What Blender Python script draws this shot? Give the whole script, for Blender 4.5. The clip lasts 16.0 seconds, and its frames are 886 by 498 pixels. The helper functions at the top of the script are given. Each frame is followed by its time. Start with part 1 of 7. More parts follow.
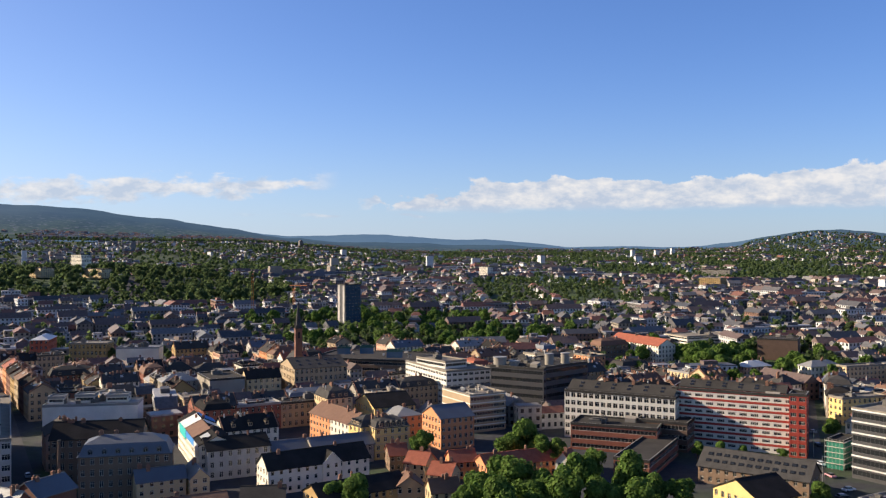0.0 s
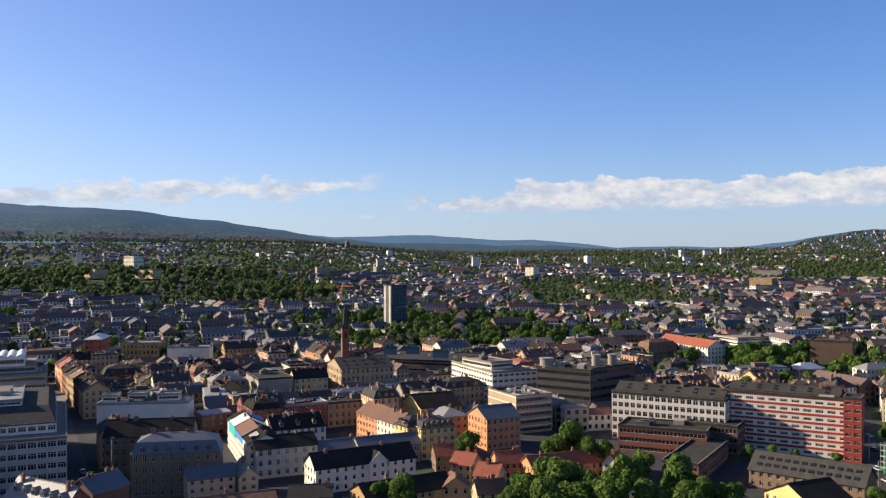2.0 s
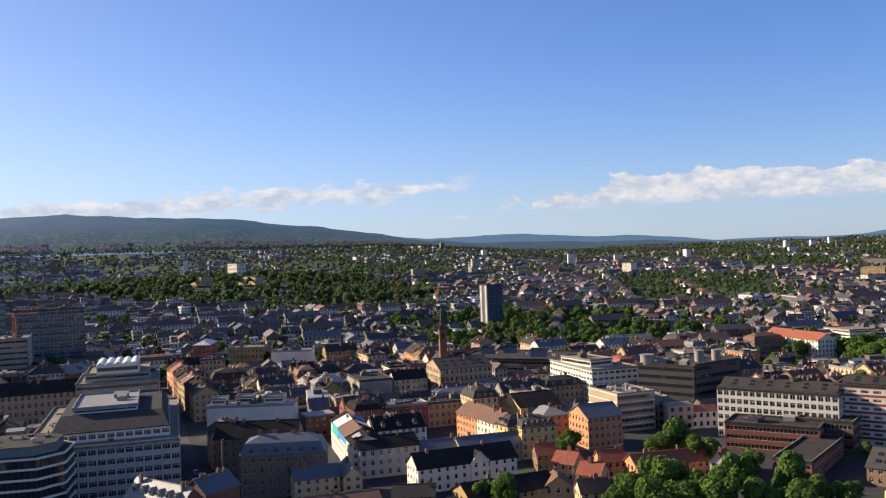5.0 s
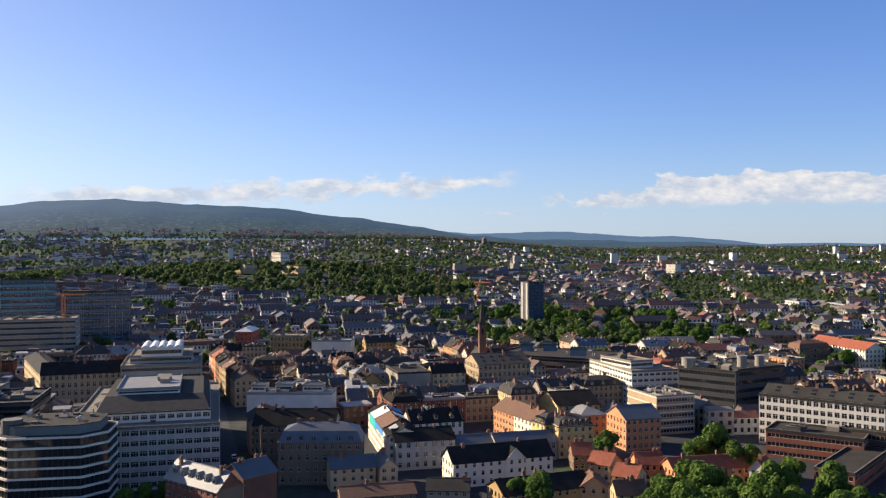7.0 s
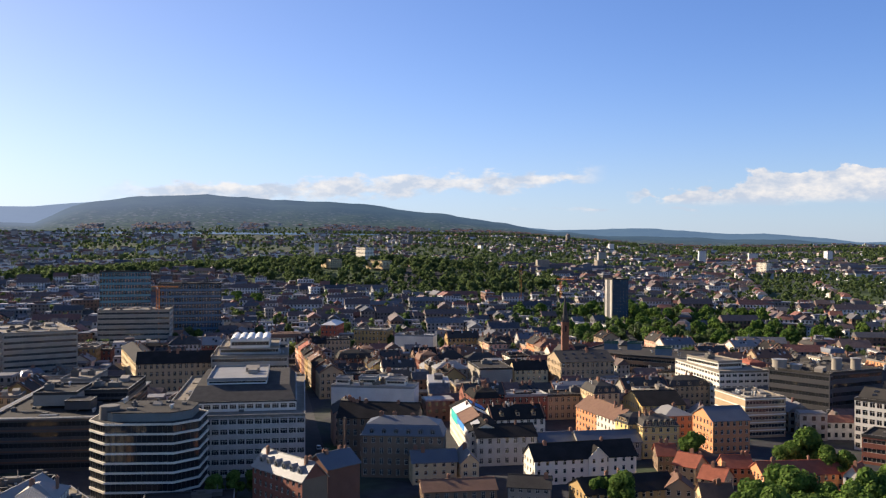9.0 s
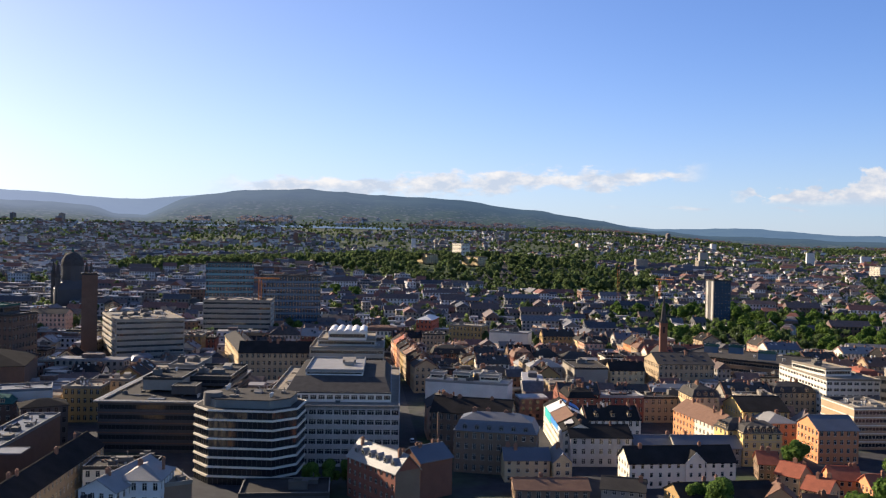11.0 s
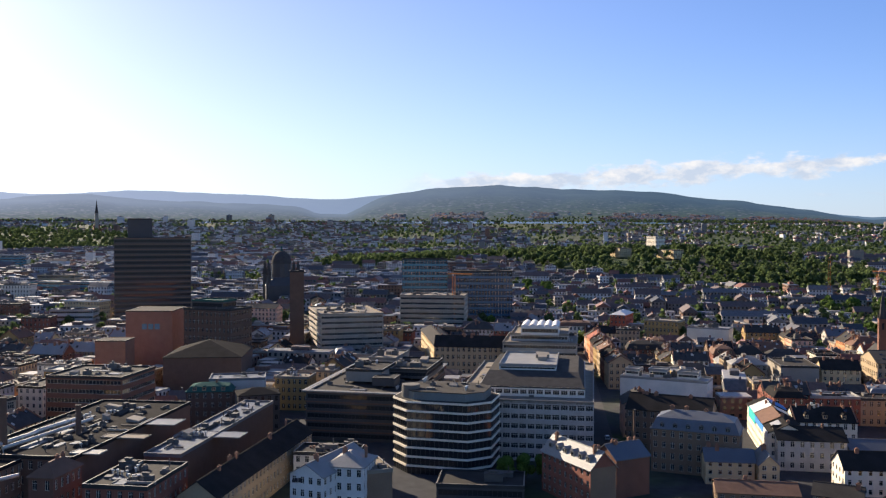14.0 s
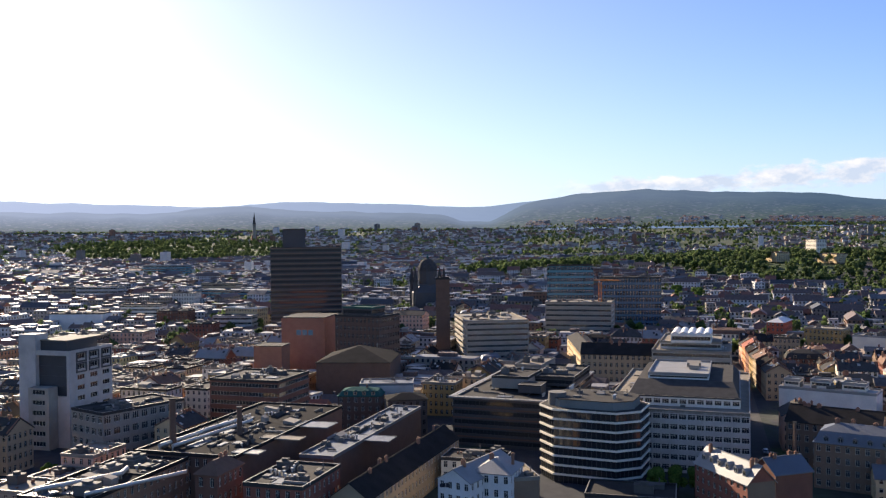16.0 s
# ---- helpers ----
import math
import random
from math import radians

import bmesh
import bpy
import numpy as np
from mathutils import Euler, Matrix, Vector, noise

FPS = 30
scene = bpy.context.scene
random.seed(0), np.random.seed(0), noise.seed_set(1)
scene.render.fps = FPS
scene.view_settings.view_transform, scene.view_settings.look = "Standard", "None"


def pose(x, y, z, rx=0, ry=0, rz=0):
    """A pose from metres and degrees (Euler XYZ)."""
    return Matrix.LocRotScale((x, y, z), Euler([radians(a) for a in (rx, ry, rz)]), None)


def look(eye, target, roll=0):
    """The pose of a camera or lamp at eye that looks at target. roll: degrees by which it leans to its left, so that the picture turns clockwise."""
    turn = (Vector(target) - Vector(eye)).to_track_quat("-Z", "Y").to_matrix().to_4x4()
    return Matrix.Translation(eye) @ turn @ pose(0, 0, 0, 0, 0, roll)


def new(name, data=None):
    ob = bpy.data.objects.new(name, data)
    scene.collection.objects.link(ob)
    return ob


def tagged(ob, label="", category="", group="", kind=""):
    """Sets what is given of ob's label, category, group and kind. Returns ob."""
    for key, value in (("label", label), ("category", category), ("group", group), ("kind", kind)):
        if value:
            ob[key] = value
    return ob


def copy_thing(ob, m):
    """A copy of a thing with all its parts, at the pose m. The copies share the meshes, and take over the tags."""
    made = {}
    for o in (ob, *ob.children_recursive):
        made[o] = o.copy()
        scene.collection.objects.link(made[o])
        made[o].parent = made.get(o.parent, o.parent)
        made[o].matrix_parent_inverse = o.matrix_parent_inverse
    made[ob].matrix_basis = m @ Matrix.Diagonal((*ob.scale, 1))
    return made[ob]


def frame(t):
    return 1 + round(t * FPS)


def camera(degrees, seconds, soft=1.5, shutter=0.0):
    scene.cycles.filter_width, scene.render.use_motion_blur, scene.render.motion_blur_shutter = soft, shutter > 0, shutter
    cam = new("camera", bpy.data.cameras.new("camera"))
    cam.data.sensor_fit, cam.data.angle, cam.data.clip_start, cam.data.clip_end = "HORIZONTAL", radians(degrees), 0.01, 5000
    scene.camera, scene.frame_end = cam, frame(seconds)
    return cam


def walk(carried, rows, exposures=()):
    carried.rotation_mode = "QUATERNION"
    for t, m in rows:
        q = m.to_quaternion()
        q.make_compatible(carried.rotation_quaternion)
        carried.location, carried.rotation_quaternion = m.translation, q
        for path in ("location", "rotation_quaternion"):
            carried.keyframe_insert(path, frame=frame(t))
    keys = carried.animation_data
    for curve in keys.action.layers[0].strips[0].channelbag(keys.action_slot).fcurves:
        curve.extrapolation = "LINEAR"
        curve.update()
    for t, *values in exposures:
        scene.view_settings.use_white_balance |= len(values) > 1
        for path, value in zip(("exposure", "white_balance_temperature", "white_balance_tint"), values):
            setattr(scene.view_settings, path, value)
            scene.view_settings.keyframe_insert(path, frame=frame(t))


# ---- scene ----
cam = camera(53.66, 16.0, soft=1.25)
H = 80.0  # height of the look-out over the street
PATH = (
    (0.0, 0.000, -0.001, 0.047),
    (0.5, 0.556, 0.007, 0.055),
    (1.0, 1.210, 0.005, 0.004),
    (1.5, 2.089, 0.016, 0.096),
    (2.0, 2.988, 0.047, 0.162),
    (2.5, 3.810, 0.055, 0.275),
    (3.0, 4.691, 0.003, -0.304),
    (3.5, 5.656, -0.028, -0.186),
    (4.0, 7.053, 0.046, 0.959),
    (6.5, 11.220, -0.075, 0.817),
    (7.0, 11.928, -0.156, 0.157),
    (7.5, 13.211, -0.094, -0.112),
    (8.0, 14.601, -0.188, -0.275),
    (10.5, 21.739, -0.614, -0.660),
    (11.0, 23.639, -0.730, -1.188),
    (11.5, 26.714, -0.969, -1.127),
    (12.0, 29.453, -0.941, -0.707),
    (12.5, 31.729, -1.048, 0.168),
    (13.0, 33.479, -1.043, 0.667),
    (13.5, 34.963, -0.963, 0.277),
    (14.0, 36.085, -1.202, -0.107),
    (14.5, 38.024, -1.181, 0.508),
    (15.0, 40.626, -0.502, -0.035),
    (15.5, 42.894, -0.455, -0.207),
    (16.0, 45.504, -0.709, 0.672),
)
walk(cam, [(t, pose(0, 0, H, 90 + p, r, yaw)) for t, yaw, p, r in PATH],
     ((0.0, 0.98, 6500, 11), (6.0, 1.01, 6600, 11.5), (8.0, 1.05, 6650, 11.5), (11.0, 1.13, 6700, 12), (14.0, 1.16, 6650, 11.5), (16.0, 1.27, 6650, 12.5)))

# ---- light ----
SUN_AZ, SUN_EL = 77.0, 21.5  # degrees to the left of +y, above the horizon
world = bpy.data.worlds.new("sky")
scene.world = world
world.use_nodes = True
wn, wl = world.node_tree.nodes, world.node_tree.links
wn.clear()


def wmath(op, a, b=None, c=None):
    n = wn.new("ShaderNodeMath")
    n.operation = op
    for i, v in enumerate((a, b, c)):
        if v is None:
            continue
        if isinstance(v, (int, float)):
            n.inputs[i].default_value = v
        else:
            wl.new(v, n.inputs[i])
    return n.outputs[0]


sky = wn.new("ShaderNodeTexSky")
sky.sky_type = "NISHITA"
sky.sun_disc = False
sky.sun_elevation, sky.sun_rotation = radians(SUN_EL), radians(-SUN_AZ)
sky.altitude, sky.air_density, sky.dust_density, sky.ozone_density = 100, 1.0, 0.42, 4.0
coord = wn.new("ShaderNodeTexCoord")
sep = wn.new("ShaderNodeSeparateXYZ")
wl.new(coord.outputs["Generated"], sep.inputs[0])
az = wmath("MULTIPLY", wmath("ARCTAN2", wmath("MULTIPLY", sep.outputs[0], -1.0), sep.outputs[1]), 57.2958)
el = wmath("MULTIPLY", wmath("ARCSINE", sep.outputs[2]), 57.2958)


def bell(x, centre, width, power=2.0):
    q = wmath("ABSOLUTE", wmath("DIVIDE", wmath("SUBTRACT", x, centre), width))
    return wmath("EXPONENT", wmath("MULTIPLY", wmath("POWER", q, power), -1.0))


def cloud_noise(sa, se, detail, seed):
    comb = wn.new("ShaderNodeCombineXYZ")
    wl.new(wmath("MULTIPLY", az, sa), comb.inputs[0])
    wl.new(wmath("MULTIPLY", el, se), comb.inputs[1])
    comb.inputs[2].default_value = seed
    n = wn.new("ShaderNodeTexNoise")
    n.inputs["Scale"].default_value = 1.0
    n.inputs["Detail"].default_value = detail
    n.inputs["Roughness"].default_value = 0.58
    wl.new(comb.outputs[0], n.inputs["Vector"])
    return n.outputs["Fac"]


def step(x, e0, e1):
    n = wn.new("ShaderNodeMapRange")
    n.interpolation_type = "SMOOTHSTEP"
    n.inputs["From Min"].default_value, n.inputs["From Max"].default_value = e0, e1
    wl.new(x, n.inputs["Value"])
    return n.outputs[0]


puff = cloud_noise(0.42, 0.75, 10.0, 3.7)
clump = cloud_noise(0.16, 0.3, 2.0, 1.3)
wisp = cloud_noise(0.30, 1.5, 8.0, 9.1)
# the long cumulus bank: a nearly level foot, a heaped top that falls off at its left end
top = wmath("ADD", wmath("MULTIPLY", step(wmath("SUBTRACT", 5.5, az), 0.0, 9.0), 1.75), 2.75)
top = wmath("ADD", top, wmath("MULTIPLY", step(wmath("SUBTRACT", -14.0, az), 0.0, 14.0), 0.75))
heap = wmath("ADD", top, wmath("MULTIPLY", wmath("SUBTRACT", puff, 0.5), 3.6))
heap = wmath("ADD", heap, wmath("MULTIPLY", wmath("SUBTRACT", clump, 0.5), 1.6))
foot = wmath("ADD", 2.35, wmath("MULTIPLY", wmath("SUBTRACT", wisp, 0.5), 0.9))
bank = wmath("MULTIPLY", step(wmath("SUBTRACT", heap, el), 0.0, 0.26), step(wmath("SUBTRACT", el, foot), -0.1, 0.55))
bank = wmath("MULTIPLY", bank, wmath("MULTIPLY", step(az, -60.0, -45.0), step(wmath("SUBTRACT", 6.5, az), 0.0, 3.0)))
# the thin broken bank that sinks behind the great hill, and low wisps under the gap
line = wmath("SUBTRACT", 4.25, wmath("MULTIPLY", wmath("SUBTRACT", az, 9.0), 0.048))
off = wmath("ABSOLUTE", wmath("SUBTRACT", el, line))
thin = wmath("SUBTRACT", wmath("ADD", 0.80, wmath("MULTIPLY", wmath("SUBTRACT", puff, 0.50), 3.2)), off)
thin = wmath("ADD", thin, wmath("MULTIPLY", wmath("SUBTRACT", wisp, 0.5), 1.6))
thin = wmath("MULTIPLY", step(thin, 0.0, 0.6), wmath("MULTIPLY", step(az, 6.5, 9.5), step(wmath("SUBTRACT", 40.0, az), 0.0, 6.0)))
low = wmath("SUBTRACT", wmath("ADD", 0.15, wmath("MULTIPLY", wmath("SUBTRACT", wisp, 0.55), 4.0)), wmath("ABSOLUTE", wmath("SUBTRACT", el, 2.2)))
low = wmath("MULTIPLY", step(low, 0.0, 0.7), wmath("MULTIPLY", bell(az, 4.0, 8.0, 4.0), 0.7))
cover = wmath("MAXIMUM", wmath("MAXIMUM", bank, wmath("MULTIPLY", thin, 0.9)), low)
relief = cloud_noise(0.8, 1.5, 7.0, 5.5)
tone = wn.new("ShaderNodeMapRange")
tone.inputs["From Min"].default_value, tone.inputs["From Max"].default_value = 0.31, 0.52
wl.new(wmath("ADD", wmath("MULTIPLY", relief, 0.75), wmath("MULTIPLY", wmath("SUBTRACT", el, 3.2), 0.055)), tone.inputs["Value"])
cloud_tint = wn.new("ShaderNodeMix")
cloud_tint.data_type = "RGBA"
wl.new(tone.outputs[0], cloud_tint.inputs["Factor"])
cloud_tint.inputs[6].default_value = (4.3, 4.9, 5.9, 1)
cloud_tint.inputs[7].default_value = (7.2, 7.0, 6.8, 1)
over = wn.new("ShaderNodeMix")
over.data_type = "RGBA"
wl.new(wmath("MULTIPLY", cover, 0.93), over.inputs["Factor"])
tint = wn.new("ShaderNodeVectorMath")
tint.operation = "MULTIPLY"
tint.inputs[1].default_value = (0.83, 0.99, 1.40)
wl.new(sky.outputs[0], tint.inputs[0])
pale = wn.new("ShaderNodeMix")
pale.data_type = "RGBA"
wl.new(wmath("MULTIPLY", bell(el, 0.0, 5.0, 1.4), wmath("ADD", wmath("MULTIPLY", step(az, -30.0, 25.0), 0.18), 0.42)), pale.inputs["Factor"])
# dusty air towards the sun takes the blue out of the sky
grey, veil = wn.new("ShaderNodeRGBToBW"), wn.new("ShaderNodeMix")
wl.new(tint.outputs[0], grey.inputs[0])
veil.data_type = "RGBA"
wl.new(wmath("MULTIPLY", bell(az, SUN_AZ, 48.0, 2.0), 0.62), veil.inputs["Factor"])
wl.new(tint.outputs[0], veil.inputs[6])
wl.new(grey.outputs[0], veil.inputs[7])
wl.new(veil.outputs[2], pale.inputs[6])
pale.inputs[7].default_value = (4.9, 5.9, 7.3, 1)
wl.new(pale.outputs[2], over.inputs[6])
wl.new(cloud_tint.outputs[2], over.inputs[7])
bg = wn.new("ShaderNodeBackground")
bg.inputs["Strength"].default_value = 0.0625
wl.new(over.outputs[2], bg.inputs["Color"])
out = wn.new("ShaderNodeOutputWorld")
wl.new(bg.outputs[0], out.inputs["Surface"])

sun = new("sun", bpy.data.lights.new("sun", "SUN"))
sun.data.energy, sun.data.angle, sun.data.color = 5.0, radians(0.55), (1.0, 0.865, 0.69)
sa, se = radians(SUN_AZ), radians(SUN_EL)
sun.matrix_world = look((-math.sin(sa) * 900, math.cos(sa) * 900, 900 * math.tan(se)), (0, 0, 0))

# ---- materials ----
MATS = {}


def material(key, colour, rough=0.85, vary=0.25, scale=0.6, metal=0.0, grime=0.3, bump=0.15, island=0.0, seams=0.0, per_object=0.0, spec=0.3):
    """A surface with fine grain and broad stains, at real size; seams: the spacing of standing seams; island, per_object: how much pieces differ."""
    if key in MATS:
        return MATS[key]
    m = bpy.data.materials.new(key)
    m.use_nodes = True
    nt = m.node_tree
    n, l = nt.nodes, nt.links
    # warm cast put into each base colour, offsetting the blue skylight in shade
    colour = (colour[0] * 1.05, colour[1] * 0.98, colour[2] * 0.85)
    b = n["Principled BSDF"]
    b.inputs["Roughness"].default_value, b.inputs["Metallic"].default_value = rough, metal
    b.inputs["Specular IOR Level"].default_value = spec
    tc = n.new("ShaderNodeTexCoord")
    grain = n.new("ShaderNodeTexNoise")
    grain.inputs["Scale"].default_value, grain.inputs["Detail"].default_value = 3.2 * scale, 6
    stain = n.new("ShaderNodeTexNoise")
    stain.inputs["Scale"].default_value, stain.inputs["Detail"].default_value = 0.22 * scale, 4
    l.new(tc.outputs["Object"], grain.inputs["Vector"])
    l.new(tc.outputs["Object"], stain.inputs["Vector"])

    def mth(op, a, c):
        q = n.new("ShaderNodeMath")
        q.operation = op
        for i, v in enumerate((a, c)):
            if isinstance(v, (int, float)):
                q.inputs[i].default_value = v
            else:
                l.new(v, q.inputs[i])
        return q.outputs[0]

    value = mth("ADD", mth("MULTIPLY", mth("SUBTRACT", grain.outputs["Fac"], 0.5), vary * 1.6),
                mth("MULTIPLY", mth("SUBTRACT", stain.outputs["Fac"], 0.5), grime * 2.0))
    value = mth("ADD", value, 1.0)
    if island:
        g = n.new("ShaderNodeNewGeometry")
        value = mth("MULTIPLY", value, mth("ADD", mth("MULTIPLY", g.outputs["Random Per Island"], island), 1 - island / 2))
    if per_object:
        g = n.new("ShaderNodeObjectInfo")
        value = mth("MULTIPLY", value, mth("ADD", mth("MULTIPLY", g.outputs["Random"], per_object), 1 - per_object / 2))
    mix = n.new("ShaderNodeVectorMath")
    mix.operation = "SCALE"
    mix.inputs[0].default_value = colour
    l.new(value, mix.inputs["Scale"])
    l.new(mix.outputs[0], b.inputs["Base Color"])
    height = grain.outputs["Fac"]
    if seams:
        w = n.new("ShaderNodeTexWave")
        w.wave_type, w.bands_direction = "BANDS", "X"
        w.inputs["Scale"].default_value = 0.314 / seams
        l.new(tc.outputs["Object"], w.inputs["Vector"])
        height = mth("POWER", w.outputs["Fac"], 12.0)
    bp = n.new("ShaderNodeBump")
    bp.inputs["Strength"].default_value, bp.inputs["Distance"].default_value = bump, 0.05
    l.new(height, bp.inputs["Height"])
    l.new(bp.outputs[0], b.inputs["Normal"])
    MATS[key] = m
    return m


def palette(key, colours, rough=0.85, vary=0.2, weights=None, by="island", scale=0.6, leafy=0.0, spec=0.25):
    """A surface whose separate pieces take one of several colours each."""
    if key in MATS:
        return MATS[key]
    m = bpy.data.materials.new(key)
    m.use_nodes = True
    n, l = m.node_tree.nodes, m.node_tree.links
    b = n["Principled BSDF"]
    b.inputs["Roughness"].default_value, b.inputs["Specular IOR Level"].default_value = rough, spec
    src = n.new("ShaderNodeNewGeometry").outputs["Random Per Island"] if by == "island" else n.new("ShaderNodeObjectInfo").outputs["Random"]
    ramp = n.new("ShaderNodeValToRGB")
    ramp.color_ramp.interpolation = "CONSTANT" if by == "island" and rough < 0.95 else "LINEAR"
    for i, c in enumerate(colours):
        e = ramp.color_ramp.elements[i] if i < 2 else ramp.color_ramp.elements.new(0.5)
        e.position, e.color = i / len(colours), (*c, 1)
    l.new(src, ramp.inputs[0])
    tc = n.new("ShaderNodeTexCoord")
    grain = n.new("ShaderNodeTexNoise")
    grain.inputs["Scale"].default_value, grain.inputs["Detail"].default_value = scale, 5
    l.new(tc.outputs["Object"], grain.inputs["Vector"])
    mul = n.new("ShaderNodeMapRange")
    mul.inputs["From Min"].default_value, mul.inputs["From Max"].default_value = 0.25, 0.75
    mul.inputs["To Min"].default_value, mul.inputs["To Max"].default_value = 1 - vary, 1 + vary
    l.new(grain.outputs["Fac"], mul.inputs["Value"])
    sc = n.new("ShaderNodeVectorMath")
    sc.operation = "SCALE"
    l.new(ramp.outputs[0], sc.inputs[0])
    l.new(mul.outputs[0], sc.inputs["Scale"])
    l.new(sc.outputs[0], b.inputs["Base Color"])
    if leafy:
        tr, mx = n.new("ShaderNodeBsdfTranslucent"), n.new("ShaderNodeMixShader")
        l.new(sc.outputs[0], tr.inputs["Color"])
        mx.inputs[0].default_value = leafy
        l.new(b.outputs[0], mx.inputs[1])
        l.new(tr.outputs[0], mx.inputs[2])
        l.new(mx.outputs[0], n["Material Output"].inputs["Surface"])
    MATS[key] = m
    return m


def stucco(key, c):
    return material(key, c, 0.9, 0.18, 0.7, grime=0.22)


WALLS = {
    "yellow": stucco("yellow_stucco", (0.62, 0.46, 0.20)), "cream": stucco("cream_stucco", (0.54, 0.42, 0.26)),
    "ochre": stucco("ochre_stucco", (0.33, 0.225, 0.10)), "orange": stucco("orange_stucco", (0.55, 0.25, 0.125)),
    "white": stucco("white_stucco", (0.66, 0.62, 0.55)), "grey": stucco("grey_stucco", (0.26, 0.24, 0.215)),
    "bluewhite": stucco("bluish_white_render", (0.60, 0.61, 0.62)), "pink": stucco("pink_stucco", (0.58, 0.36, 0.27)),
    "beige": stucco("beige_stucco", (0.34, 0.265, 0.18)), "brown": stucco("brown_stucco", (0.20, 0.14, 0.10)),
    "brick": material("red_brick", (0.22, 0.085, 0.06), 0.9, 0.35, 1.6, grime=0.25),
    "redpaint": material("red_panels", (0.32, 0.05, 0.036), 0.6, 0.12, 0.8, grime=0.15),
    "darkbrick": material("dark_brick", (0.118, 0.078, 0.060), 0.9, 0.35, 1.6, grime=0.25),
    "terracotta": material("terracotta_brick", (0.31, 0.15, 0.10), 0.9, 0.3, 1.4, grime=0.25),
    "rust": material("rust_brown_brick", (0.17, 0.082, 0.058), 0.9, 0.3, 1.4, grime=0.25),
    "palecon": material("pale_concrete", (0.40, 0.39, 0.385), 0.85, 0.2, 0.9, grime=0.35),
    "concrete": material("concrete", (0.30, 0.28, 0.25), 0.85, 0.22, 0.9, grime=0.35),
    "whitepanel": material("white_metal_panels", (0.62, 0.61, 0.58), 0.5, 0.08, 0.6, grime=0.12),
    "dark": material("dark_cladding", (0.055, 0.055, 0.06), 0.5, 0.2, 0.8, grime=0.2),
    "glassblue": material("blue_glass_wall", (0.05, 0.11, 0.19), 0.25, 0.15, 0.5, grime=0.15, bump=0.02, spec=0.6),
    "darkblue": material("dark_blue_cladding", (0.03, 0.06, 0.10), 0.7, 0.2, 0.6, grime=0.2, spec=0.2),
    "paleglass": material("pale_blue_glass", (0.055, 0.19, 0.27), 0.22, 0.15, 0.5, grime=0.2, bump=0.02, spec=0.7),
    "coral": stucco("coral_red_stucco", (0.42, 0.11, 0.065)),
    "green": material("green_mesh", (0.03, 0.20, 0.145), 0.85, 0.4, 1.2, grime=0.3),
}
ROOFS = {
    "slate": material("dark_slate", (0.062, 0.061, 0.063), 0.88, 0.4, 2.0, grime=0.4, spec=0.05),
    "black": material("black_roofing", (0.027, 0.0265, 0.028), 0.92, 0.4, 1.0, grime=0.45, spec=0.02),
    "bluemetal": material("blue_grey_sheet_metal", (0.125, 0.14, 0.17), 0.5, 0.15, 0.8, 0.35, grime=0.25, seams=0.6, bump=0.5),
    "metal": material("light_sheet_metal", (0.235, 0.24, 0.25), 0.6, 0.2, 0.8, 0.12, grime=0.25, seams=0.6, bump=0.5),
    "copper": material("green_copper", (0.032, 0.095, 0.088), 0.9, 0.25, 0.8, grime=0.3, seams=0.6, bump=0.4, spec=0.04),
    "tile": material("red_clay_tile", (0.27, 0.085, 0.052), 0.85, 0.4, 2.4, grime=0.35, seams=0.35, bump=0.5),
    "browntile": material("brown_tile", (0.15, 0.085, 0.06), 0.85, 0.35, 2.4, grime=0.3, seams=0.35, bump=0.5),
    "felt": material("grey_roof_felt", (0.048, 0.046, 0.045), 0.9, 0.35, 0.7, grime=0.5, spec=0.1),
    "gravel": material("pale_gravel_roof", (0.21, 0.19, 0.165), 0.85, 0.35, 1.6, grime=0.4, spec=0.15),
    "white": material("white_roof_sheet", (0.60, 0.61, 0.63), 0.5, 0.1, 0.7, grime=0.15, seams=1.2, bump=0.4),
    "blue": material("bright_blue_tarpaulin", (0.04, 0.22, 0.60), 0.6, 0.25, 0.8, grime=0.2),
}
GLASS = material("window_glass", (0.018, 0.021, 0.025), 0.08, 0.3, 0.5, grime=0.4, island=0.9, bump=0.02, spec=0.55)
FRAME = material("painted_window_frame", (0.62, 0.60, 0.56), 0.6, 0.1, 1.0, grime=0.15)
CHIMNEY = material("chimney_brick", (0.22, 0.12, 0.085), 0.9, 0.35, 2.0, grime=0.35)
STEEL = material("galvanised_steel", (0.42, 0.43, 0.44), 0.45, 0.15, 1.0, 0.5, grime=0.25)
COPING = material("zinc_coping", (0.22, 0.215, 0.21), 0.55, 0.2, 0.8, 0.2, grime=0.4)
ZINC = material("weathered_zinc", (0.15, 0.17, 0.175), 0.6, 0.2, 0.6, 0.2, grime=0.35)
UNIT = material("grey_plant_housing", (0.115, 0.11, 0.105), 0.8, 0.2, 0.8, grime=0.3, per_object=0.5)
TURQ = material("turquoise_boarding", (0.02, 0.42, 0.44), 0.6, 0.15, 0.8, grime=0.2)
SIGN = material("black_sign_paint", (0.03, 0.03, 0.04), 0.6, 0.1, 1.0, grime=0.1)
CRANE = material("orange_crane_paint", (0.55, 0.20, 0.05), 0.5, 0.15, 1.0, grime=0.2)
CARS = palette("car_paint", [(0.5, 0.02, 0.02), (0.6, 0.6, 0.62), (0.02, 0.02, 0.025), (0.2, 0.22, 0.25), (0.7, 0.7, 0.7)], 0.3, 0.05, by="object")
RUBBER = material("tyre_rubber", (0.02, 0.02, 0.02), 0.9, 0.2)
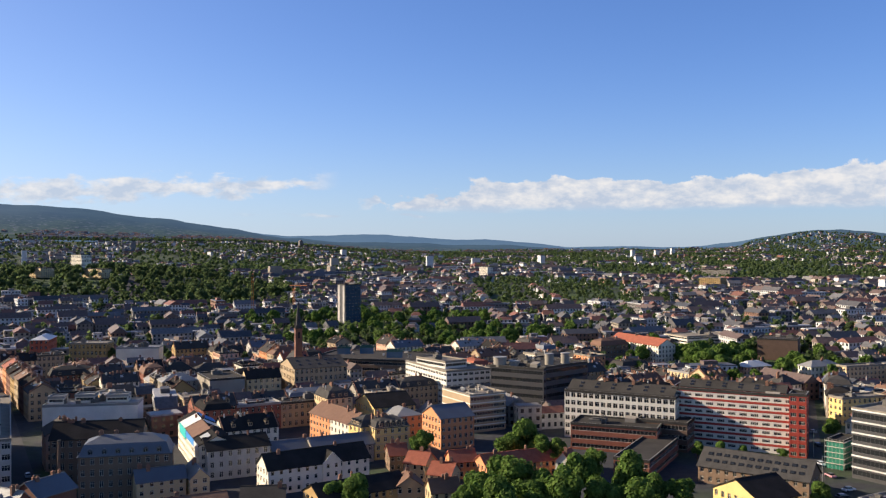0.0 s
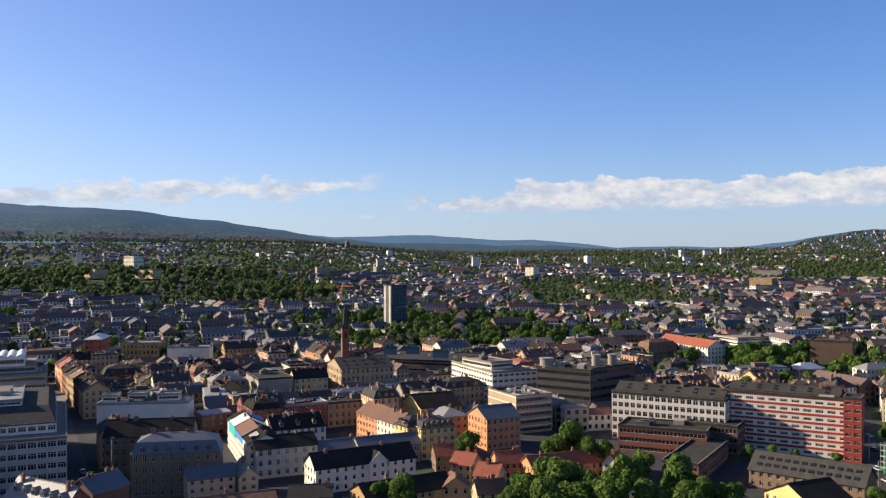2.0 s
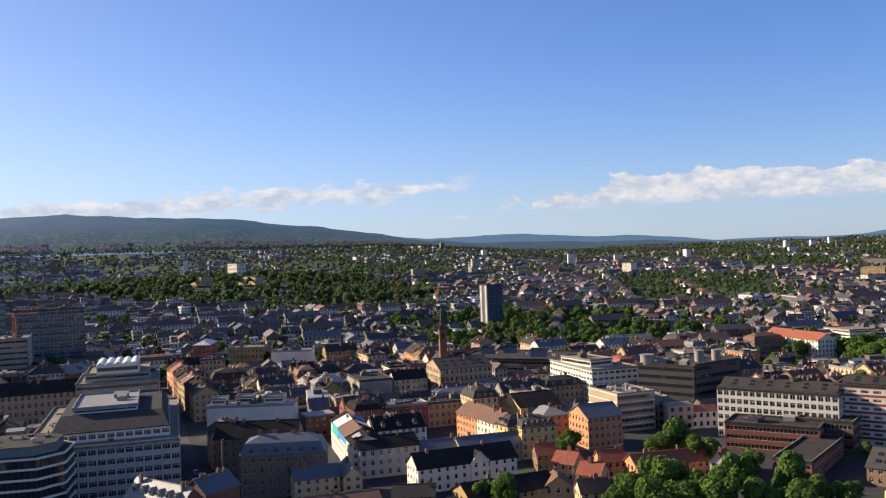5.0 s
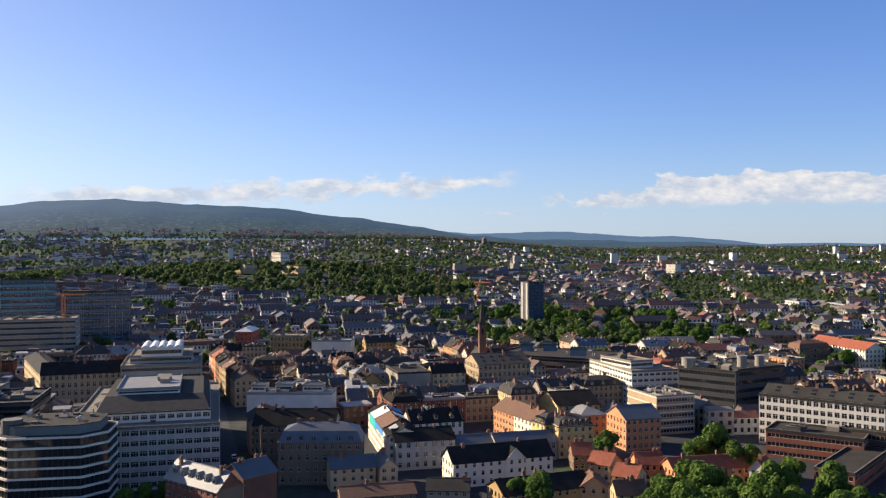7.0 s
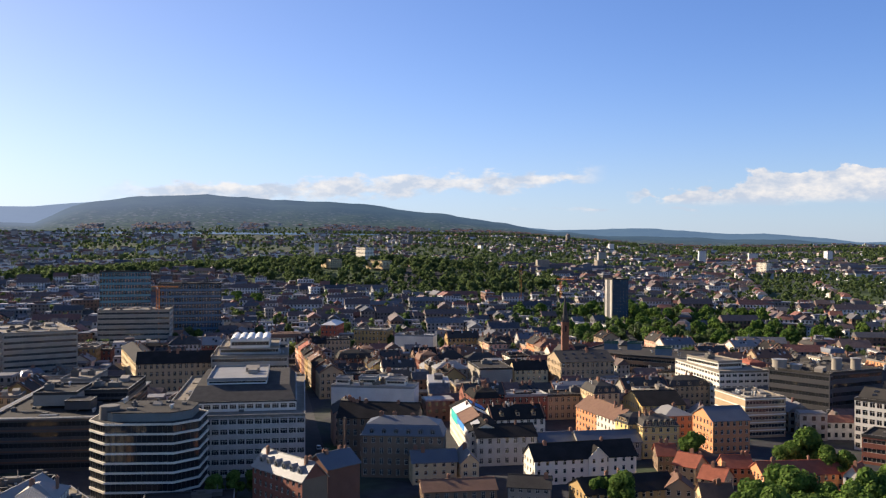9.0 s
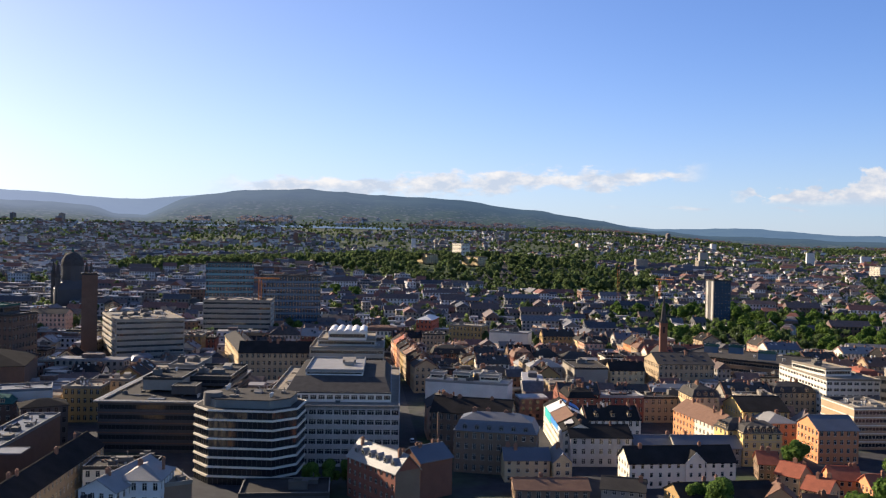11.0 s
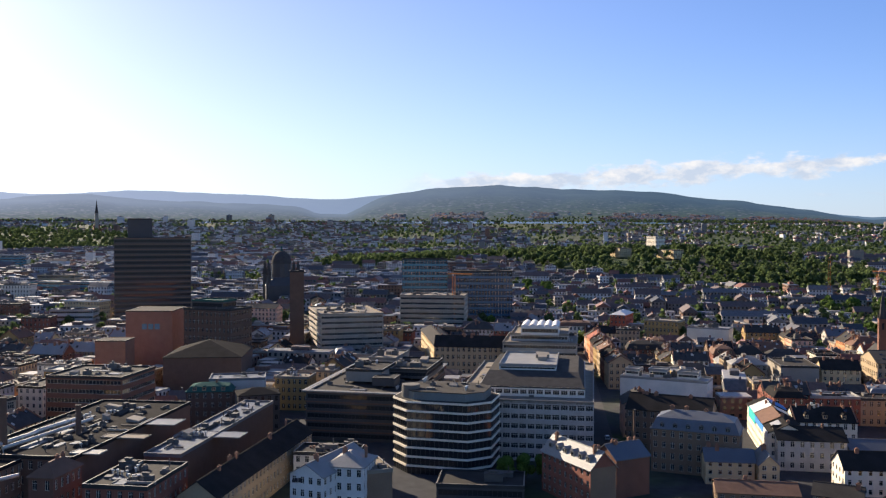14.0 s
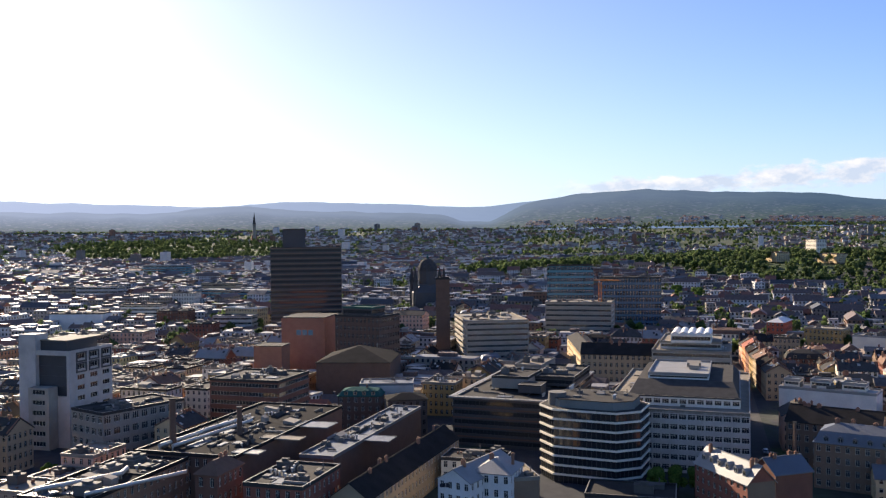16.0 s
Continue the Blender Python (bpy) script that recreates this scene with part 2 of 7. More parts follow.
LEAF = palette("foliage", [(0.045, 0.085, 0.014), (0.075, 0.135, 0.022), (0.11, 0.175, 0.03), (0.06, 0.11, 0.018), (0.13, 0.19, 0.035)], 0.96, 0.35, scale=0.25, leafy=0.35)
# far leaves: a paler, greyer copy of the foliage with haze in its colours
FAR_LEAF = palette("hazed_distant_foliage", [(0.058, 0.089, 0.031), (0.079, 0.115, 0.040), (0.108, 0.144, 0.050), (0.067, 0.101, 0.034), (0.094, 0.127, 0.046)], 0.96, 0.25, scale=0.05, leafy=0.58)
LEAF_GOLD = palette("yellowish_foliage", [(0.10, 0.09, 0.02), (0.15, 0.12, 0.03), (0.12, 0.10, 0.02)], 0.96, 0.3, scale=0.25, leafy=0.35)
BARK = material("bark", (0.09, 0.065, 0.045), 0.95, 0.4, 3.0)
ASPHALT = material("asphalt", (0.052, 0.052, 0.055), 0.9, 0.3, 1.0, grime=0.3)
FAR_WALL = palette("far_walls", [(0.336, 0.294, 0.244), (0.437, 0.420, 0.386), (0.185, 0.105, 0.071), (0.252, 0.210, 0.160), (0.168, 0.160, 0.147), (0.504, 0.487, 0.454), (0.210, 0.143, 0.101), (0.302, 0.235, 0.151), (0.143, 0.130, 0.118), (0.277, 0.260, 0.235)], 0.9, 0.25)
FAR_ROOF = palette("far_roofs", [(0.055, 0.056, 0.060), (0.105, 0.098, 0.095), (0.20, 0.085, 0.055), (0.13, 0.125, 0.12), (0.075, 0.070, 0.068), (0.12, 0.082, 0.066), (0.25, 0.24, 0.23), (0.066, 0.067, 0.07), (0.17, 0.078, 0.055), (0.10, 0.095, 0.09)], 0.62, 0.3, spec=0.3)
FAR_FLAT = palette("far_flat_roofs", [(0.12, 0.11, 0.10), (0.22, 0.20, 0.18), (0.30, 0.28, 0.255), (0.17, 0.155, 0.14), (0.38, 0.36, 0.34), (0.09, 0.085, 0.08), (0.26, 0.235, 0.21)], 0.5, 0.3, spec=0.4)

# ---- builders ----
class Shape:
    """Vertices and faces of one mesh in the making."""

    def __init__(self):
        self.v, self.f, self.m = [], [], []

    def quad(self, a, b, c, d, m=0):
        i = len(self.v)
        self.v += [a, b, c, d]
        self.f.append((i, i + 1, i + 2, i + 3))
        self.m.append(m)

    def tri(self, a, b, c, m=0):
        i = len(self.v)
        self.v += [a, b, c]
        self.f.append((i, i + 1, i + 2))
        self.m.append(m)

    def box(self, x0, y0, z0, x1, y1, z1, m=0, turn=0.0, at=(0, 0)):
        i = len(self.v)
        c, s = math.cos(turn), math.sin(turn)
        for z in (z0, z1):
            for x, y in ((x0, y0), (x1, y0), (x1, y1), (x0, y1)):
                self.v.append((at[0] + c * x - s * y, at[1] + s * x + c * y, z))
        self.f += [(i, i + 3, i + 2, i + 1), (i + 4, i + 5, i + 6, i + 7)]
        self.f += [(i + k, i + (k + 1) % 4, i + 4 + (k + 1) % 4, i + 4 + k) for k in range(4)]
        self.m += [m] * 6

    def solid(self, bottom, top, m=0):
        """A closed solid between two rings of equal count (anticlockwise from above)."""
        i, k = len(self.v), len(bottom)
        self.v += list(bottom) + list(top)
        self.f += [tuple(range(i + k - 1, i - 1, -1)), tuple(range(i + k, i + 2 * k))]
        self.f += [(i + j, i + (j + 1) % k, i + k + (j + 1) % k, i + k + j) for j in range(k)]
        self.m += [m] * (k + 2)

    def rings(self, loops, m=0, closed=False):
        """One skin through rings of four corners; closed: the last joins the first, else both ends are capped."""
        i, n = len(self.v), len(loops)
        for loop in loops:
            self.v += list(loop)
        for k in range(n if closed else n - 1):
            a, b = i + 4 * k, i + 4 * ((k + 1) % n)
            for j in range(4):
                self.f.append((a + j, a + (j + 1) % 4, b + (j + 1) % 4, b + j))
                self.m.append(m)
        if not closed:
            self.f += [(i + 3, i + 2, i + 1, i), tuple(i + 4 * (n - 1) + j for j in range(4))]
            self.m += [m, m]

    def pole(self, x, y, z0, z1, r0, r1, n=8, m=0):
        ring = [(math.cos(2 * math.pi * j / n), math.sin(2 * math.pi * j / n)) for j in range(n)]
        self.solid([(x + r0 * a, y + r0 * b, z0) for a, b in ring], [(x + r1 * a, y + r1 * b, z1) for a, b in ring], m)

    def mesh(self, name, mats):
        me = bpy.data.meshes.new(name)
        me.from_pydata(self.v, [], self.f)
        for mt in mats:
            me.materials.append(mt)
        if len(mats) > 1:
            me.polygons.foreach_set("material_index", self.m)
        me.update()
        return me


def part(name, shape, mats, parent, label="", kind=""):
    """One mesh object under a thing or a part."""
    mats = mats if isinstance(mats, (list, tuple)) else [mats]
    ob = new(name, shape.mesh(name, mats) if isinstance(shape, Shape) else shape)
    ob.parent = parent
    return tagged(ob, label, "", "", kind)


def smooth(e0, e1, x):
    t = min(1.0, max(0.0, (x - e0) / (e1 - e0)))
    return t * t * (3 - 2 * t)


# rises of the skyline over the look-out per metre of distance, every 4 degrees from 44 right of +y to the left
RIDGES = (0.0050, 0.0018, 0.0067, 0.0026, 0.0067, 0.0153, 0.0077, -0.0005, 0.0029, -0.0005, 0.0082, 0.0053, 0.0125, 0.0083, 0.0095, 0.0189, 0.0227, 0.0288, 0.0284, 0.0331, 0.0310, 0.0249, 0.0202, 0.0256, 0.0252, 0.0284, 0.0217, 0.0254, 0.0249, 0.0275, 0.0267, 0.0046, 0.0228, 0.0140, 0.0373)


def ridge(a):
    return sum(h * math.exp(-((a + 44 - 4 * k) / 3.6) ** 2) for k, h in enumerate(RIDGES))


def ground_z(x, y):
    """The lie of the land: level in the centre, rising gently outwards, then into wooded hills."""
    r = math.hypot(x, y)
    a = math.degrees(math.atan2(-x, y)) if r > 1 else 0.0
    z = 0.0205 * max(0.0, r - 430) * smooth(380, 900, r) + 0.034 * max(0.0, r - 1900) * smooth(1900, 2500, r) * smooth(1, 14, a)
    bx, by = x + 520, y - 1210
    z += 26 * math.exp(-((bx * 0.92 + by * 0.39) / 330) ** 2 - ((by * 0.92 - bx * 0.39) / 210) ** 2)
    return z


def hill_z(r, a, far):
    """The wooded hills behind the city; far: the pale ridges at the back."""
    rise = ridge(a) + 0.0010 * noise.noise(Vector((a * 0.55, 3.1, 0))) + 0.0005 * noise.noise(Vector((a * 2.3, 7.7, 0)))
    if far:
        return H + 4760 * rise * smooth(4100, 4760, r) - 30 * (1 - smooth(4100, 4760, r))
    keep = max(smooth(-2, 14, a) * (1 - smooth(39, 46, a)), 1 - smooth(-20, -17, a), 0.55, 0.76 * smooth(41, 46, a) + 0.22 * math.exp(-((a - 59.5) / 3.0) ** 2))
    k = smooth(3120, 4350, r)
    return (57.5 + 47.0 * smooth(1, 14, a) - 0.01 * (r - 3300)) * (1 - k) + (H + 4350 * rise * keep - 14 * (1 - keep)) * k


def facade(sh, glass, p, u, length, z0, floors, fh, bays, ww, wh, sill, depth=0.22):
    """One wall face from p along u, with its window openings cut in; the panes go to the list glass."""
    nx, ny = u[1], -u[0]

    def at(s, z, q=0.0):
        return (p[0] + u[0] * s - nx * q, p[1] + u[1] * s - ny * q, z)

    step = length / bays
    for k in range(floors):
        b = z0 + k * fh
        s0, s1 = b + sill, b + sill + wh
        sh.quad(at(0, b), at(length, b), at(length, s0), at(0, s0))
        sh.quad(at(0, s1), at(length, s1), at(length, b + fh), at(0, b + fh))
        last = 0.0
        for j in range(bays):
            c = (j + 0.5) * step
            a0, a1 = c - ww / 2, c + ww / 2
            sh.quad(at(last, s0), at(a0, s0), at(a0, s1), at(last, s1))
            last = a1
            sh.quad(at(a0, s0), at(a0, s0, depth), at(a0, s1, depth), at(a0, s1))
            sh.quad(at(a1, s0, depth), at(a1, s0), at(a1, s1), at(a1, s1, depth))
            sh.quad(at(a0, s0), at(a1, s0), at(a1, s0, depth), at(a0, s0, depth))
            sh.quad(at(a0, s1, depth), at(a1, s1, depth), at(a1, s1), at(a0, s1))
            glass.append((at(c, (s0 + s1) / 2, depth), u, ww, wh))
        sh.quad(at(last, s0), at(length, s0), at(length, s1), at(last, s1))


PANES = {}


def pane_mesh(ww, wh, band, rim=None):
    """A window: one frame with its bars, the panes set back in it."""
    key = (round(ww, 2), round(wh, 2), band, rim)
    if key not in PANES:
        sh = Shape()
        a, b, e, y0, y1 = ww / 2, wh / 2, 0.07, -0.06, -0.005
        cuts = max(1, round(ww / (1.5 if band else 0.8)))
        xs = [-a]
        for j in range(cuts):
            xs += [-a + ww * j / cuts + e / 2 + (e / 2 if j == 0 else 0), -a + ww * (j + 1) / cuts - e / 2 - (e / 2 if j == cuts - 1 else 0)]
        xs.append(a)
        zs = [-b, -b + e, b - e, b] if band else [-b, -b + e, b * 0.35, b * 0.35 + e, b - e, b]
        n = len(xs)
        sh.v = [(x, y0, z) for z in zs for x in xs]
        for r in range(len(zs) - 1):
            for c in range(n - 1):
                q = (r * n + c, r * n + c + 1, (r + 1) * n + c + 1, (r + 1) * n + c)
                if r % 2 == 1 and c % 2 == 1:
                    i = len(sh.v)
                    sh.v += [(sh.v[k][0], y1, sh.v[k][2]) for k in q]
                    sh.f += [(i, i + 1, i + 2, i + 3)] + [(q[k], q[(k + 1) % 4], i + (k + 1) % 4, i + k) for k in range(4)]
                    sh.m += [0, 1, 1, 1, 1]
                else:
                    sh.f.append(q)
                    sh.m.append(1)
        PANES[key] = sh.mesh("window", [GLASS, rim or FRAME])
    return PANES[key]


def add_windows(glass, parent, single, band=False, name="window", rim=None):
    if single:
        for c, u, ww, wh in glass:
            ob = new(name, pane_mesh(ww, wh, band, rim))
            ob.parent = parent
            ob.matrix_basis = Matrix.Translation(c) @ Matrix.Rotation(math.atan2(u[1], u[0]), 4, "Z")
    elif glass:
        sh = Shape()
        for c, u, ww, wh in glass:
            a, b, t = ww / 2, wh / 2, 0.045
            nx, ny = u[1] * 0.03, -u[0] * 0.03

            def q(s, z, o=0.0):
                return (c[0] + u[0] * s + nx * o, c[1] + u[1] * s + ny * o, c[2] + z)

            sh.quad(q(-a, -b), q(a, -b), q(a, b), q(-a, b), 0)
            if not band:
                sh.quad(q(-t, -b, 1), q(t, -b, 1), q(t, b, 1), q(-t, b, 1), 1)
                sh.quad(q(-a, b * 0.3, 1.3), q(a, b * 0.3, 1.3), q(a, b * 0.3 + 2 * t, 1.3), q(-a, b * 0.3 + 2 * t, 1.3), 1)
        part("windows", sh, [GLASS, FRAME], parent, kind="stuff")


def rect(w, d, z, x=0.0, y=0.0):
    return [(x - w / 2, y - d / 2, z), (x + w / 2, y - d / 2, z), (x + w / 2, y + d / 2, z), (x - w / 2, y + d / 2, z)]


def slab(sh, pts, t=0.22, m=0):
    """A roof plane (anticlockwise from above) with thickness."""
    sh.solid([(x, y, z - t) for x, y, z in pts], pts, m)


def gable_roof(w, d, h, rh, along, over=0.45):
    sh = Shape()
    a, b = w / 2 + over, d / 2 + over
    if along == "x":
        dz = rh * over / (d / 2)
        slab(sh, [(-a, -b, h - dz), (a, -b, h - dz), (a, 0, h + rh), (-a, 0, h + rh)])
        slab(sh, [(-a, 0, h + rh), (a, 0, h + rh), (a, b, h - dz), (-a, b, h - dz)])
        sh.box(-a, -0.16, h + rh - 0.1, a, 0.16, h + rh + 0.1)
    else:
        dz = rh * over / (w / 2)
        slab(sh, [(-a, -b, h - dz), (0, -b, h + rh), (0, b, h + rh), (-a, b, h - dz)])
        slab(sh, [(0, -b, h + rh), (a, -b, h - dz), (a, b, h - dz), (0, b, h + rh)])
        sh.box(-0.16, -b, h + rh - 0.1, 0.16, b, h + rh + 0.1)
    return sh


def hip_roof(w, d, h, rh, over=0.45):
    sh = Shape()
    a, b = w / 2 + over, d / 2 + over
    r = max(0.3, (w - d) / 2) if w >= d else 0.3
    q = max(0.3, (d - w) / 2) if d > w else 0.3
    ring = [(-a, -b, h), (a, -b, h), (a, b, h), (-a, b, h)]
    top = [(-r, -q, h + rh), (r, -q, h + rh), (r, q, h + rh), (-r, q, h + rh)]
    sh.solid([(x, y, z - 0.25) for x, y, z in ring], ring)
    sh.solid([(x, y, z + 0.01) for x, y, z in ring], top)
    return sh


def mansard_roof(w, d, h, low, inset, rise):
    sh = Shape()
    a, b = w / 2 + 0.35, d / 2 + 0.35
    sh.box(-a, -b, h - 0.3, a, b, h)
    r0 = [(-w / 2, -d / 2, h + 0.01), (w / 2, -d / 2, h + 0.01), (w / 2, d / 2, h + 0.01), (-w / 2, d / 2, h + 0.01)]
    c, e = w / 2 - inset, d / 2 - inset
    r1 = [(-c, -e, h + low), (c, -e, h + low), (c, e, h + low), (-c, e, h + low)]
    sh.solid(r0, r1)
    if w >= d:
        r2 = [(-c + e, -0.2, h + low + rise), (c - e, -0.2, h + low + rise), (c - e, 0.2, h + low + rise), (-c + e, 0.2, h + low + rise)]
    else:
        r2 = [(-0.2, -e + c, h + low + rise), (0.2, -e + c, h + low + rise), (0.2, e - c, h + low + rise), (-0.2, e - c, h + low + rise)]
    sh.solid([(x, y, z + 0.01) for x, y, z in r1], r2)
    return sh


def flat_roof(w, d, h, rim=0.8):
    sh = Shape()
    sh.rings([rect(w + 0.02, d + 0.02, h - 0.3), rect(w + 0.24, d + 0.24, h - 0.28), rect(w + 0.24, d + 0.24, h + rim), rect(w - 0.5, d - 0.5, h + rim), rect(w - 0.5, d - 0.5, h + 0.12)])
    # coping on top of the rim, kept pale to stand in for sun-glint
    sh.m[8:12] = [1] * 4
    return sh


def chimney(rng, parent, x, y, z, tall=1.8):
    sh = Shape()
    w, d = rng.uniform(0.6, 1.4), rng.uniform(0.5, 0.8)
    t = z + tall
    sh.rings([rect(w, d, z - 1.6, x, y), rect(w, d, t, x, y), rect(w + 0.2, d + 0.2, t, x, y), rect(w + 0.2, d + 0.2, t + 0.15, x, y), rect(w * 0.6, d * 0.6, t + 0.15, x, y), rect(w * 0.55, d * 0.55, t + 0.5, x, y)])
    part("chimney", sh, CHIMNEY, parent)


def dormer(parent, x, y, z, face, roofmat, w=1.5, hh=1.7, deep=2.6):
    """A dormer on a slope; face: the wall it looks out from (0 front, 1 right, 2 back, 3 left)."""
    sh = Shape()
    sh.box(-w / 2, -0.1, 0, w / 2, deep, hh, 0)
    sh.solid([(-w / 2 - 0.15, -0.3, hh), (w / 2 + 0.15, -0.3, hh), (w / 2 + 0.15, deep, hh), (-w / 2 - 0.15, deep, hh)],
             [(-0.05, -0.3, hh + 0.6), (0.05, -0.3, hh + 0.6), (0.05, deep, hh + 0.6), (-0.05, deep, hh + 0.6)], 1)
    sh.quad((-w * 0.36, -0.13, 0.35), (w * 0.36, -0.13, 0.35), (w * 0.36, -0.13, hh - 0.2), (-w * 0.36, -0.13, hh - 0.2), 2)
    sh.box(-0.04, -0.17, 0.35, 0.04, -0.135, hh - 0.2, 3)
    ob = part("dormer", sh, [roofmat if "metal" in roofmat.name else WALLS["beige"], roofmat, GLASS, FRAME], parent)
    ob.matrix_basis = pose(x, y, z, 0, 0, face * 90)


def roof_unit(rng, parent, x, y, z, w, d, hh):
    """Plant on a flat roof: a housing with a hood, a long low ridge of glass, a row of cowls, or a stair head with a lean-to top."""
    sh, t, pick = Shape(), z + hh, rng.random()
    if pick < 0.3:
        sh.rings([rect(w, d, z, x, y), rect(w, d, t, x, y), rect(w + 0.24, d + 0.24, t, x, y), rect(w + 0.24, d + 0.24, t + 0.15, x, y), rect(w * 0.4, d * 0.4, t + 0.15, x, y),
                  rect(w * 0.4, d * 0.4, t + 0.7, x, y), rect(w * 0.55, d * 0.55, t + 0.75, x, y), rect(w * 0.5, d * 0.5, t + 0.95, x, y)])
        part("roof_unit", sh, UNIT, parent)
    elif pick < 0.5:
        n, e = 1 + rng.randrange(4), rng.choice(((1.3, 0), (0, 1.3)))
        for k in range(n):
            px, py, q = x + e[0] * k, y + e[1] * k, rng.uniform(0.8, 1.5)
            sh.pole(px, py, z, z + q, 0.28, 0.28, 8)
            sh.pole(px, py, z + q, z + q + 0.3, 0.5, 0.42, 8)
        part("vent_cowl", sh, STEEL, parent)
    elif pick < 0.68:
        w, d, q = w * 1.5, d * 0.6, 0.4
        sh.solid(rect(w, d, z, x, y), rect(w, d, z + q, x, y))
        sh.solid(rect(w - 0.1, d - 0.1, z + q + 0.01, x, y), rect(w - 0.2, 0.1, z + q + d * 0.35, x, y))
        part("roof_light", sh, ROOFS["felt"], parent)
    elif pick < 0.86:
        r0, r1 = rect(w, d, z, x, y), rect(w, d, t, x, y)
        sh.solid(r0, [r1[0][:2] + (t - 0.7,), r1[1][:2] + (t - 0.7,), r1[2], r1[3]])
        part("stair_head", sh, WALLS["grey"], parent)
    else:
        sh.solid(rect(w, d, z, x, y), rect(w, d, z + hh * 0.6, x, y))
        sh.solid(rect(w + 0.2, d + 0.2, z + hh * 0.6 + 0.005, x, y), rect(w + 0.2, d + 0.2, z + hh * 0.6 + 0.12, x, y))
        sh.pole(x + w * 0.2, y, z + hh * 0.6, t + 1.0, 0.16, 0.16, 6)
        part("roof_unit", sh, UNIT, parent)


def roof_fittings(rng, parent, roof, along, w, d, h, rh):
    """Party-wall upstands, roof windows and vents on one roof, many and small."""
    sh = Shape()
    if roof == "gable":
        a, b = (w / 2, d / 2) if along == "x" else (d / 2, w / 2)

        def at(px, py, pz):
            return (px, py, pz) if along == "x" else (-py, px, pz)

        for e in (-a - 0.1, a - 0.25):
            for s in (-1, 1):
                lo = [at(e, s * b, h - 0.1), at(e + 0.35, s * b, h - 0.1), at(e + 0.35, 0, h + rh - 0.1), at(e, 0, h + rh - 0.1)]
                sh.solid(lo if s < 0 else lo[::-1], [(p[0], p[1], p[2] + 0.55) for p in (lo if s < 0 else lo[::-1])], 0)
        for k in range(int(w * 0.5)):
            px, s, f = rng.uniform(-0.86, 0.86) * a, rng.choice((-1, 1)), rng.uniform(0.2, 0.8)
            z, y0, q = h + rh * f, s * b * (1 - f), rng.uniform(0.4, 0.7)
            f1 = min(0.95, f + 1.1 / b)
            z1, y1 = h + rh * f1, s * b * (1 - f1)
            lo = [at(px - q, y0, z), at(px + q, y0, z), at(px + q, y1, z1), at(px - q, y1, z1)]
            lo = lo if s < 0 else lo[::-1]
            sh.solid(lo, [(p[0], p[1], p[2] + 0.28) for p in lo], rng.choice((1, 1, 2)))
    top = h + (rh * 0.55 if roof != "flat" else 0.1)
    for k in range(int(2 + w * d / 90)):
        px, py = rng.uniform(-0.42, 0.42) * w, rng.uniform(-0.3, 0.3) * d
        if roof == "gable":
            py, px = (rng.uniform(-0.08, 0.08) * d, px) if along == "x" else (py, rng.uniform(-0.08, 0.08) * w)
            z = h + rh * 0.8
        else:
            z = top
        q, t = rng.uniform(0.15, 0.45), rng.uniform(0.6, 1.6)
        sh.box(px - q, py - q, z, px + q, py + q, z + t * 0.7 + (rh * 0.25 if roof != "flat" else 0), rng.choice((2, 0, 0)))
    part("roof_fittings", sh, [CHIMNEY, GLASS, STEEL], parent, kind="stuff")


def roof_clutter(thing, w, d, z, seed, count):
    """Small plant, kerbs, pipes and hatches crowding a flat roof; (w, d) its clear size at height z of the thing."""
    rng = random.Random(seed)
    sh = Shape()
    for k in range(int(count * 0.7)):
        px, py = rng.uniform(-0.46, 0.46) * w, rng.uniform(-0.46, 0.46) * d
        pick = rng.random()
        if pick < 0.4:
            a, b, t = rng.uniform(0.3, 1.4), rng.uniform(0.3, 1.1), rng.uniform(0.4, 1.5)
            sh.box(px - a, py - b, z, px + a, py + b, z + t, rng.choice((0, 0, 1)))
            if rng.random() < 0.5:
                sh.box(px - a * 0.6, py - b * 0.6, z + t, px + a * 0.6, py + b * 0.6, z + t + 0.3, 1)
        elif pick < 0.6:
            sh.pole(px, py, z, z + rng.uniform(0.7, 2.2), 0.16, 0.16, 6, 1)
            sh.pole(px, py, z + 0.7, z + 1.0, 0.32, 0.3, 6, 1)
        elif pick < 0.82:
            ln, t = rng.uniform(2.5, 9.0), rng.uniform(0.3, 0.7)
            if rng.random() < 0.5:
                sh.box(px - ln / 2, py - 0.18, z + 0.1, px + ln / 2, py + 0.18, z + 0.1 + t, rng.choice((1, 2, 0)))
            else:
                sh.box(px - 0.18, py - ln / 2, z + 0.1, px + 0.18, py + ln / 2, z + 0.1 + t, rng.choice((1, 2, 0)))
        else:
            a, b = rng.uniform(1.2, 3.2), rng.uniform(0.9, 2.2)
            sh.box(px - a, py - b, z, px + a, py + b, z + 0.22, 2)
            sh.box(px - a + 0.15, py - b + 0.15, z + 0.22, px + a - 0.15, py + b - 0.15, z + 0.28, 3)
    part("roof_plant", sh, [UNIT, UNIT, COPING, ROOFS["bluemetal"]], thing, "crowded small roof plant", kind="stuff")


HEROES = []
TAKEN = {}


def take(x, y, r):
    TAKEN.setdefault((int(x // 40), int(y // 40)), []).append((x, y, r))


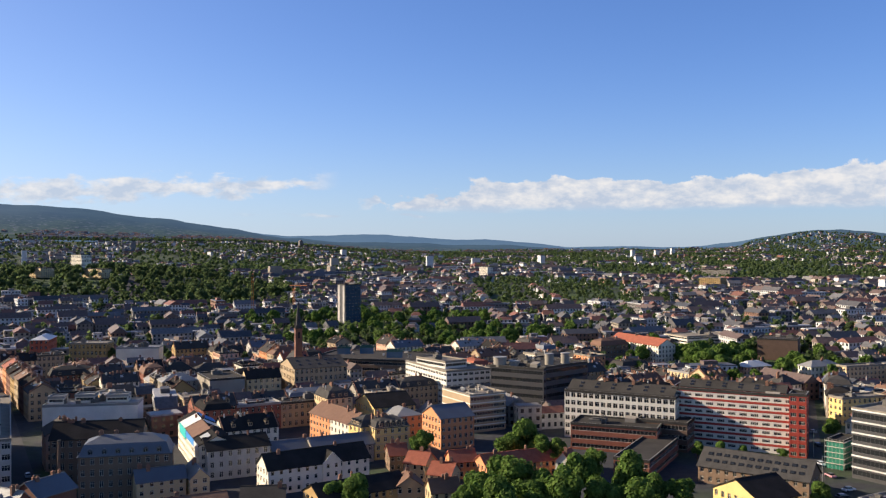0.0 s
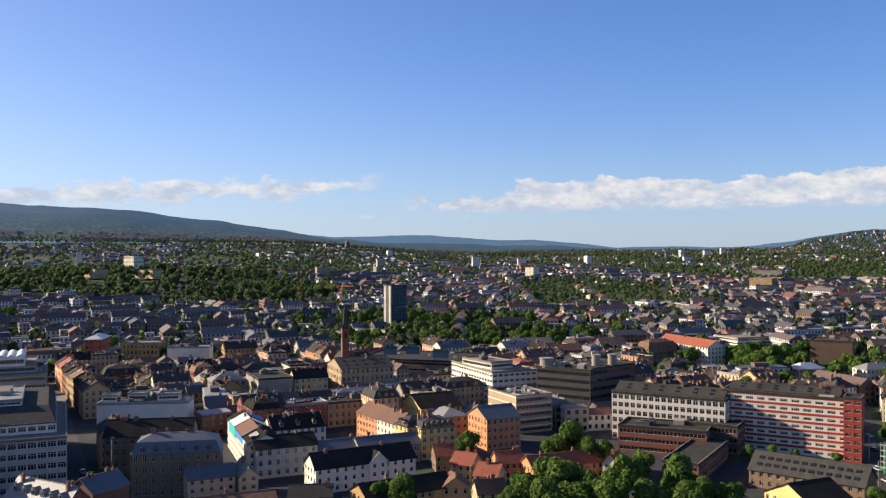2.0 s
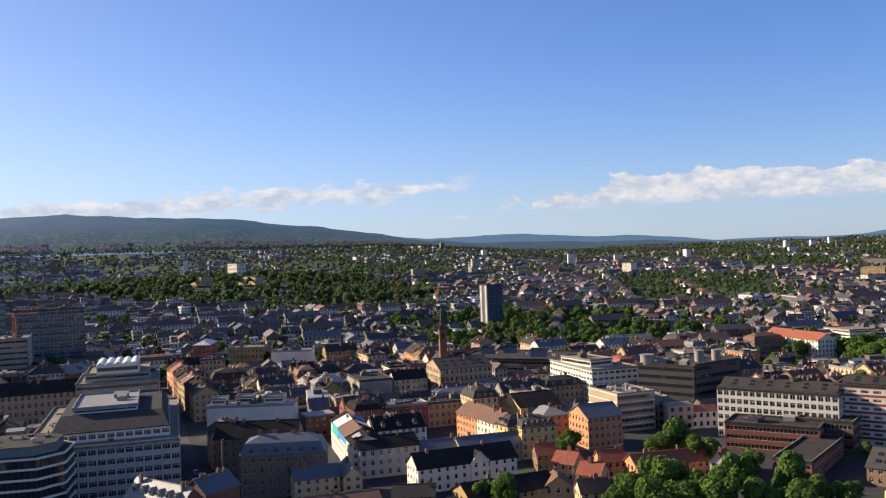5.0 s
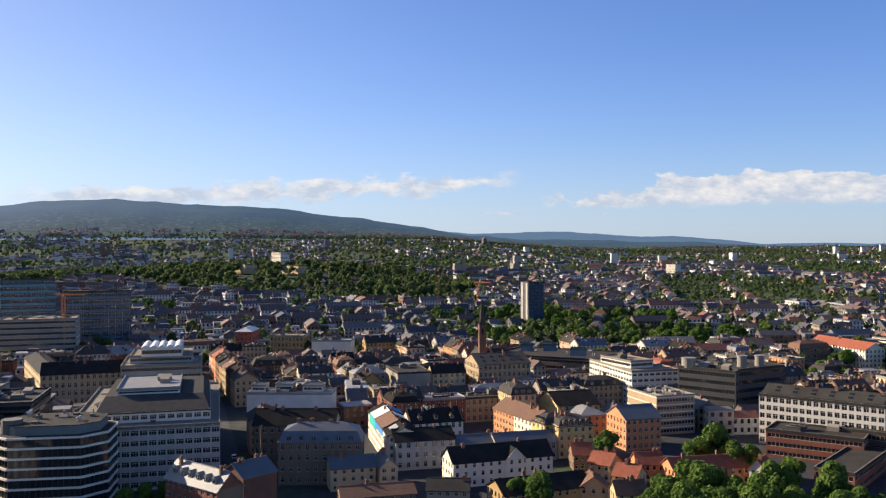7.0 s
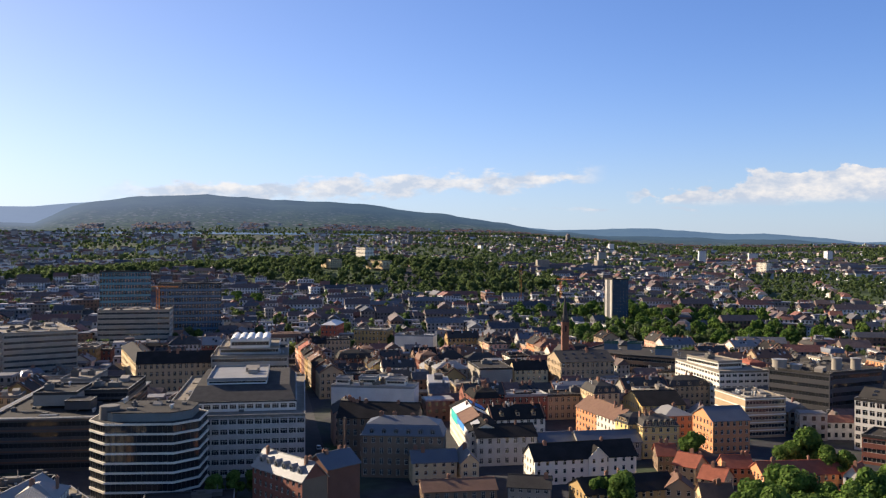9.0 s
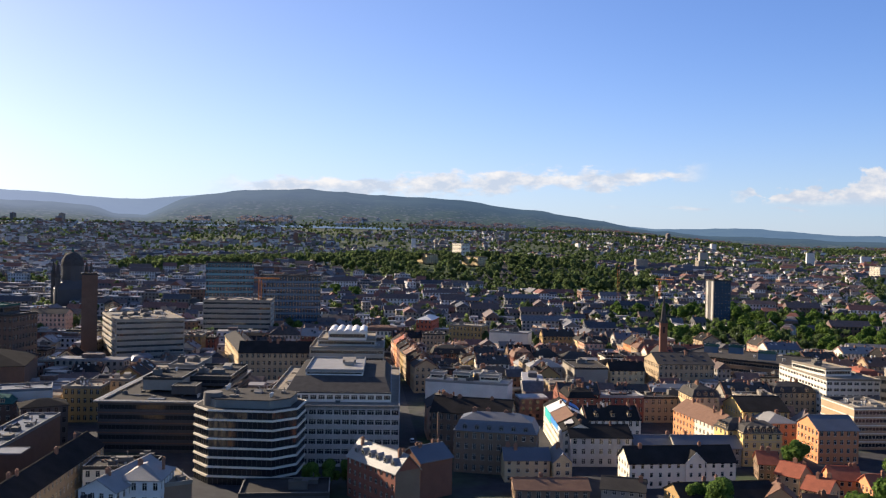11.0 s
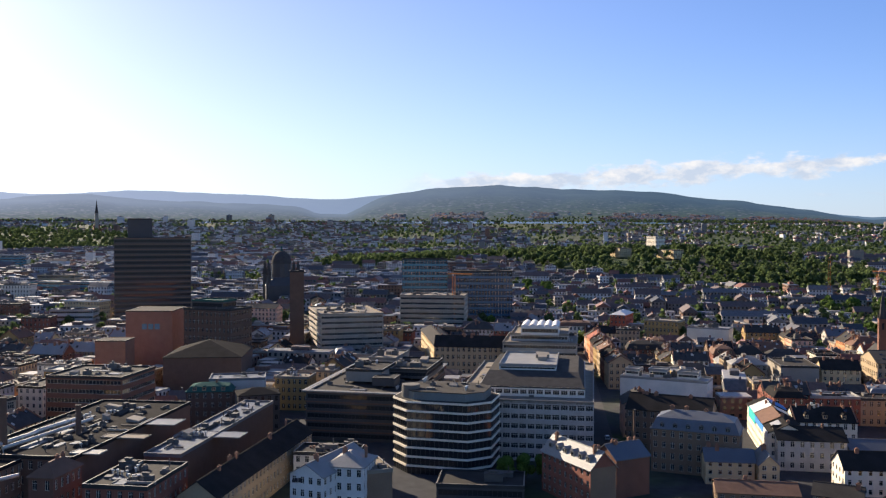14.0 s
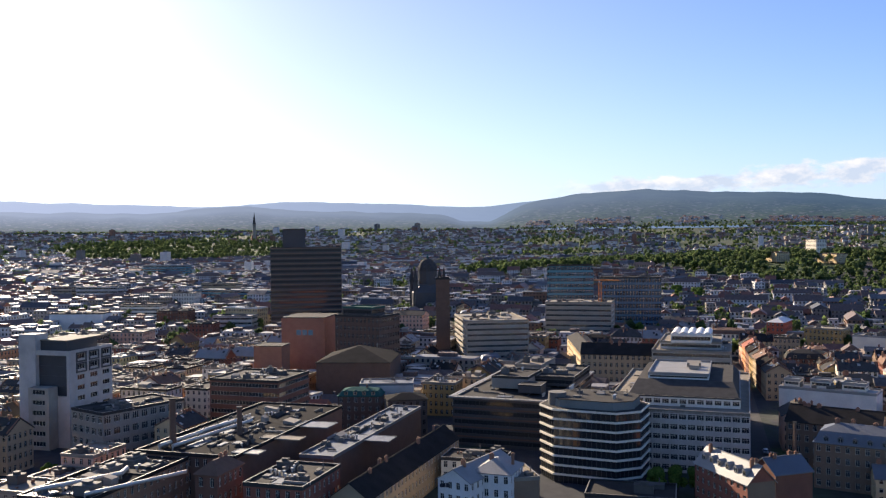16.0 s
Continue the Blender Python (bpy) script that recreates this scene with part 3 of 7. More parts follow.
def building(name, x, y, rot, w, d, z, floors, roof, wall, roofmat, label, rh=3.5, style="windows", single=False, bay=2.8,
             ridge_along="x", dormers=0, chimneys=2, units=0, clear=0.4, seed=1, ground=None, ww=None, wh=None, category="building", group="", hero=True, trim="", out=0.17, blank=(), blank_wall="", skylights=0, band=0.45, on=None, fittings=False):
    """A building: (x, y) the middle of its plan, rot its front's turn (the front looks to local -y), w by d in plan, eaves at height z; on: the building whose upper storey this is."""
    rng = random.Random(seed * 7919 + int(x * 13 + y * 7))
    g = min(ground_z(x, y), ground_z(x * 1.01, y * 1.01)) if ground is None else ground
    h = z - g
    single = (single or hero) and math.hypot(x, y) < 430
    thing = None
    if on is None:
        thing = tagged(new(name), label, category, group)
        thing.matrix_basis = pose(x, y, g, 0, 0, rot)
    mat, rmat = WALLS[wall], ROOFS[roofmat]
    fh = h / floors
    sh, glass = Shape(), []
    corners = [(-w / 2, -d / 2), (w / 2, -d / 2), (w / 2, d / 2), (-w / 2, d / 2)]
    for k in range(4):
        p, q = corners[k], corners[(k + 1) % 4]
        ln = math.dist(p, q)
        u = ((q[0] - p[0]) / ln, (q[1] - p[1]) / ln)
        if style == "blank" or (style == "party_y" and k in (0, 2)) or k in blank:
            sh.quad((*p, 0), (*q, 0), (*q, h), (*p, h), 1 if blank_wall else 0)
            continue
        pick = []
        if style == "bands":
            facade(sh, pick, p, u, ln, 0, floors, fh, 1, ln - 0.9, wh or fh * 0.46, fh * 0.30)
        else:
            n = max(1, round(ln / bay))
            facade(sh, pick, p, u, ln, 0, floors, fh, n, ww or bay * 0.44, wh or fh * 0.55, fh * 0.26)
        glass.append((k, pick))
    sh.quad((*corners[0], h - 0.02), (*corners[1], h - 0.02), (*corners[2], h - 0.02), (*corners[3], h - 0.02))
    if roof == "gable":
        if ridge_along == "x":
            for s in (-1, 1):
                sh.tri((s * w / 2, -d / 2 * s, h), (s * w / 2, d / 2 * s, h), (s * w / 2, 0, h + rh))
        else:
            for s in (-1, 1):
                sh.tri((w / 2 * s, s * d / 2, h), (-w / 2 * s, s * d / 2, h), (0, s * d / 2, h + rh))
    body = part("wall" if on is None else "upper_storey", sh, [mat, WALLS[blank_wall]] if blank_wall else mat, thing or on, "" if on is None else label)
    if on is not None:
        body.matrix_basis = on.matrix_basis.inverted() @ pose(x, y, g, 0, 0, rot)
        thing = body
    rest = []
    for k, pick in glass:
        if (single or style == "bands") and k in (0, 1, 3):
            add_windows(pick, thing, True, style == "bands", "window_band" if style == "bands" else "window", mat if wall == "dark" else None)
        else:
            rest += pick
    add_windows(rest, thing, False, style == "bands")
    if trim:
        for k in range(1, floors + 1):
            ts, zz = Shape(), k * fh
            ts.rings([rect(w + 0.01, d + 0.01, zz - band * 0.65), rect(w + 2 * out, d + 2 * out, zz - band * 0.65), rect(w + 2 * out, d + 2 * out, zz + band * 0.35), rect(w + 0.01, d + 0.01, zz + band * 0.35)], closed=True)
            part("storey_band", ts, WALLS[trim], thing)
    if roof == "gable":
        top = part("roof", gable_roof(w, d, h, rh, ridge_along), rmat, thing)
    elif roof == "hip":
        top = part("roof", hip_roof(w, d, h, rh), rmat, thing)
    elif roof == "mansard":
        top = part("roof", mansard_roof(w, d, h, rh * 0.62, 1.5, rh * 0.38), rmat, thing)
    else:
        top = part("roof", flat_roof(w, d, h, 0.8 if roof == "flat" else 0.25), [rmat, COPING], thing)
    top = top if on is None else thing
    if fittings:
        roof_fittings(rng, top, roof, ridge_along, w, d, h, rh)
    if dormers:
        for k in range(dormers):
            t = (k + 0.5) / dormers - 0.5
            if roof == "mansard":
                dormer(top, t * (w - 3), -d / 2 + 0.35, h + 0.25, 0, rmat, 1.5, 1.5)
            elif ridge_along == "x":
                dormer(top, t * (w - 2), -d / 2 + 1.2, h + rh * 2.4 / d - 0.1, 0, rmat, 1.5, 1.5)
            else:
                dormer(top, -w / 2 + 1.2, -t * (d - 2), h + rh * 2.4 / w - 0.1, 3, rmat, 1.6, 1.6)
    for k in range(skylights):
        row, col = k % 2, k // 2
        t, f = (col + 0.5) / ((skylights + 1) // 2) - 0.5, 0.3 + 0.35 * row
        sk = Shape()
        yy, zz, ang = -d / 2 + d / 2 * f, h + rh * f, math.atan2(rh, d / 2)
        sk.rings([rect(1.5, 1.2, 0.0), rect(1.5, 1.2, 0.22), rect(1.3, 1.0, 0.22), rect(1.3, 1.0, 0.16)])
        ob = part("skylight", sk, GLASS, top)
        ob.matrix_basis = pose(t * (w - 3), yy, zz, math.degrees(ang), 0, 0)
    if roof != "flat" and roof != "deck":
        for k in range(chimneys):
            cx, cy = rng.uniform(-0.4, 0.4) * w, rng.uniform(-0.12, 0.12) * d
            if ridge_along == "y" and roof == "gable":
                cx, cy = rng.uniform(-0.12, 0.12) * w, rng.uniform(-0.4, 0.4) * d
            chimney(rng, top, cx, cy, h + rh * 0.9, rng.uniform(0.8, 1.6))
    for k in range(units):
        uw, ud = rng.uniform(1.5, min(6, w * 0.3)), rng.uniform(1.5, min(5, d * 0.3))
        roof_unit(rng, top, rng.uniform(-0.36, 0.36) * w, rng.uniform(-0.36, 0.36) * d, h + 0.15, uw, ud, rng.uniform(0.9, 2.6))
    if hero:
        note(x, y, rot, w, d, g + clear * h)
    return thing


def note(x, y, rot, w, d, seen_from):
    """Keep the ground that a placed thing takes, and the height from which it must stay in view."""
    c, s = math.cos(radians(rot)), math.sin(radians(rot))
    pts = [(x + c * a * w / 2 - s * b * d / 2, y + s * a * w / 2 + c * b * d / 2) for a in (-1, 1) for b in (-1, 1)]
    azs = [math.degrees(math.atan2(-px, py)) for px, py in pts]
    dist = min(math.hypot(*p) for p in pts)
    HEROES.append((x, y, rot, w, d, min(azs), max(azs), dist, (seen_from - H) / dist))


def free(x, y, w, d, top, gap=1.5):
    """Whether a generic thing of that size and height may stand here."""
    r = math.hypot(x, y)
    a = math.degrees(math.atan2(-x, y))
    half = math.degrees(0.5 * max(w, d) / r)
    e = (top - H) / r
    for i in range(-1, 2):
        for j in range(-1, 2):
            for tx, ty, tr in TAKEN.get((int(x // 40) + i, int(y // 40) + j), ()):
                if (tx - x) ** 2 + (ty - y) ** 2 < (tr + 0.36 * (w + d) / 1.6) ** 2:
                    return False
    for hx, hy, hrot, hw, hd, a0, a1, dist, seen in HEROES:
        c, s = math.cos(radians(hrot)), math.sin(radians(hrot))
        lx, ly = (x - hx) * c + (y - hy) * s, -(x - hx) * s + (y - hy) * c
        k = 0.5 * max(w, d) * 0.85 + gap
        if abs(lx) < hw / 2 + k and abs(ly) < hd / 2 + k:
            return False
        if r < dist and a + half > a0 and a - half < a1 and e > seen:
            return False
    return True


# ---- ground ----
def slope_z(r, a, x, y):
    """The surface of the nearer hills."""
    return hill_z(min(r, 4350), a, False) - max(0, r - 4350) * 0.7 + 9 * noise.noise(Vector((x * 0.008, y * 0.008, 1.0))) * (3500 < r < 4320)


def polar(name, radii, angs, height, mat, label, wrap):
    sh, n = Shape(), len(angs)
    for r in radii:
        for a in angs:
            x, y = -math.sin(radians(a)) * r, math.cos(radians(a)) * r
            sh.v.append((x, y, height(r, a, x, y)))
    for i in range(len(radii) - 1):
        for j in range(n if wrap else n - 1):
            k = (j + 1) % n
            sh.f.append((i * n + k, (i + 1) * n + k, (i + 1) * n + j, i * n + j))
            sh.m.append(0)
    ob = new(name, sh.mesh(name, [mat]))
    for p in ob.data.polygons:
        p.use_smooth = True
    return tagged(ob, label, name, kind="structure")


def ground_sheet():
    radii = [0, 60, 120, 180, 240, 300, 360, 430, 500, 580, 660, 750, 850, 950, 1050, 1150, 1250, 1350, 1450, 1600, 1800, 2000, 2250, 2500, 2750, 3000, 3200, 3310, 3500, 4000, 4850]
    angs = [a * 1.0 for a in range(-40, 96)] + list(range(100, 320, 6))
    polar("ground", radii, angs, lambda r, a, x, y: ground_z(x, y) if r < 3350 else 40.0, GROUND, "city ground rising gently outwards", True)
    view = [a * 0.4 for a in range(-100, 240)]
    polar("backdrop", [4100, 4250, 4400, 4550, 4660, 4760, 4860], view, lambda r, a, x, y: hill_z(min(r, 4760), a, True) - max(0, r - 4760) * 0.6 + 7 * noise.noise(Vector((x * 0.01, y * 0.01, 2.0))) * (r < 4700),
          forest("far_hill_forest", 0.15), "far ridges with pale blue painted haze", False)
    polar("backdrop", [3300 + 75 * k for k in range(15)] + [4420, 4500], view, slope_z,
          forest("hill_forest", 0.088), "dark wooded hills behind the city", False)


def forest(key, haze_glow):
    """Wooded slopes kilometres off; the air's blue haze is painted on them as emission."""
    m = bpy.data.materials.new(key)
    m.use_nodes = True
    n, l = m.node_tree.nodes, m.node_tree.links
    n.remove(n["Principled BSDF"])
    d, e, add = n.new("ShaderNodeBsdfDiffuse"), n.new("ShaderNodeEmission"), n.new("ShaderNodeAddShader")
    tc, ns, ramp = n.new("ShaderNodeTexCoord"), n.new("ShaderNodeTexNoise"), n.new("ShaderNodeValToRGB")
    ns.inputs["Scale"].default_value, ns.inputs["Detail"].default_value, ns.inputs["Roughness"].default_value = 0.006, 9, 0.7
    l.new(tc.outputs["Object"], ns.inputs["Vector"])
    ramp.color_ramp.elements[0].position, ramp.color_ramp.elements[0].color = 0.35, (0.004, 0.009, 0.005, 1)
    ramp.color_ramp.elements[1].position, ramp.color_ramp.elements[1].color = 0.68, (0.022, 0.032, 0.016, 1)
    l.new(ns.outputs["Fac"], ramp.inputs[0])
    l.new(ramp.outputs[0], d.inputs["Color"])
    # haze emission, brighter and greyer towards the sun's side
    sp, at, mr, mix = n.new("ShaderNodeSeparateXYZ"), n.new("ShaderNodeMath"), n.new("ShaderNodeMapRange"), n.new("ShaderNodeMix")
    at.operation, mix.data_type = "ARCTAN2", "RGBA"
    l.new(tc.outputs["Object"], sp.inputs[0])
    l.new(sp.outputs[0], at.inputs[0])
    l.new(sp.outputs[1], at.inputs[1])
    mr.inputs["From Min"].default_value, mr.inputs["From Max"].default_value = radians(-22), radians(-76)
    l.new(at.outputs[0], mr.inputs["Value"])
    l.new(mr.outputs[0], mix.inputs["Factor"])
    mix.inputs[6].default_value = (0.36 * haze_glow, 0.60 * haze_glow, 1.0 * haze_glow, 1)
    mix.inputs[7].default_value = (0.085 + 0.9 * haze_glow, 0.10 + 1.05 * haze_glow, 0.14 + 1.45 * haze_glow, 1)
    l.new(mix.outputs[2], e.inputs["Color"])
    # the painted haze is weaker at the foot of the slopes than at the ridges
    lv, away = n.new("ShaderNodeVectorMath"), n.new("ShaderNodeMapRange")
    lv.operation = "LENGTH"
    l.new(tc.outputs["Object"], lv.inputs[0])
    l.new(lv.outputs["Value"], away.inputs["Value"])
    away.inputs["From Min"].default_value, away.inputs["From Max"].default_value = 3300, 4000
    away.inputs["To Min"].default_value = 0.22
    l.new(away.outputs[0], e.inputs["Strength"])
    # clearings, gardens and scattered house fronts on the lower slopes
    vor, spot, low, both, paint = n.new("ShaderNodeTexVoronoi"), n.new("ShaderNodeMapRange"), n.new("ShaderNodeMapRange"), n.new("ShaderNodeMath"), n.new("ShaderNodeMix")
    vor.inputs["Scale"].default_value = 0.075
    l.new(tc.outputs["Object"], vor.inputs["Vector"])
    sc = n.new("ShaderNodeSeparateColor")
    l.new(vor.outputs["Color"], sc.inputs[0])
    spot.inputs["From Min"].default_value, spot.inputs["From Max"].default_value = 0.86, 0.90
    l.new(sc.outputs[0], spot.inputs["Value"])
    low.inputs["From Min"].default_value, low.inputs["From Max"].default_value = 3950, 3500
    l.new(lv.outputs["Value"], low.inputs["Value"])
    both.operation, paint.data_type = "MULTIPLY", "RGBA"
    l.new(spot.outputs[0], both.inputs[0])
    l.new(low.outputs[0], both.inputs[1])
    l.new(both.outputs[0], paint.inputs["Factor"])
    paint.inputs[7].default_value = (0.12, 0.11, 0.10, 1)
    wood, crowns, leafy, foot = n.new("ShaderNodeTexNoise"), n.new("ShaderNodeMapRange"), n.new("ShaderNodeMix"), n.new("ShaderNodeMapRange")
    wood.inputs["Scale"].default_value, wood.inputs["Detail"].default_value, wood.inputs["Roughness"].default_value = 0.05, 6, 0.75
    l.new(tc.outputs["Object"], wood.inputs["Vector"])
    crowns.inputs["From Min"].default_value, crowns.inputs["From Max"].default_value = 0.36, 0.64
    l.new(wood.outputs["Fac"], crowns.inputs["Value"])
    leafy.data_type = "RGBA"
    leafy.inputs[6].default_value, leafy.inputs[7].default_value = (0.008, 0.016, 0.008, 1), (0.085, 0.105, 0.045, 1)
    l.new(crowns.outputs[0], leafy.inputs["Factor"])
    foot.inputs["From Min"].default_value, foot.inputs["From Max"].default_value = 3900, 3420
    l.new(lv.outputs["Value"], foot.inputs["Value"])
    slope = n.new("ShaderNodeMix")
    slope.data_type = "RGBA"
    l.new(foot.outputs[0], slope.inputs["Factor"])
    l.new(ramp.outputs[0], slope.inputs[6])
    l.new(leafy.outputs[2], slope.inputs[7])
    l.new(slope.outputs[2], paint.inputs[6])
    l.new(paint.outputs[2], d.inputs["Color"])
    l.new(d.outputs[0], add.inputs[0])
    l.new(e.outputs[0], add.inputs[1])
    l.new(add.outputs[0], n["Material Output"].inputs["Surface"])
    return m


def ground_material():
    m = bpy.data.materials.new("city_ground")
    m.use_nodes = True
    n, l = m.node_tree.nodes, m.node_tree.links
    b = n["Principled BSDF"]
    b.inputs["Roughness"].default_value, b.inputs["Specular IOR Level"].default_value = 0.95, 0.1
    g = n.new("ShaderNodeTexCoord")
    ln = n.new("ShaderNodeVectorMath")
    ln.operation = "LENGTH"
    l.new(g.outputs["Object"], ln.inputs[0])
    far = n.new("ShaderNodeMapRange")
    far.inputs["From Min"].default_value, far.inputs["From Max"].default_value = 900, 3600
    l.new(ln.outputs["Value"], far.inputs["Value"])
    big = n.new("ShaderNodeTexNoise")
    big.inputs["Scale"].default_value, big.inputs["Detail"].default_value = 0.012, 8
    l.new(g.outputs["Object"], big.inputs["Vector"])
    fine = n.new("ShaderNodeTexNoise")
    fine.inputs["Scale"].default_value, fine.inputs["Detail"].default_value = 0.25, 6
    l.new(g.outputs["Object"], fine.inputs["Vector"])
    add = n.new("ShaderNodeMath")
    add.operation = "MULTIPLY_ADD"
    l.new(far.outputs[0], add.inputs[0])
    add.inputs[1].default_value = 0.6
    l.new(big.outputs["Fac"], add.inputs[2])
    # farther ground turns to garden green, its paler tone standing in for haze
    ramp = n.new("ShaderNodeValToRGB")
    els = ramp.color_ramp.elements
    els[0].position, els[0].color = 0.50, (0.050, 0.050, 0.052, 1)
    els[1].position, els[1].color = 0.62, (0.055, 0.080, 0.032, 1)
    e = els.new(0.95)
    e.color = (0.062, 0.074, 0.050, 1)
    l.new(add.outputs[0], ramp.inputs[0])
    mul = n.new("ShaderNodeMapRange")
    mul.inputs["To Min"].default_value, mul.inputs["To Max"].default_value = 0.55, 1.45
    l.new(fine.outputs["Fac"], mul.inputs["Value"])
    sc = n.new("ShaderNodeVectorMath")
    sc.operation = "SCALE"
    l.new(ramp.outputs[0], sc.inputs[0])
    l.new(mul.outputs[0], sc.inputs["Scale"])
    l.new(sc.outputs[0], b.inputs["Base Color"])
    return m


GROUND = ground_material()
ground_sheet()

def local(thing, x, y, z, rot):
    """The place of a part, from world to the frame of its thing."""
    return thing.matrix_basis.inverted() @ pose(x, y, z, 0, 0, rot)


def attic(thing, x, y, rot, w, d, z, rise, inset):
    """A dark sloping attic roof with a flat top."""
    sh = Shape()
    sh.rings([rect(w, d, 0), rect(w, d, 0.3), rect(w - 4.0, d - 2 * inset, rise), rect(w - 4.6, d - 2 * inset - 0.6, rise)])
    part("attic_roof", sh, ROOFS["slate"], thing, "dark sloping attic roof").matrix_basis = local(thing, x, y, z, rot)


def vaults(thing, x, y, rot, w, d, z, n):
    """White barrel vaults side by side on a roof."""
    for k in range(n):
        sh, a, q = Shape(), w / n, 7
        prof = [(a * (j / (q - 1) - 0.5), 1.1 * math.sin(math.pi * j / (q - 1))) for j in range(q)]
        x0 = (k + 0.5) * a - w / 2
        for (u0, v0), (u1, v1) in zip(prof, prof[1:]):
            sh.quad((x0 + u0, -d / 2, v0), (x0 + u0, d / 2, v0), (x0 + u1, d / 2, v1), (x0 + u1, -d / 2, v1))
        for e in (-d / 2, d / 2):
            i = len(sh.v)
            sh.v += [(x0 + u, e, v) for u, v in prof]
            sh.f.append(tuple(range(i, i + q)))
            sh.m.append(0)
        part("vault", sh, ROOFS["white"], thing, "white barrel vault").matrix_basis = local(thing, x, y, z, rot)


def canopy(thing, x, y, rot, w, d, z):
    """A broad thin roof edge that stands out over the walls."""
    sh = Shape()
    sh.rings([rect(w - 5, d - 5, 0), rect(w, d, 0), rect(w, d, 0.55), rect(w - 5, d - 5, 0.55)], closed=True)
    part("roof_edge", sh, [COPING], thing, "grey projecting roof edge").matrix_basis = local(thing, x, y, z, rot)


def cross_gable(x, y, rot, off, d, z, rh, w):
    """A gabled bay in the middle of a long front."""
    thing = tagged(new("gable_bay"), "white gabled bay under a black roof on a house front", "gable")
    thing.matrix_basis = pose(x, y, 0, 0, 0, rot)
    sh = Shape()
    y0, y1 = -d / 2 - 0.6, 0.0
    sh.solid([(off - w / 2, y0, 0), (off + w / 2, y0, 0), (off + w / 2, y1, 0), (off - w / 2, y1, 0)],
             [(off - w / 2, y0, z), (off + w / 2, y0, z), (off + w / 2, y1, z), (off - w / 2, y1, z)])
    sh.tri((off - w / 2, y0, z), (off + w / 2, y0, z), (off, y0, z + rh))
    part("wall", sh, WALLS["white"], thing)
    r, e = Shape(), 0.35
    slab(r, [(off - w / 2 - e, y0 - e, z - 0.2), (off, y0 - e, z + rh), (off, y1, z + rh), (off - w / 2 - e, y1, z - 0.2)])
    slab(r, [(off, y0 - e, z + rh), (off + w / 2 + e, y0 - e, z - 0.2), (off + w / 2 + e, y1, z - 0.2), (off, y1, z + rh)])
    part("roof", r, ROOFS["black"], thing)
    verge = Shape()
    for s in (-1, 1):
        q = [(off + s * (w / 2 + e), z - 0.45), (off, z + rh - 0.25), (off, z + rh + 0.05), (off + s * (w / 2 + e), z - 0.15)]
        ring = [(p[0], y0 - e - 0.12, p[1]) for p in q], [(p[0], y0 - e - 0.02, p[1]) for p in q]
        verge.solid(*ring)
    part("verge_board", verge, FRAME, thing, "white verge boards")
    for fl in range(3):
        for k in (-1, 1):
            ob = new("window", pane_mesh(1.1, 1.5, False))
            ob.parent = thing
            ob.matrix_basis = pose(off + k * 1.5, y0 - 0.01, 1.6 + fl * z / 3)


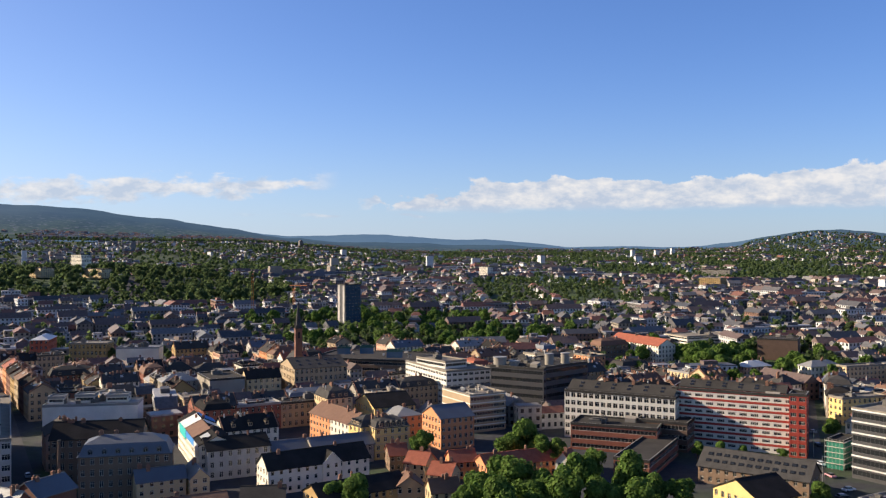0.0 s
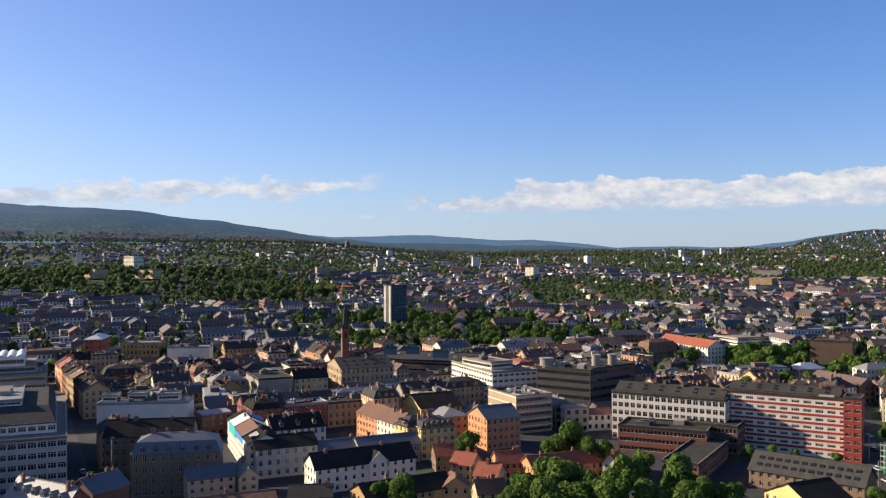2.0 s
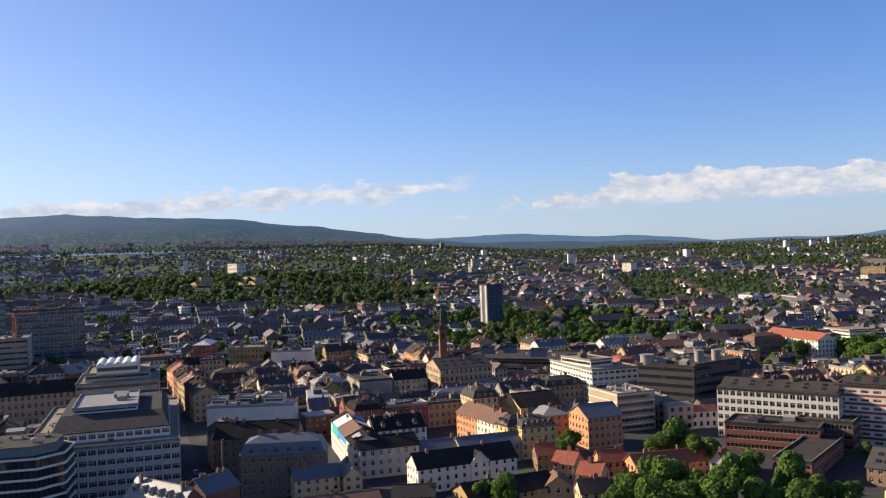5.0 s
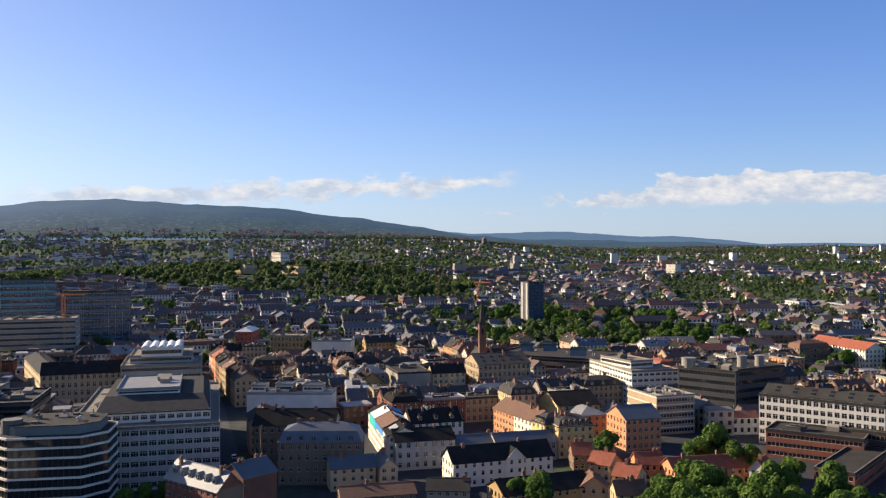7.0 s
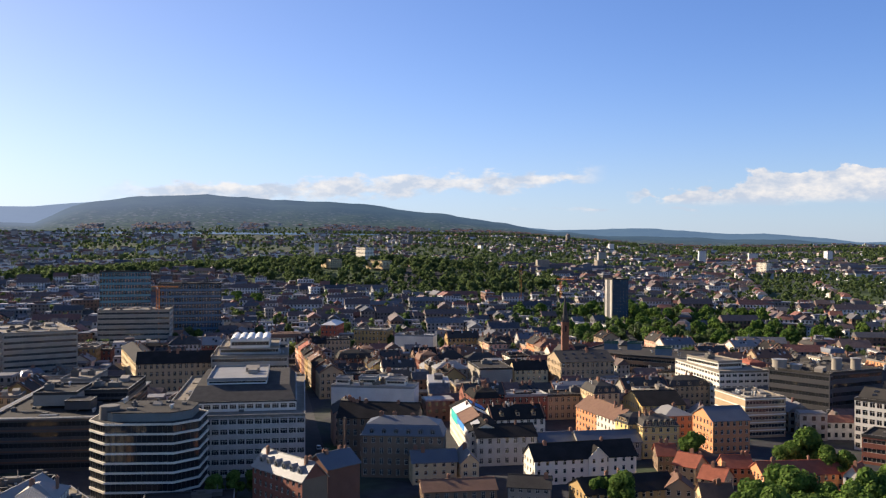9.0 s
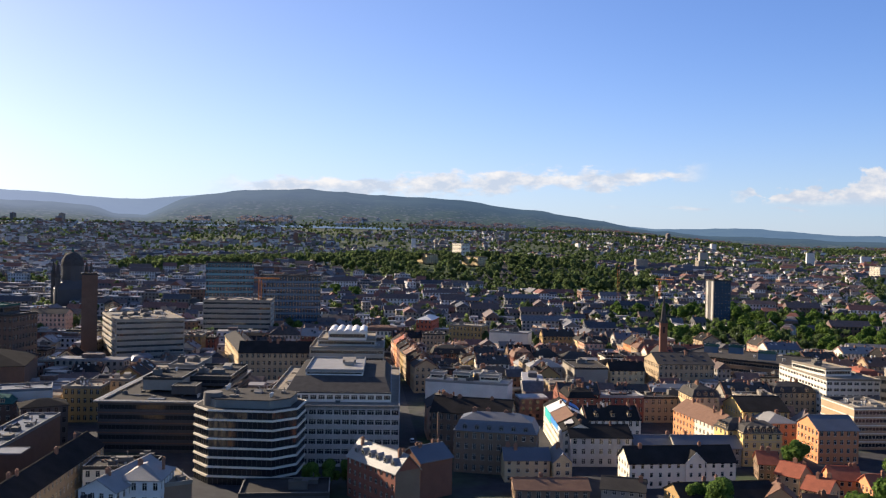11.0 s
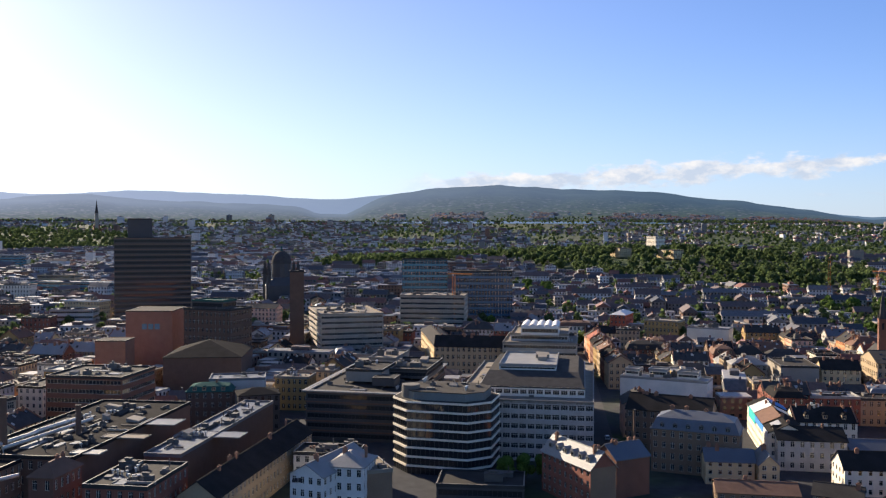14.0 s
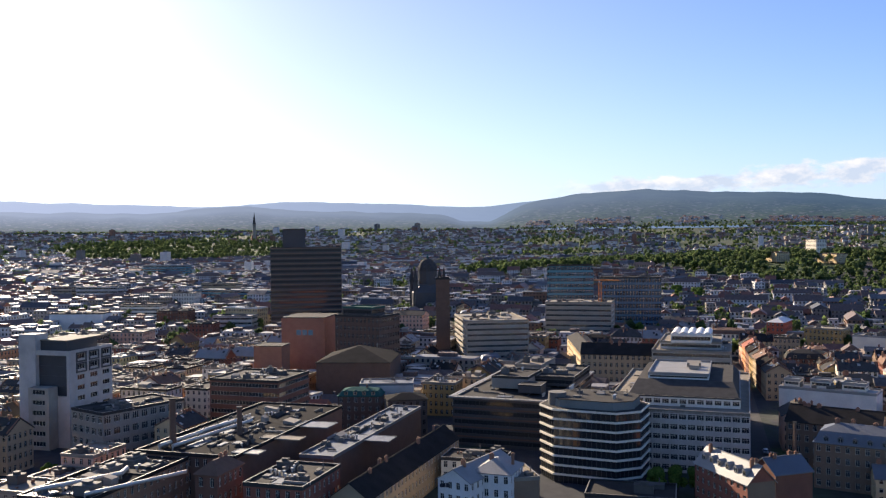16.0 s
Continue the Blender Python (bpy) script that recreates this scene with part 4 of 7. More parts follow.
def concrete_tower(x, y, rot):
    """A concrete slab with a dark glazed recess, a stair tower, a lower bay and a penthouse; (x, y): its corner."""
    thing = tagged(new("tower_block"), "pale concrete tower block with framed windows and a dark glazed recess", "building")
    thing.matrix_basis = pose(x, y, 0, 0, 0, rot)
    w, d, h, fl = 25.4, 20.0, 37.0, 9
    sh, panes = Shape(), []
    facade(sh, panes, (3.2, 0), (1, 0), w - 3.2, 0, fl, h / fl, 3, 4.4, 1.9, 1.3, 0.35)
    sh.quad((0, 0, 0), (3.2, 0, 0), (3.2, 0, h), (0, 0, h))
    facade(sh, panes, (w, 0), (0, 1), d, 0, fl, h / fl, 4, 2.2, 1.6, 1.3)
    sh.quad((w, d, 0), (0, d, 0), (0, d, h), (w, d, h))
    for y0, y1, z0, z1 in ((16.5, d, 0, h), (0, 1.2, 0, h), (1.2, 16.5, 0, 20), (1.2, 16.5, 36, h)):
        sh.quad((0, y1, z0), (0, y0, z0), (0, y0, z1), (0, y1, z1))
    sh.quad((0, 1.2, 20), (0, 16.5, 20), (1.6, 16.5, 20), (1.6, 1.2, 20))
    sh.quad((0, 1.2, 20), (1.6, 1.2, 20), (1.6, 1.2, 36), (0, 1.2, 36))
    sh.quad((0, 16.5, 20), (0, 16.5, 36), (1.6, 16.5, 36), (1.6, 16.5, 20))
    sh.quad((0, 0, h), (w, 0, h), (w, d, h), (0, d, h))
    part("wall", sh, WALLS["palecon"], thing)
    add_windows(panes, thing, True, True)
    glazing = Shape()
    glazing.box(1.6, 1.2, 20, 1.8, 16.5, 36)
    part("recess_glazing", glazing, WALLS["dark"], thing, "dark glazed recess")
    for k in range(4):
        bar = Shape()
        bar.box(1.35, 1.2, 23.6 + 3.9 * k, 1.59, 16.5, 23.9 + 3.9 * k)
        part("recess_bar", bar, WALLS["dark"], thing)
    for c in range(3):
        for r in (0, 1):
            fx, fz, fr = 3.2 + (c + 0.5) * 7.4, h - (r + 0.5) * h / fl - 0.1, Shape()
            fr.rings([[(fx - a, -o, fz - b), (fx + a, -o, fz - b), (fx + a, -o, fz + b), (fx - a, -o, fz + b)] for a, b, o in ((3.0, 1.95, 0.0), (3.0, 1.95, 0.3), (2.4, 1.35, 0.3), (2.4, 1.35, 0.0))], closed=True)
            part("window_surround", fr, WALLS["dark"], thing, "dark window surround")
    stair = Shape()
    stair.box(-0.4, 15.5, 0, 6.5, 23.5, 44)
    part("stair_tower", stair, WALLS["palecon"], thing, "blank concrete stair tower")
    low = Shape()
    lp = []
    facade(low, lp, (-5.0, 15.0), (0, -1), 9.5, 0, 6, 4.0, 1, 6.0, 1.8, 1.4, 0.35)
    low.quad((-5, 5.5, 0), (0, 5.5, 0), (0, 5.5, 24), (-5, 5.5, 24))
    low.quad((0, 15, 0), (-5, 15, 0), (-5, 15, 24), (0, 15, 24))
    low.quad((-5, 5.5, 24), (0, 5.5, 24), (0, 15, 24), (-5, 15, 24))
    bay = part("lower_bay", low, WALLS["concrete"], thing, "lower concrete bay")
    add_windows(lp, bay, True, True)
    pent = Shape()
    pent.box(2.5, 3.0, h, 20, 16, h + 4.4)
    top = part("penthouse", pent, WALLS["dark"], thing, "dark rooftop storey")
    cap = Shape()
    cap.rings([rect(18.3, 13.8, h + 4.4, 11.25, 9.5), rect(18.3, 13.8, h + 4.75, 11.25, 9.5)])
    part("cap", cap, ROOFS["gravel"], top)
    for k in range(16):
        bal = Shape()
        bal.box(w, 1.0, h - 3 - 1.4 * k, w + 1.2, 4.0, h - 2.5 - 1.4 * k)
        part("balcony_slab", bal, WALLS["white"], thing, "white balcony slab")
    rim = Shape()
    rim.rings([rect(w + 0.3, d + 0.3, h - 0.1, w / 2, d / 2), rect(w + 0.3, d + 0.3, h + 0.9, w / 2, d / 2), rect(w - 0.4, d - 0.4, h + 0.9, w / 2, d / 2), rect(w - 0.4, d - 0.4, h - 0.1, w / 2, d / 2)], closed=True)
    part("parapet", rim, WALLS["palecon"], thing)
    c, q = math.cos(radians(rot)), math.sin(radians(rot))
    note(x + c * w / 2 - q * d / 2, y + q * w / 2 + c * d / 2, rot, w, d, 6.0)


# ---- the buildings that stand out ----
red_block = building("office_block", 118.9, 356.5, -28, 47.4, 16, 22.5, 7, "flat", "whitepanel", "felt",
         "long white office block with red storey bands and end", style="windows", bay=4.4, ww=2.9, wh=1.15, trim="redpaint", out=0.05, band=0.95, units=3, single=True, clear=0.2)
building("stair_tower", 137.6, 338.6, -28, 6.2, 9.0, 23.8, 8, "flat", "redpaint", "felt",
         "red stair tower with a pale window strip on an office block", style="windows", bay=3.2, ww=2.2, wh=1.5, clear=0.2)
pale_block = building("office_block", 76.2, 370.0, -27, 46.7, 16, 19.5, 6, "flat", "whitepanel", "felt",
         "long pale grey office block with square windows", bay=2.6, ww=1.9, wh=2.0, units=0, single=True, clear=0.35)
building("office_block", 76.6, 371.5, -27, 44.5, 13, 20.4, 1, "gable", "concrete", "felt",
         "grey sheet-metal roof on the office block", style="blank", ground=19.7, rh=3.0, chimneys=5, skylights=12, on=pale_block)
building("office_block", 118.9, 358.5, -28, 41, 11.5, 23.4, 1, "gable", "redpaint", "felt",
         "grey sheet-metal roof behind the red and white front", style="blank", ground=22.7, rh=2.2, chimneys=6, skylights=12, on=red_block)
building("office_block", 70, 352.1, -22, 34, 17, 10, 3, "flat", "brick", "felt",
         "brown brick office block with ribbon windows", style="bands", units=3, single=True)
building("office_block", 91.9, 357.8, -27.3, 19.9, 22.0, 11.0, 3, "flat", "darkbrick", "felt",
         "dark brick office block with a flat felt roof", style="bands", units=2)
building("brick_hall", 75.3, 322.9, 62.0, 42.6, 12.6, 6.5, 2, "flat", "brick", "felt",
         "low brick hall with a bare grey flat roof", style="bands", units=0, single=True)
building("row_building", 106.2, 295.3, -37.2, 36.4, 14.0, 6.0, 2, "gable", "brown", "slate",
         "long low building under a dark slate roof", rh=5, chimneys=0, skylights=24, single=True)
building("house", 95.1, 266.6, 27.0, 16.3, 18.7, 6.5, 2, "gable", "yellow", "black",
         "yellow plastered house with a black roof", rh=4.5, chimneys=0, single=True)
building("scaffolded_building", 146.8, 322.5, 45.0, 13.1, 5.8, 10.0, 4, "flat", "green", "felt",
         "corner building wrapped in green scaffold netting", style="blank", units=0)
building("office_block", 160.4, 302.5, -55.9, 25.6, 25.0, 24.0, 6, "flat", "dark", "gravel",
         "dark glass office block with pale frames", style="bands", trim="bluewhite", band=0.5, units=3, single=True)
building("apartment_building", 191.0, 403.3, 18.0, 25.4, 8.4, 12.0, 4, "flat", "yellow", "gravel",
         "sunlit yellow apartment building with a flat roof", single=True, clear=0.6, units=4)
building("apartment_building", 137.4, 606.1, 25.0, 14.1, 53.3, 16.0, 5, "gable", "white", "tile",
         "long white apartment building with a red tile roof", rh=4, ridge_along="y", chimneys=3)
building("office_block", 199.1, 675.2, 22.0, 46.9, 26.3, 14.0, 4, "flat", "white", "gravel",
         "cream office block with ribbon windows", style="bands", units=3)
building("brick_building", 236.9, 617.8, -25.9, 26.4, 25.0, 17.0, 5, "flat", "darkbrick", "felt",
         "dark brick tower block with a flat roof", style="blank", units=2)
building("apartment_building", 250.3, 513.1, 18.0, 42.0, 7.9, 12.0, 4, "flat", "cream", "gravel",
         "cream apartment building with tall windows", clear=0.7, units=2)
building("apartment_building", 223.4, 519.4, 20.0, 22.7, 10.9, 11.0, 3, "hip", "white", "metal",
         "white apartment building with a pale roof", clear=0.7, rh=3)
building("villa", 188.8, 533.9, 22.0, 18.5, 10.9, 9.0, 3, "hip", "pink", "white",
         "small pink villa with a white hipped roof", clear=0.7, rh=3)
building("tower_block", 387.2, 1257.9, -39.2, 31.7, 22.0, 38.2, 8, "flat", "ochre", "gravel",
         "ochre tower block far off over the roofs", clear=0.6)
building("tower_block", 512.4, 1637.2, -30.8, 51.6, 20.0, 41.2, 8, "flat", "grey", "felt",
         "grey tower block far off over the roofs", clear=0.8)
building("tower_block", 76.6, 1560.0, -41.3, 19.2, 15.0, 48.8, 9, "flat", "white", "felt",
         "white tower block far off over the roofs", clear=0.7)
tower = building("tower_block", -84.6, 787.0, 35.0, 15.5, 14.8, 48.0, 14, "flat", "darkblue", "felt",
         "dark blue tower block among park trees", style="windows", bay=3.4, ww=1.3, wh=1.1, blank=(3,), blank_wall="dark", units=1, clear=0.5)
for sy in (-4.6, 4.0):
    strip = Shape()
    strip.box(-8.0, sy - 1.5, 0.0, -7.7, sy + 1.5, 47.6 - tower.matrix_basis.translation.z)
    part("wall_strip", strip, WALLS["palecon"], tower, "pale concrete strip up the end wall")
white_block = building("office_block", 1.9, 472.3, 27.0, 25.8, 49.6, 17.5, 6, "flat", "whitepanel", "gravel",
         "bright white office block with stepped storeys", style="windows", units=4, single=True, clear=0.2, bay=3.2, ww=2.3, wh=1.25)
building("office_block", -1.0, 469.8, -53.9, 26.5, 14.0, 21.0, 1, "flat", "whitepanel", "gravel",
         "white rooftop storey of the office block", style="bands", ground=17.7, units=2, on=white_block)
block = building("office_block", 13.7, 395.3, 29.0, 18.4, 24.8, 16.0, 5, "flat", "beige", "gravel",
         "cream office block with white ribbon storeys", style="bands", blank=(3,), trim="whitepanel", units=4, single=True, clear=0.2)
roof_clutter(block, 16, 22, 16.15 - block.matrix_basis.translation.z, 24, 24)
block = building("office_block", 44.3, 438.4, -30.2, 28.3, 35.0, 22.5, 6, "flat", "dark", "felt",
         "dark glass office block with a pale crown", style="bands", units=5)
roof_clutter(block, 25, 30, 22.65 - block.matrix_basis.translation.z, 30, 30)
building("office_block", 50.8, 440.0, 41.5, 31.2, 30.0, 23.0, 6, "flat", "dark", "felt",
         "dark glass office block with rooftop drums", style="bands", units=4)
building("apartment_building", -22.5, 341, 27, 14.5, 14, 12, 4, "mansard", "yellow", "slate",
         "pale yellow corner apartment building with dark mansard", rh=3.5, dormers=5, single=True, trim="cream", clear=0.15)
building("apartment_building", -36.5, 352.5, -54.5, 15.0, 12.0, 11.6, 4, "gable", "white", "browntile",
         "grey-white apartment house in a row", rh=3.6, single=True, chimneys=3)
building("apartment_building", -29.3, 342.4, -54.5, 9.5, 12.0, 11.9, 4, "mansard", "yellow", "slate",
         "pale yellow side wing of the corner house", rh=3.5, dormers=3, single=True, chimneys=1, clear=0.15)
building("apartment_building", -46, 366.5, -54.5, 19, 12, 11.2, 4, "gable", "orange", "browntile",
         "orange-yellow apartment house in a row", rh=4, single=True)
building("apartment_building", -26.1, 395.0, 27.0, 19.5, 22.2, 11.0, 3, "gable", "yellow", "black",
         "yellow gabled building with a black roof", rh=4.5, single=True, chimneys=0)
building("apartment_building", -18.3, 381.3, 27.0, 12.2, 17.8, 9.0, 3, "hip", "orange", "metal",
         "orange building with a pale metal roof", rh=2.5, chimneys=1)
building("brick_building", 2.0, 359.5, 29, 15.5, 16, 12.5, 4, "gable", "orange", "bluemetal",
         "orange brick building with a blue metal roof", rh=4, single=True, chimneys=0, clear=0.15)
building("house", -43.9, 297.6, 31.2, 36.4, 11.0, 8.5, 3, "gable", "white", "black",
         "long white house with a black roof and a cross gable", rh=4.2, chimneys=2, single=True, clear=0.1, bay=3.0, ww=1.1)
cross_gable(-43.9, 297.6, 31.2, 4.0, 11.0, 8.5, 3.4, 6.5)
building("low_building", -56.7, 325, 27, 16, 12, 6.5, 2, "gable", "grey", "bluemetal",
         "low building under a dark blue metal roof", rh=3, chimneys=1)
building("low_building", -39.3, 330, 27, 23.7, 12, 7, 2, "gable", "grey", "bluemetal",
         "long low building under a blue metal roof", rh=3.2, chimneys=1)
building("apartment_building", -74.5, 312.9, 27, 21.9, 14, 10.5, 3, "gable", "palecon", "black",
         "pale grey apartment building with a black roof", rh=3.2, single=True, clear=0.1, bay=3.0)
building("apartment_building", -90.2, 331.6, 24.5, 12.5, 52, 11.5, 4, "gable", "white", "black",
         "white building under repair with coloured roof patches", rh=3.0, clear=0.3, chimneys=3, ridge_along="y")
building("apartment_building", -102.9, 285.4, 13.0, 28.0, 13.0, 14.5, 4, "mansard", "brown", "bluemetal",
         "dark ochre apartment building with a blue-grey mansard", rh=5.5, dormers=6, single=True, clear=0.1, chimneys=3)
building("apartment_building", -120.4, 307.5, 11.2, 29.6, 16.0, 15.5, 4, "gable", "brown", "black",
         "tall building under a black roof", rh=4.5, chimneys=6)
stepped = building("apartment_building", -149, 374, 10, 38, 14, 14.5, 4, "flat", "bluewhite", "metal",
         "bluish-white stepped building with roof terraces", units=9, style="blank", clear=0.5)
building("house", -90.5, 279.2, 27.5, 15.0, 9.0, 7.6, 3, "gable", "cream", "bluemetal",
         "cream house with a blue metal roof", rh=3.0, chimneys=2, single=True, clear=0.0, bay=3.0, ww=1.2)
building("house", -80.0, 283.2, 27.5, 6.0, 13.0, 7.8, 3, "gable", "cream", "bluemetal",
         "narrow cream house wing with a metal roof", rh=2.8, chimneys=1, ridge_along="y", single=True, clear=0.0, bay=3.0)
building("apartment_building", -120.5, 233.8, 63.0, 9.0, 24.9, 12.5, 4, "gable", "brick", "metal",
         "red brick corner building with a pale metal roof", rh=4.5, ridge_along="y", dormers=6, style="party_y", single=True, chimneys=3, clear=0.0, blank_wall="brown")
building("apartment_building", -112.8, 248.0, 63.0, 12.6, 10.7, 12.0, 3, "gable", "rust", "bluemetal",
         "dark rear wing with a blue metal roof", rh=3.5, style="blank", chimneys=4, clear=0.0)
office = building("office_block", -176.2, 301.9, 26.4, 48.6, 90.0, 20.5, 6, "flat", "palecon", "gravel",
                  "large white office block with rows of square windows", bay=2.9, ww=2.45, wh=1.8, units=5, single=True, clear=0.25, trim="palecon", band=0.6, out=0.12)
roof_clutter(office, 44, 84, 20.65 - office.matrix_basis.translation.z, 50, 50)
building("office_block", -173.2, 300.4, 27.0, 37.9, 66.0, 24.0, 1, "deck", "whitepanel", "felt",
         "white set-back storey with a row of windows", bay=2.9, ww=2.3, wh=1.6, ground=20.7, single=True, on=office)
attic(office, -173.2, 300.4, 27.0, 37.0, 65.0, 24.1, 4.0, 11.0)
building("office_block", -174.0, 297.0, 27.0, 21.2, 34.0, 29.6, 1, "flat", "bluewhite", "metal",
         "pale blue glazed roof storey", style="bands", ground=28.0, on=office, units=2)
ribbed = building("office_block", -234.3, 411.9, 27, 38, 45, 22, 6, "flat", "concrete", "gravel",
         "pale stepped office block with a ribbed roof", style="bands", units=8)
building("office_block", -236.5, 415.0, 27.0, 30.0, 34.0, 25.5, 1, "flat", "palecon", "gravel",
         "pale stepped-back storey", style="bands", ground=22.2, units=4, on=ribbed)
building("office_block", -233.0, 409.0, 27.0, 19.6, 26.0, 30.0, 1, "deck", "whitepanel", "white",
         "white ribbed roof hall", style="bands", ground=25.7, on=ribbed)
vaults(ribbed, -233.0, 409.0, 27.0, 19.6, 26.0, 30.2, 5)
building("apartment_building", -263.4, 386.1, 30.5, 36.6, 14.0, 19.0, 5, "gable", "beige", "black",
         "beige apartment building with a black roof", rh=5, chimneys=5, single=False)
building("apartment_building", -300.0, 406.4, -47.3, 76.2, 12.0, 19.0, 5, "gable", "cream", "slate",
         "sunlit cream side wing with a slate roof", rh=2.5, chimneys=3)
block = building("office_block", -371.7, 405.7, 52.0, 37.5, 55.8, 30.0, 9, "flat", "concrete", "gravel",
         "striped concrete office block with a sunlit end", style="bands", units=10, single=True, clear=0.4, trim="concrete")
roof_clutter(block, 34, 50, 30.15 - block.matrix_basis.translation.z, 60, 60)
dark_block = building("office_block", -237.5, 281.9, 25.0, 39.4, 75.0, 18.2, 5, "flat", "dark", "felt",
                      "dark office block with a broad overhanging roof", style="bands", units=9, clear=0.1, trim="darkbrick", band=0.5)
roof_clutter(dark_block, 36, 70, 18.35 - dark_block.matrix_basis.translation.z, 60, 60)
canopy(dark_block, -237.5, 281.9, 25.0, 42.0, 78.0, 18.4)
building("office_block", -237.0, 275.0, 25.0, 15.0, 22.0, 23.5, 1, "flat", "grey", "felt",
         "grey rooftop plant storey", style="blank", ground=19.2, units=4, on=dark_block)
building("office_block", -233.0, 296.0, 25.0, 22.0, 34.0, 22.4, 1, "flat", "dark", "felt",
         "dark set-back storey round a roof court", style="bands", ground=19.2, units=6, on=dark_block)
building("office_block", -252.0, 305.0, 25.0, 12.0, 26.0, 23.8, 1, "flat", "grey", "gravel",
         "grey rooftop stair and plant house", style="blank", ground=19.2, units=3, on=dark_block)
building("office_block", -221.5, 266.0, 25.0, 9.0, 9.0, 22.2, 1, "deck", "dark", "felt",
         "small dark rooftop house", style="blank", ground=19.2, on=dark_block)
building("commercial_building", -171.3, 181.1, 13.2, 10.3, 26.0, 14.0, 4, "gable", "bluewhite", "metal",
         "bluish-white building wing with a pale gabled roof", rh=3, ridge_along="y", single=True, chimneys=1, clear=0.0)
building("commercial_building", -165.8, 183.5, 25.4, 11.2, 13.0, 15.0, 4, "hip", "bluewhite", "metal",
         "bluish-white building wing with a pale hipped roof", rh=3, single=True, chimneys=2, clear=0.0)
building("commercial_building", -163.9, 190.3, 56.9, 7.8, 15.0, 12.5, 3, "flat", "brown", "gravel",
         "brown windowless building with a pale flat roof", style="blank", units=2, clear=0.0)
concrete_tower(-343.7, 133.7, 118.4)
tower = building("tower_block", -577.7, 413.5, 54.4, 55.5, 22.0, 73.6, 17, "flat", "dark", "felt",
         "dark slab-shaped government tower with many window rows", style="bands", units=2, clear=0.35, trim="brown", band=0.5)
building("tower_block", -583.5, 406.2, 55.2, 17.6, 14.0, 88.0, 4, "flat", "dark", "felt",
         "dark rooftop crown of the tower", style="blank", ground=70, on=tower)
stage = building("theatre", -436.1, 314.7, 37.2, 26.4, 30, 34, 1, "deck", "terracotta", "felt",
         "terracotta brick stage tower with three high windows", style="blank")
for wx in (-2.6, 1.0, 4.6):
    pane = Shape()
    pane.box(wx - 1.4, -15.08, 23.6 - stage.matrix_basis.translation.z, wx + 1.4, -14.9, 26.8 - stage.matrix_basis.translation.z)
    part("pane", pane, WALLS["paleglass"], stage, "bluish window pane")
block = building("theatre", -392.5, 323.5, 17.2, 30.0, 22.0, 36.0, 8, "flat", "darkbrick", "felt",
         "dark brick block with window rows", style="windows", units=3)
building("theatre", -394.5, 322.5, 17.2, 20.0, 14.0, 40.5, 1, "flat", "dark", "copper",
         "dark set-back top storey", style="bands", ground=36, on=block)
roof_clutter(block, 27, 18, 36.15 - block.matrix_basis.translation.z, 16, 16)
building("theatre", -413.3, 272.0, 36.9, 15.8, 14.0, 22, 1, "deck", "terracotta", "felt",
         "plain terracotta brick theatre annexe", style="blank")
block = building("theatre", -322, 206, 28, 32, 28, 22, 6, "flat", "rust", "felt",
         "rust-brown brick block with terraces", style="bands", units=8, clear=0.2)
roof_clutter(block, 28, 24, 22.15 - block.matrix_basis.translation.z, 30, 30)
building("hall", -347.7, 281.5, 40.8, 36.2, 40.0, 20.0, 1, "hip", "darkbrick", "black",
         "low hall with a broad hipped black roof", style="blank", rh=6, chimneys=0)
building("hall", -289.0, 234.4, 41.5, 18.2, 11.0, 14.5, 4, "mansard", "darkbrick", "copper",
         "dark brick house with a green copper mansard roof", rh=3.0, chimneys=1, dormers=4)
block = building("hall", -291.5, 251.0, 46.0, 23.0, 14.0, 17.0, 4, "flat", "palecon", "bluemetal",
         "concrete hall with a blue-grey metal roof", style="blank")
roof_clutter(block, 20, 11, 17.15 - block.matrix_basis.translation.z, 12, 12)
building("hall", -266.5, 239.5, 54.3, 16.0, 12.0, 15.0, 4, "hip", "dark", "black",
         "dark clad house with a low black roof", rh=2.0, chimneys=0, clear=0.0)
building("brick_tower", -388.4, 380.9, 45.6, 8.5, 9, 54.8, 1, "flat", "darkbrick", "felt",
         "slender dark brick tower", style="blank", clear=0.4)
building("apartment_building", -515.0, 468.7, 26.8, 26.2, 15.0, 20.0, 5, "gable", "pink", "slate",
         "pink apartment building with regular windows", rh=3)
building("office_block", -491.0, 645.2, 37.3, 41.4, 22.0, 53.5, 9, "flat", "paleglass", "felt",
         "pale blue glass office block", style="windows", bay=2.4, ww=1.9, wh=3.2, clear=0.4)
building("office_block", -387.3, 586.2, 33.5, 46.0, 26.0, 47.8, 9, "flat", "glassblue", "felt",
         "blue-grey glass office block", style="windows", bay=2.4, ww=1.9, wh=3.2, units=4, clear=0.3)
block = building("office_block", -390.9, 525.8, 29.9, 47.6, 30.0, 32.0, 8, "flat", "concrete", "gravel",
         "stepped concrete office block", style="bands", units=6, trim="grey")
roof_clutter(block, 40, 26, 32.15 - block.matrix_basis.translation.z, 40, 40)
building("market_hall", -42.7, 558.5, -15.8, 71.7, 45.0, 12.0, 3, "flat", "brown", "felt",
         "long dark hall with a flat felt roof", style="bands", units=6, clear=0.6)
building("roof_block", -60.2, 535.3, -0.4, 7.9, 7.0, 20.0, 1, "flat", "glassblue", "copper",
         "grey-green ventilation block on a hall roof", style="blank", ground=16.1)
building("roof_block", -46.6, 538.3, -0.4, 8.3, 7.0, 20.0, 1, "flat", "glassblue", "copper",
         "grey-green ventilation block on a hall roof", style="blank", ground=16.1)
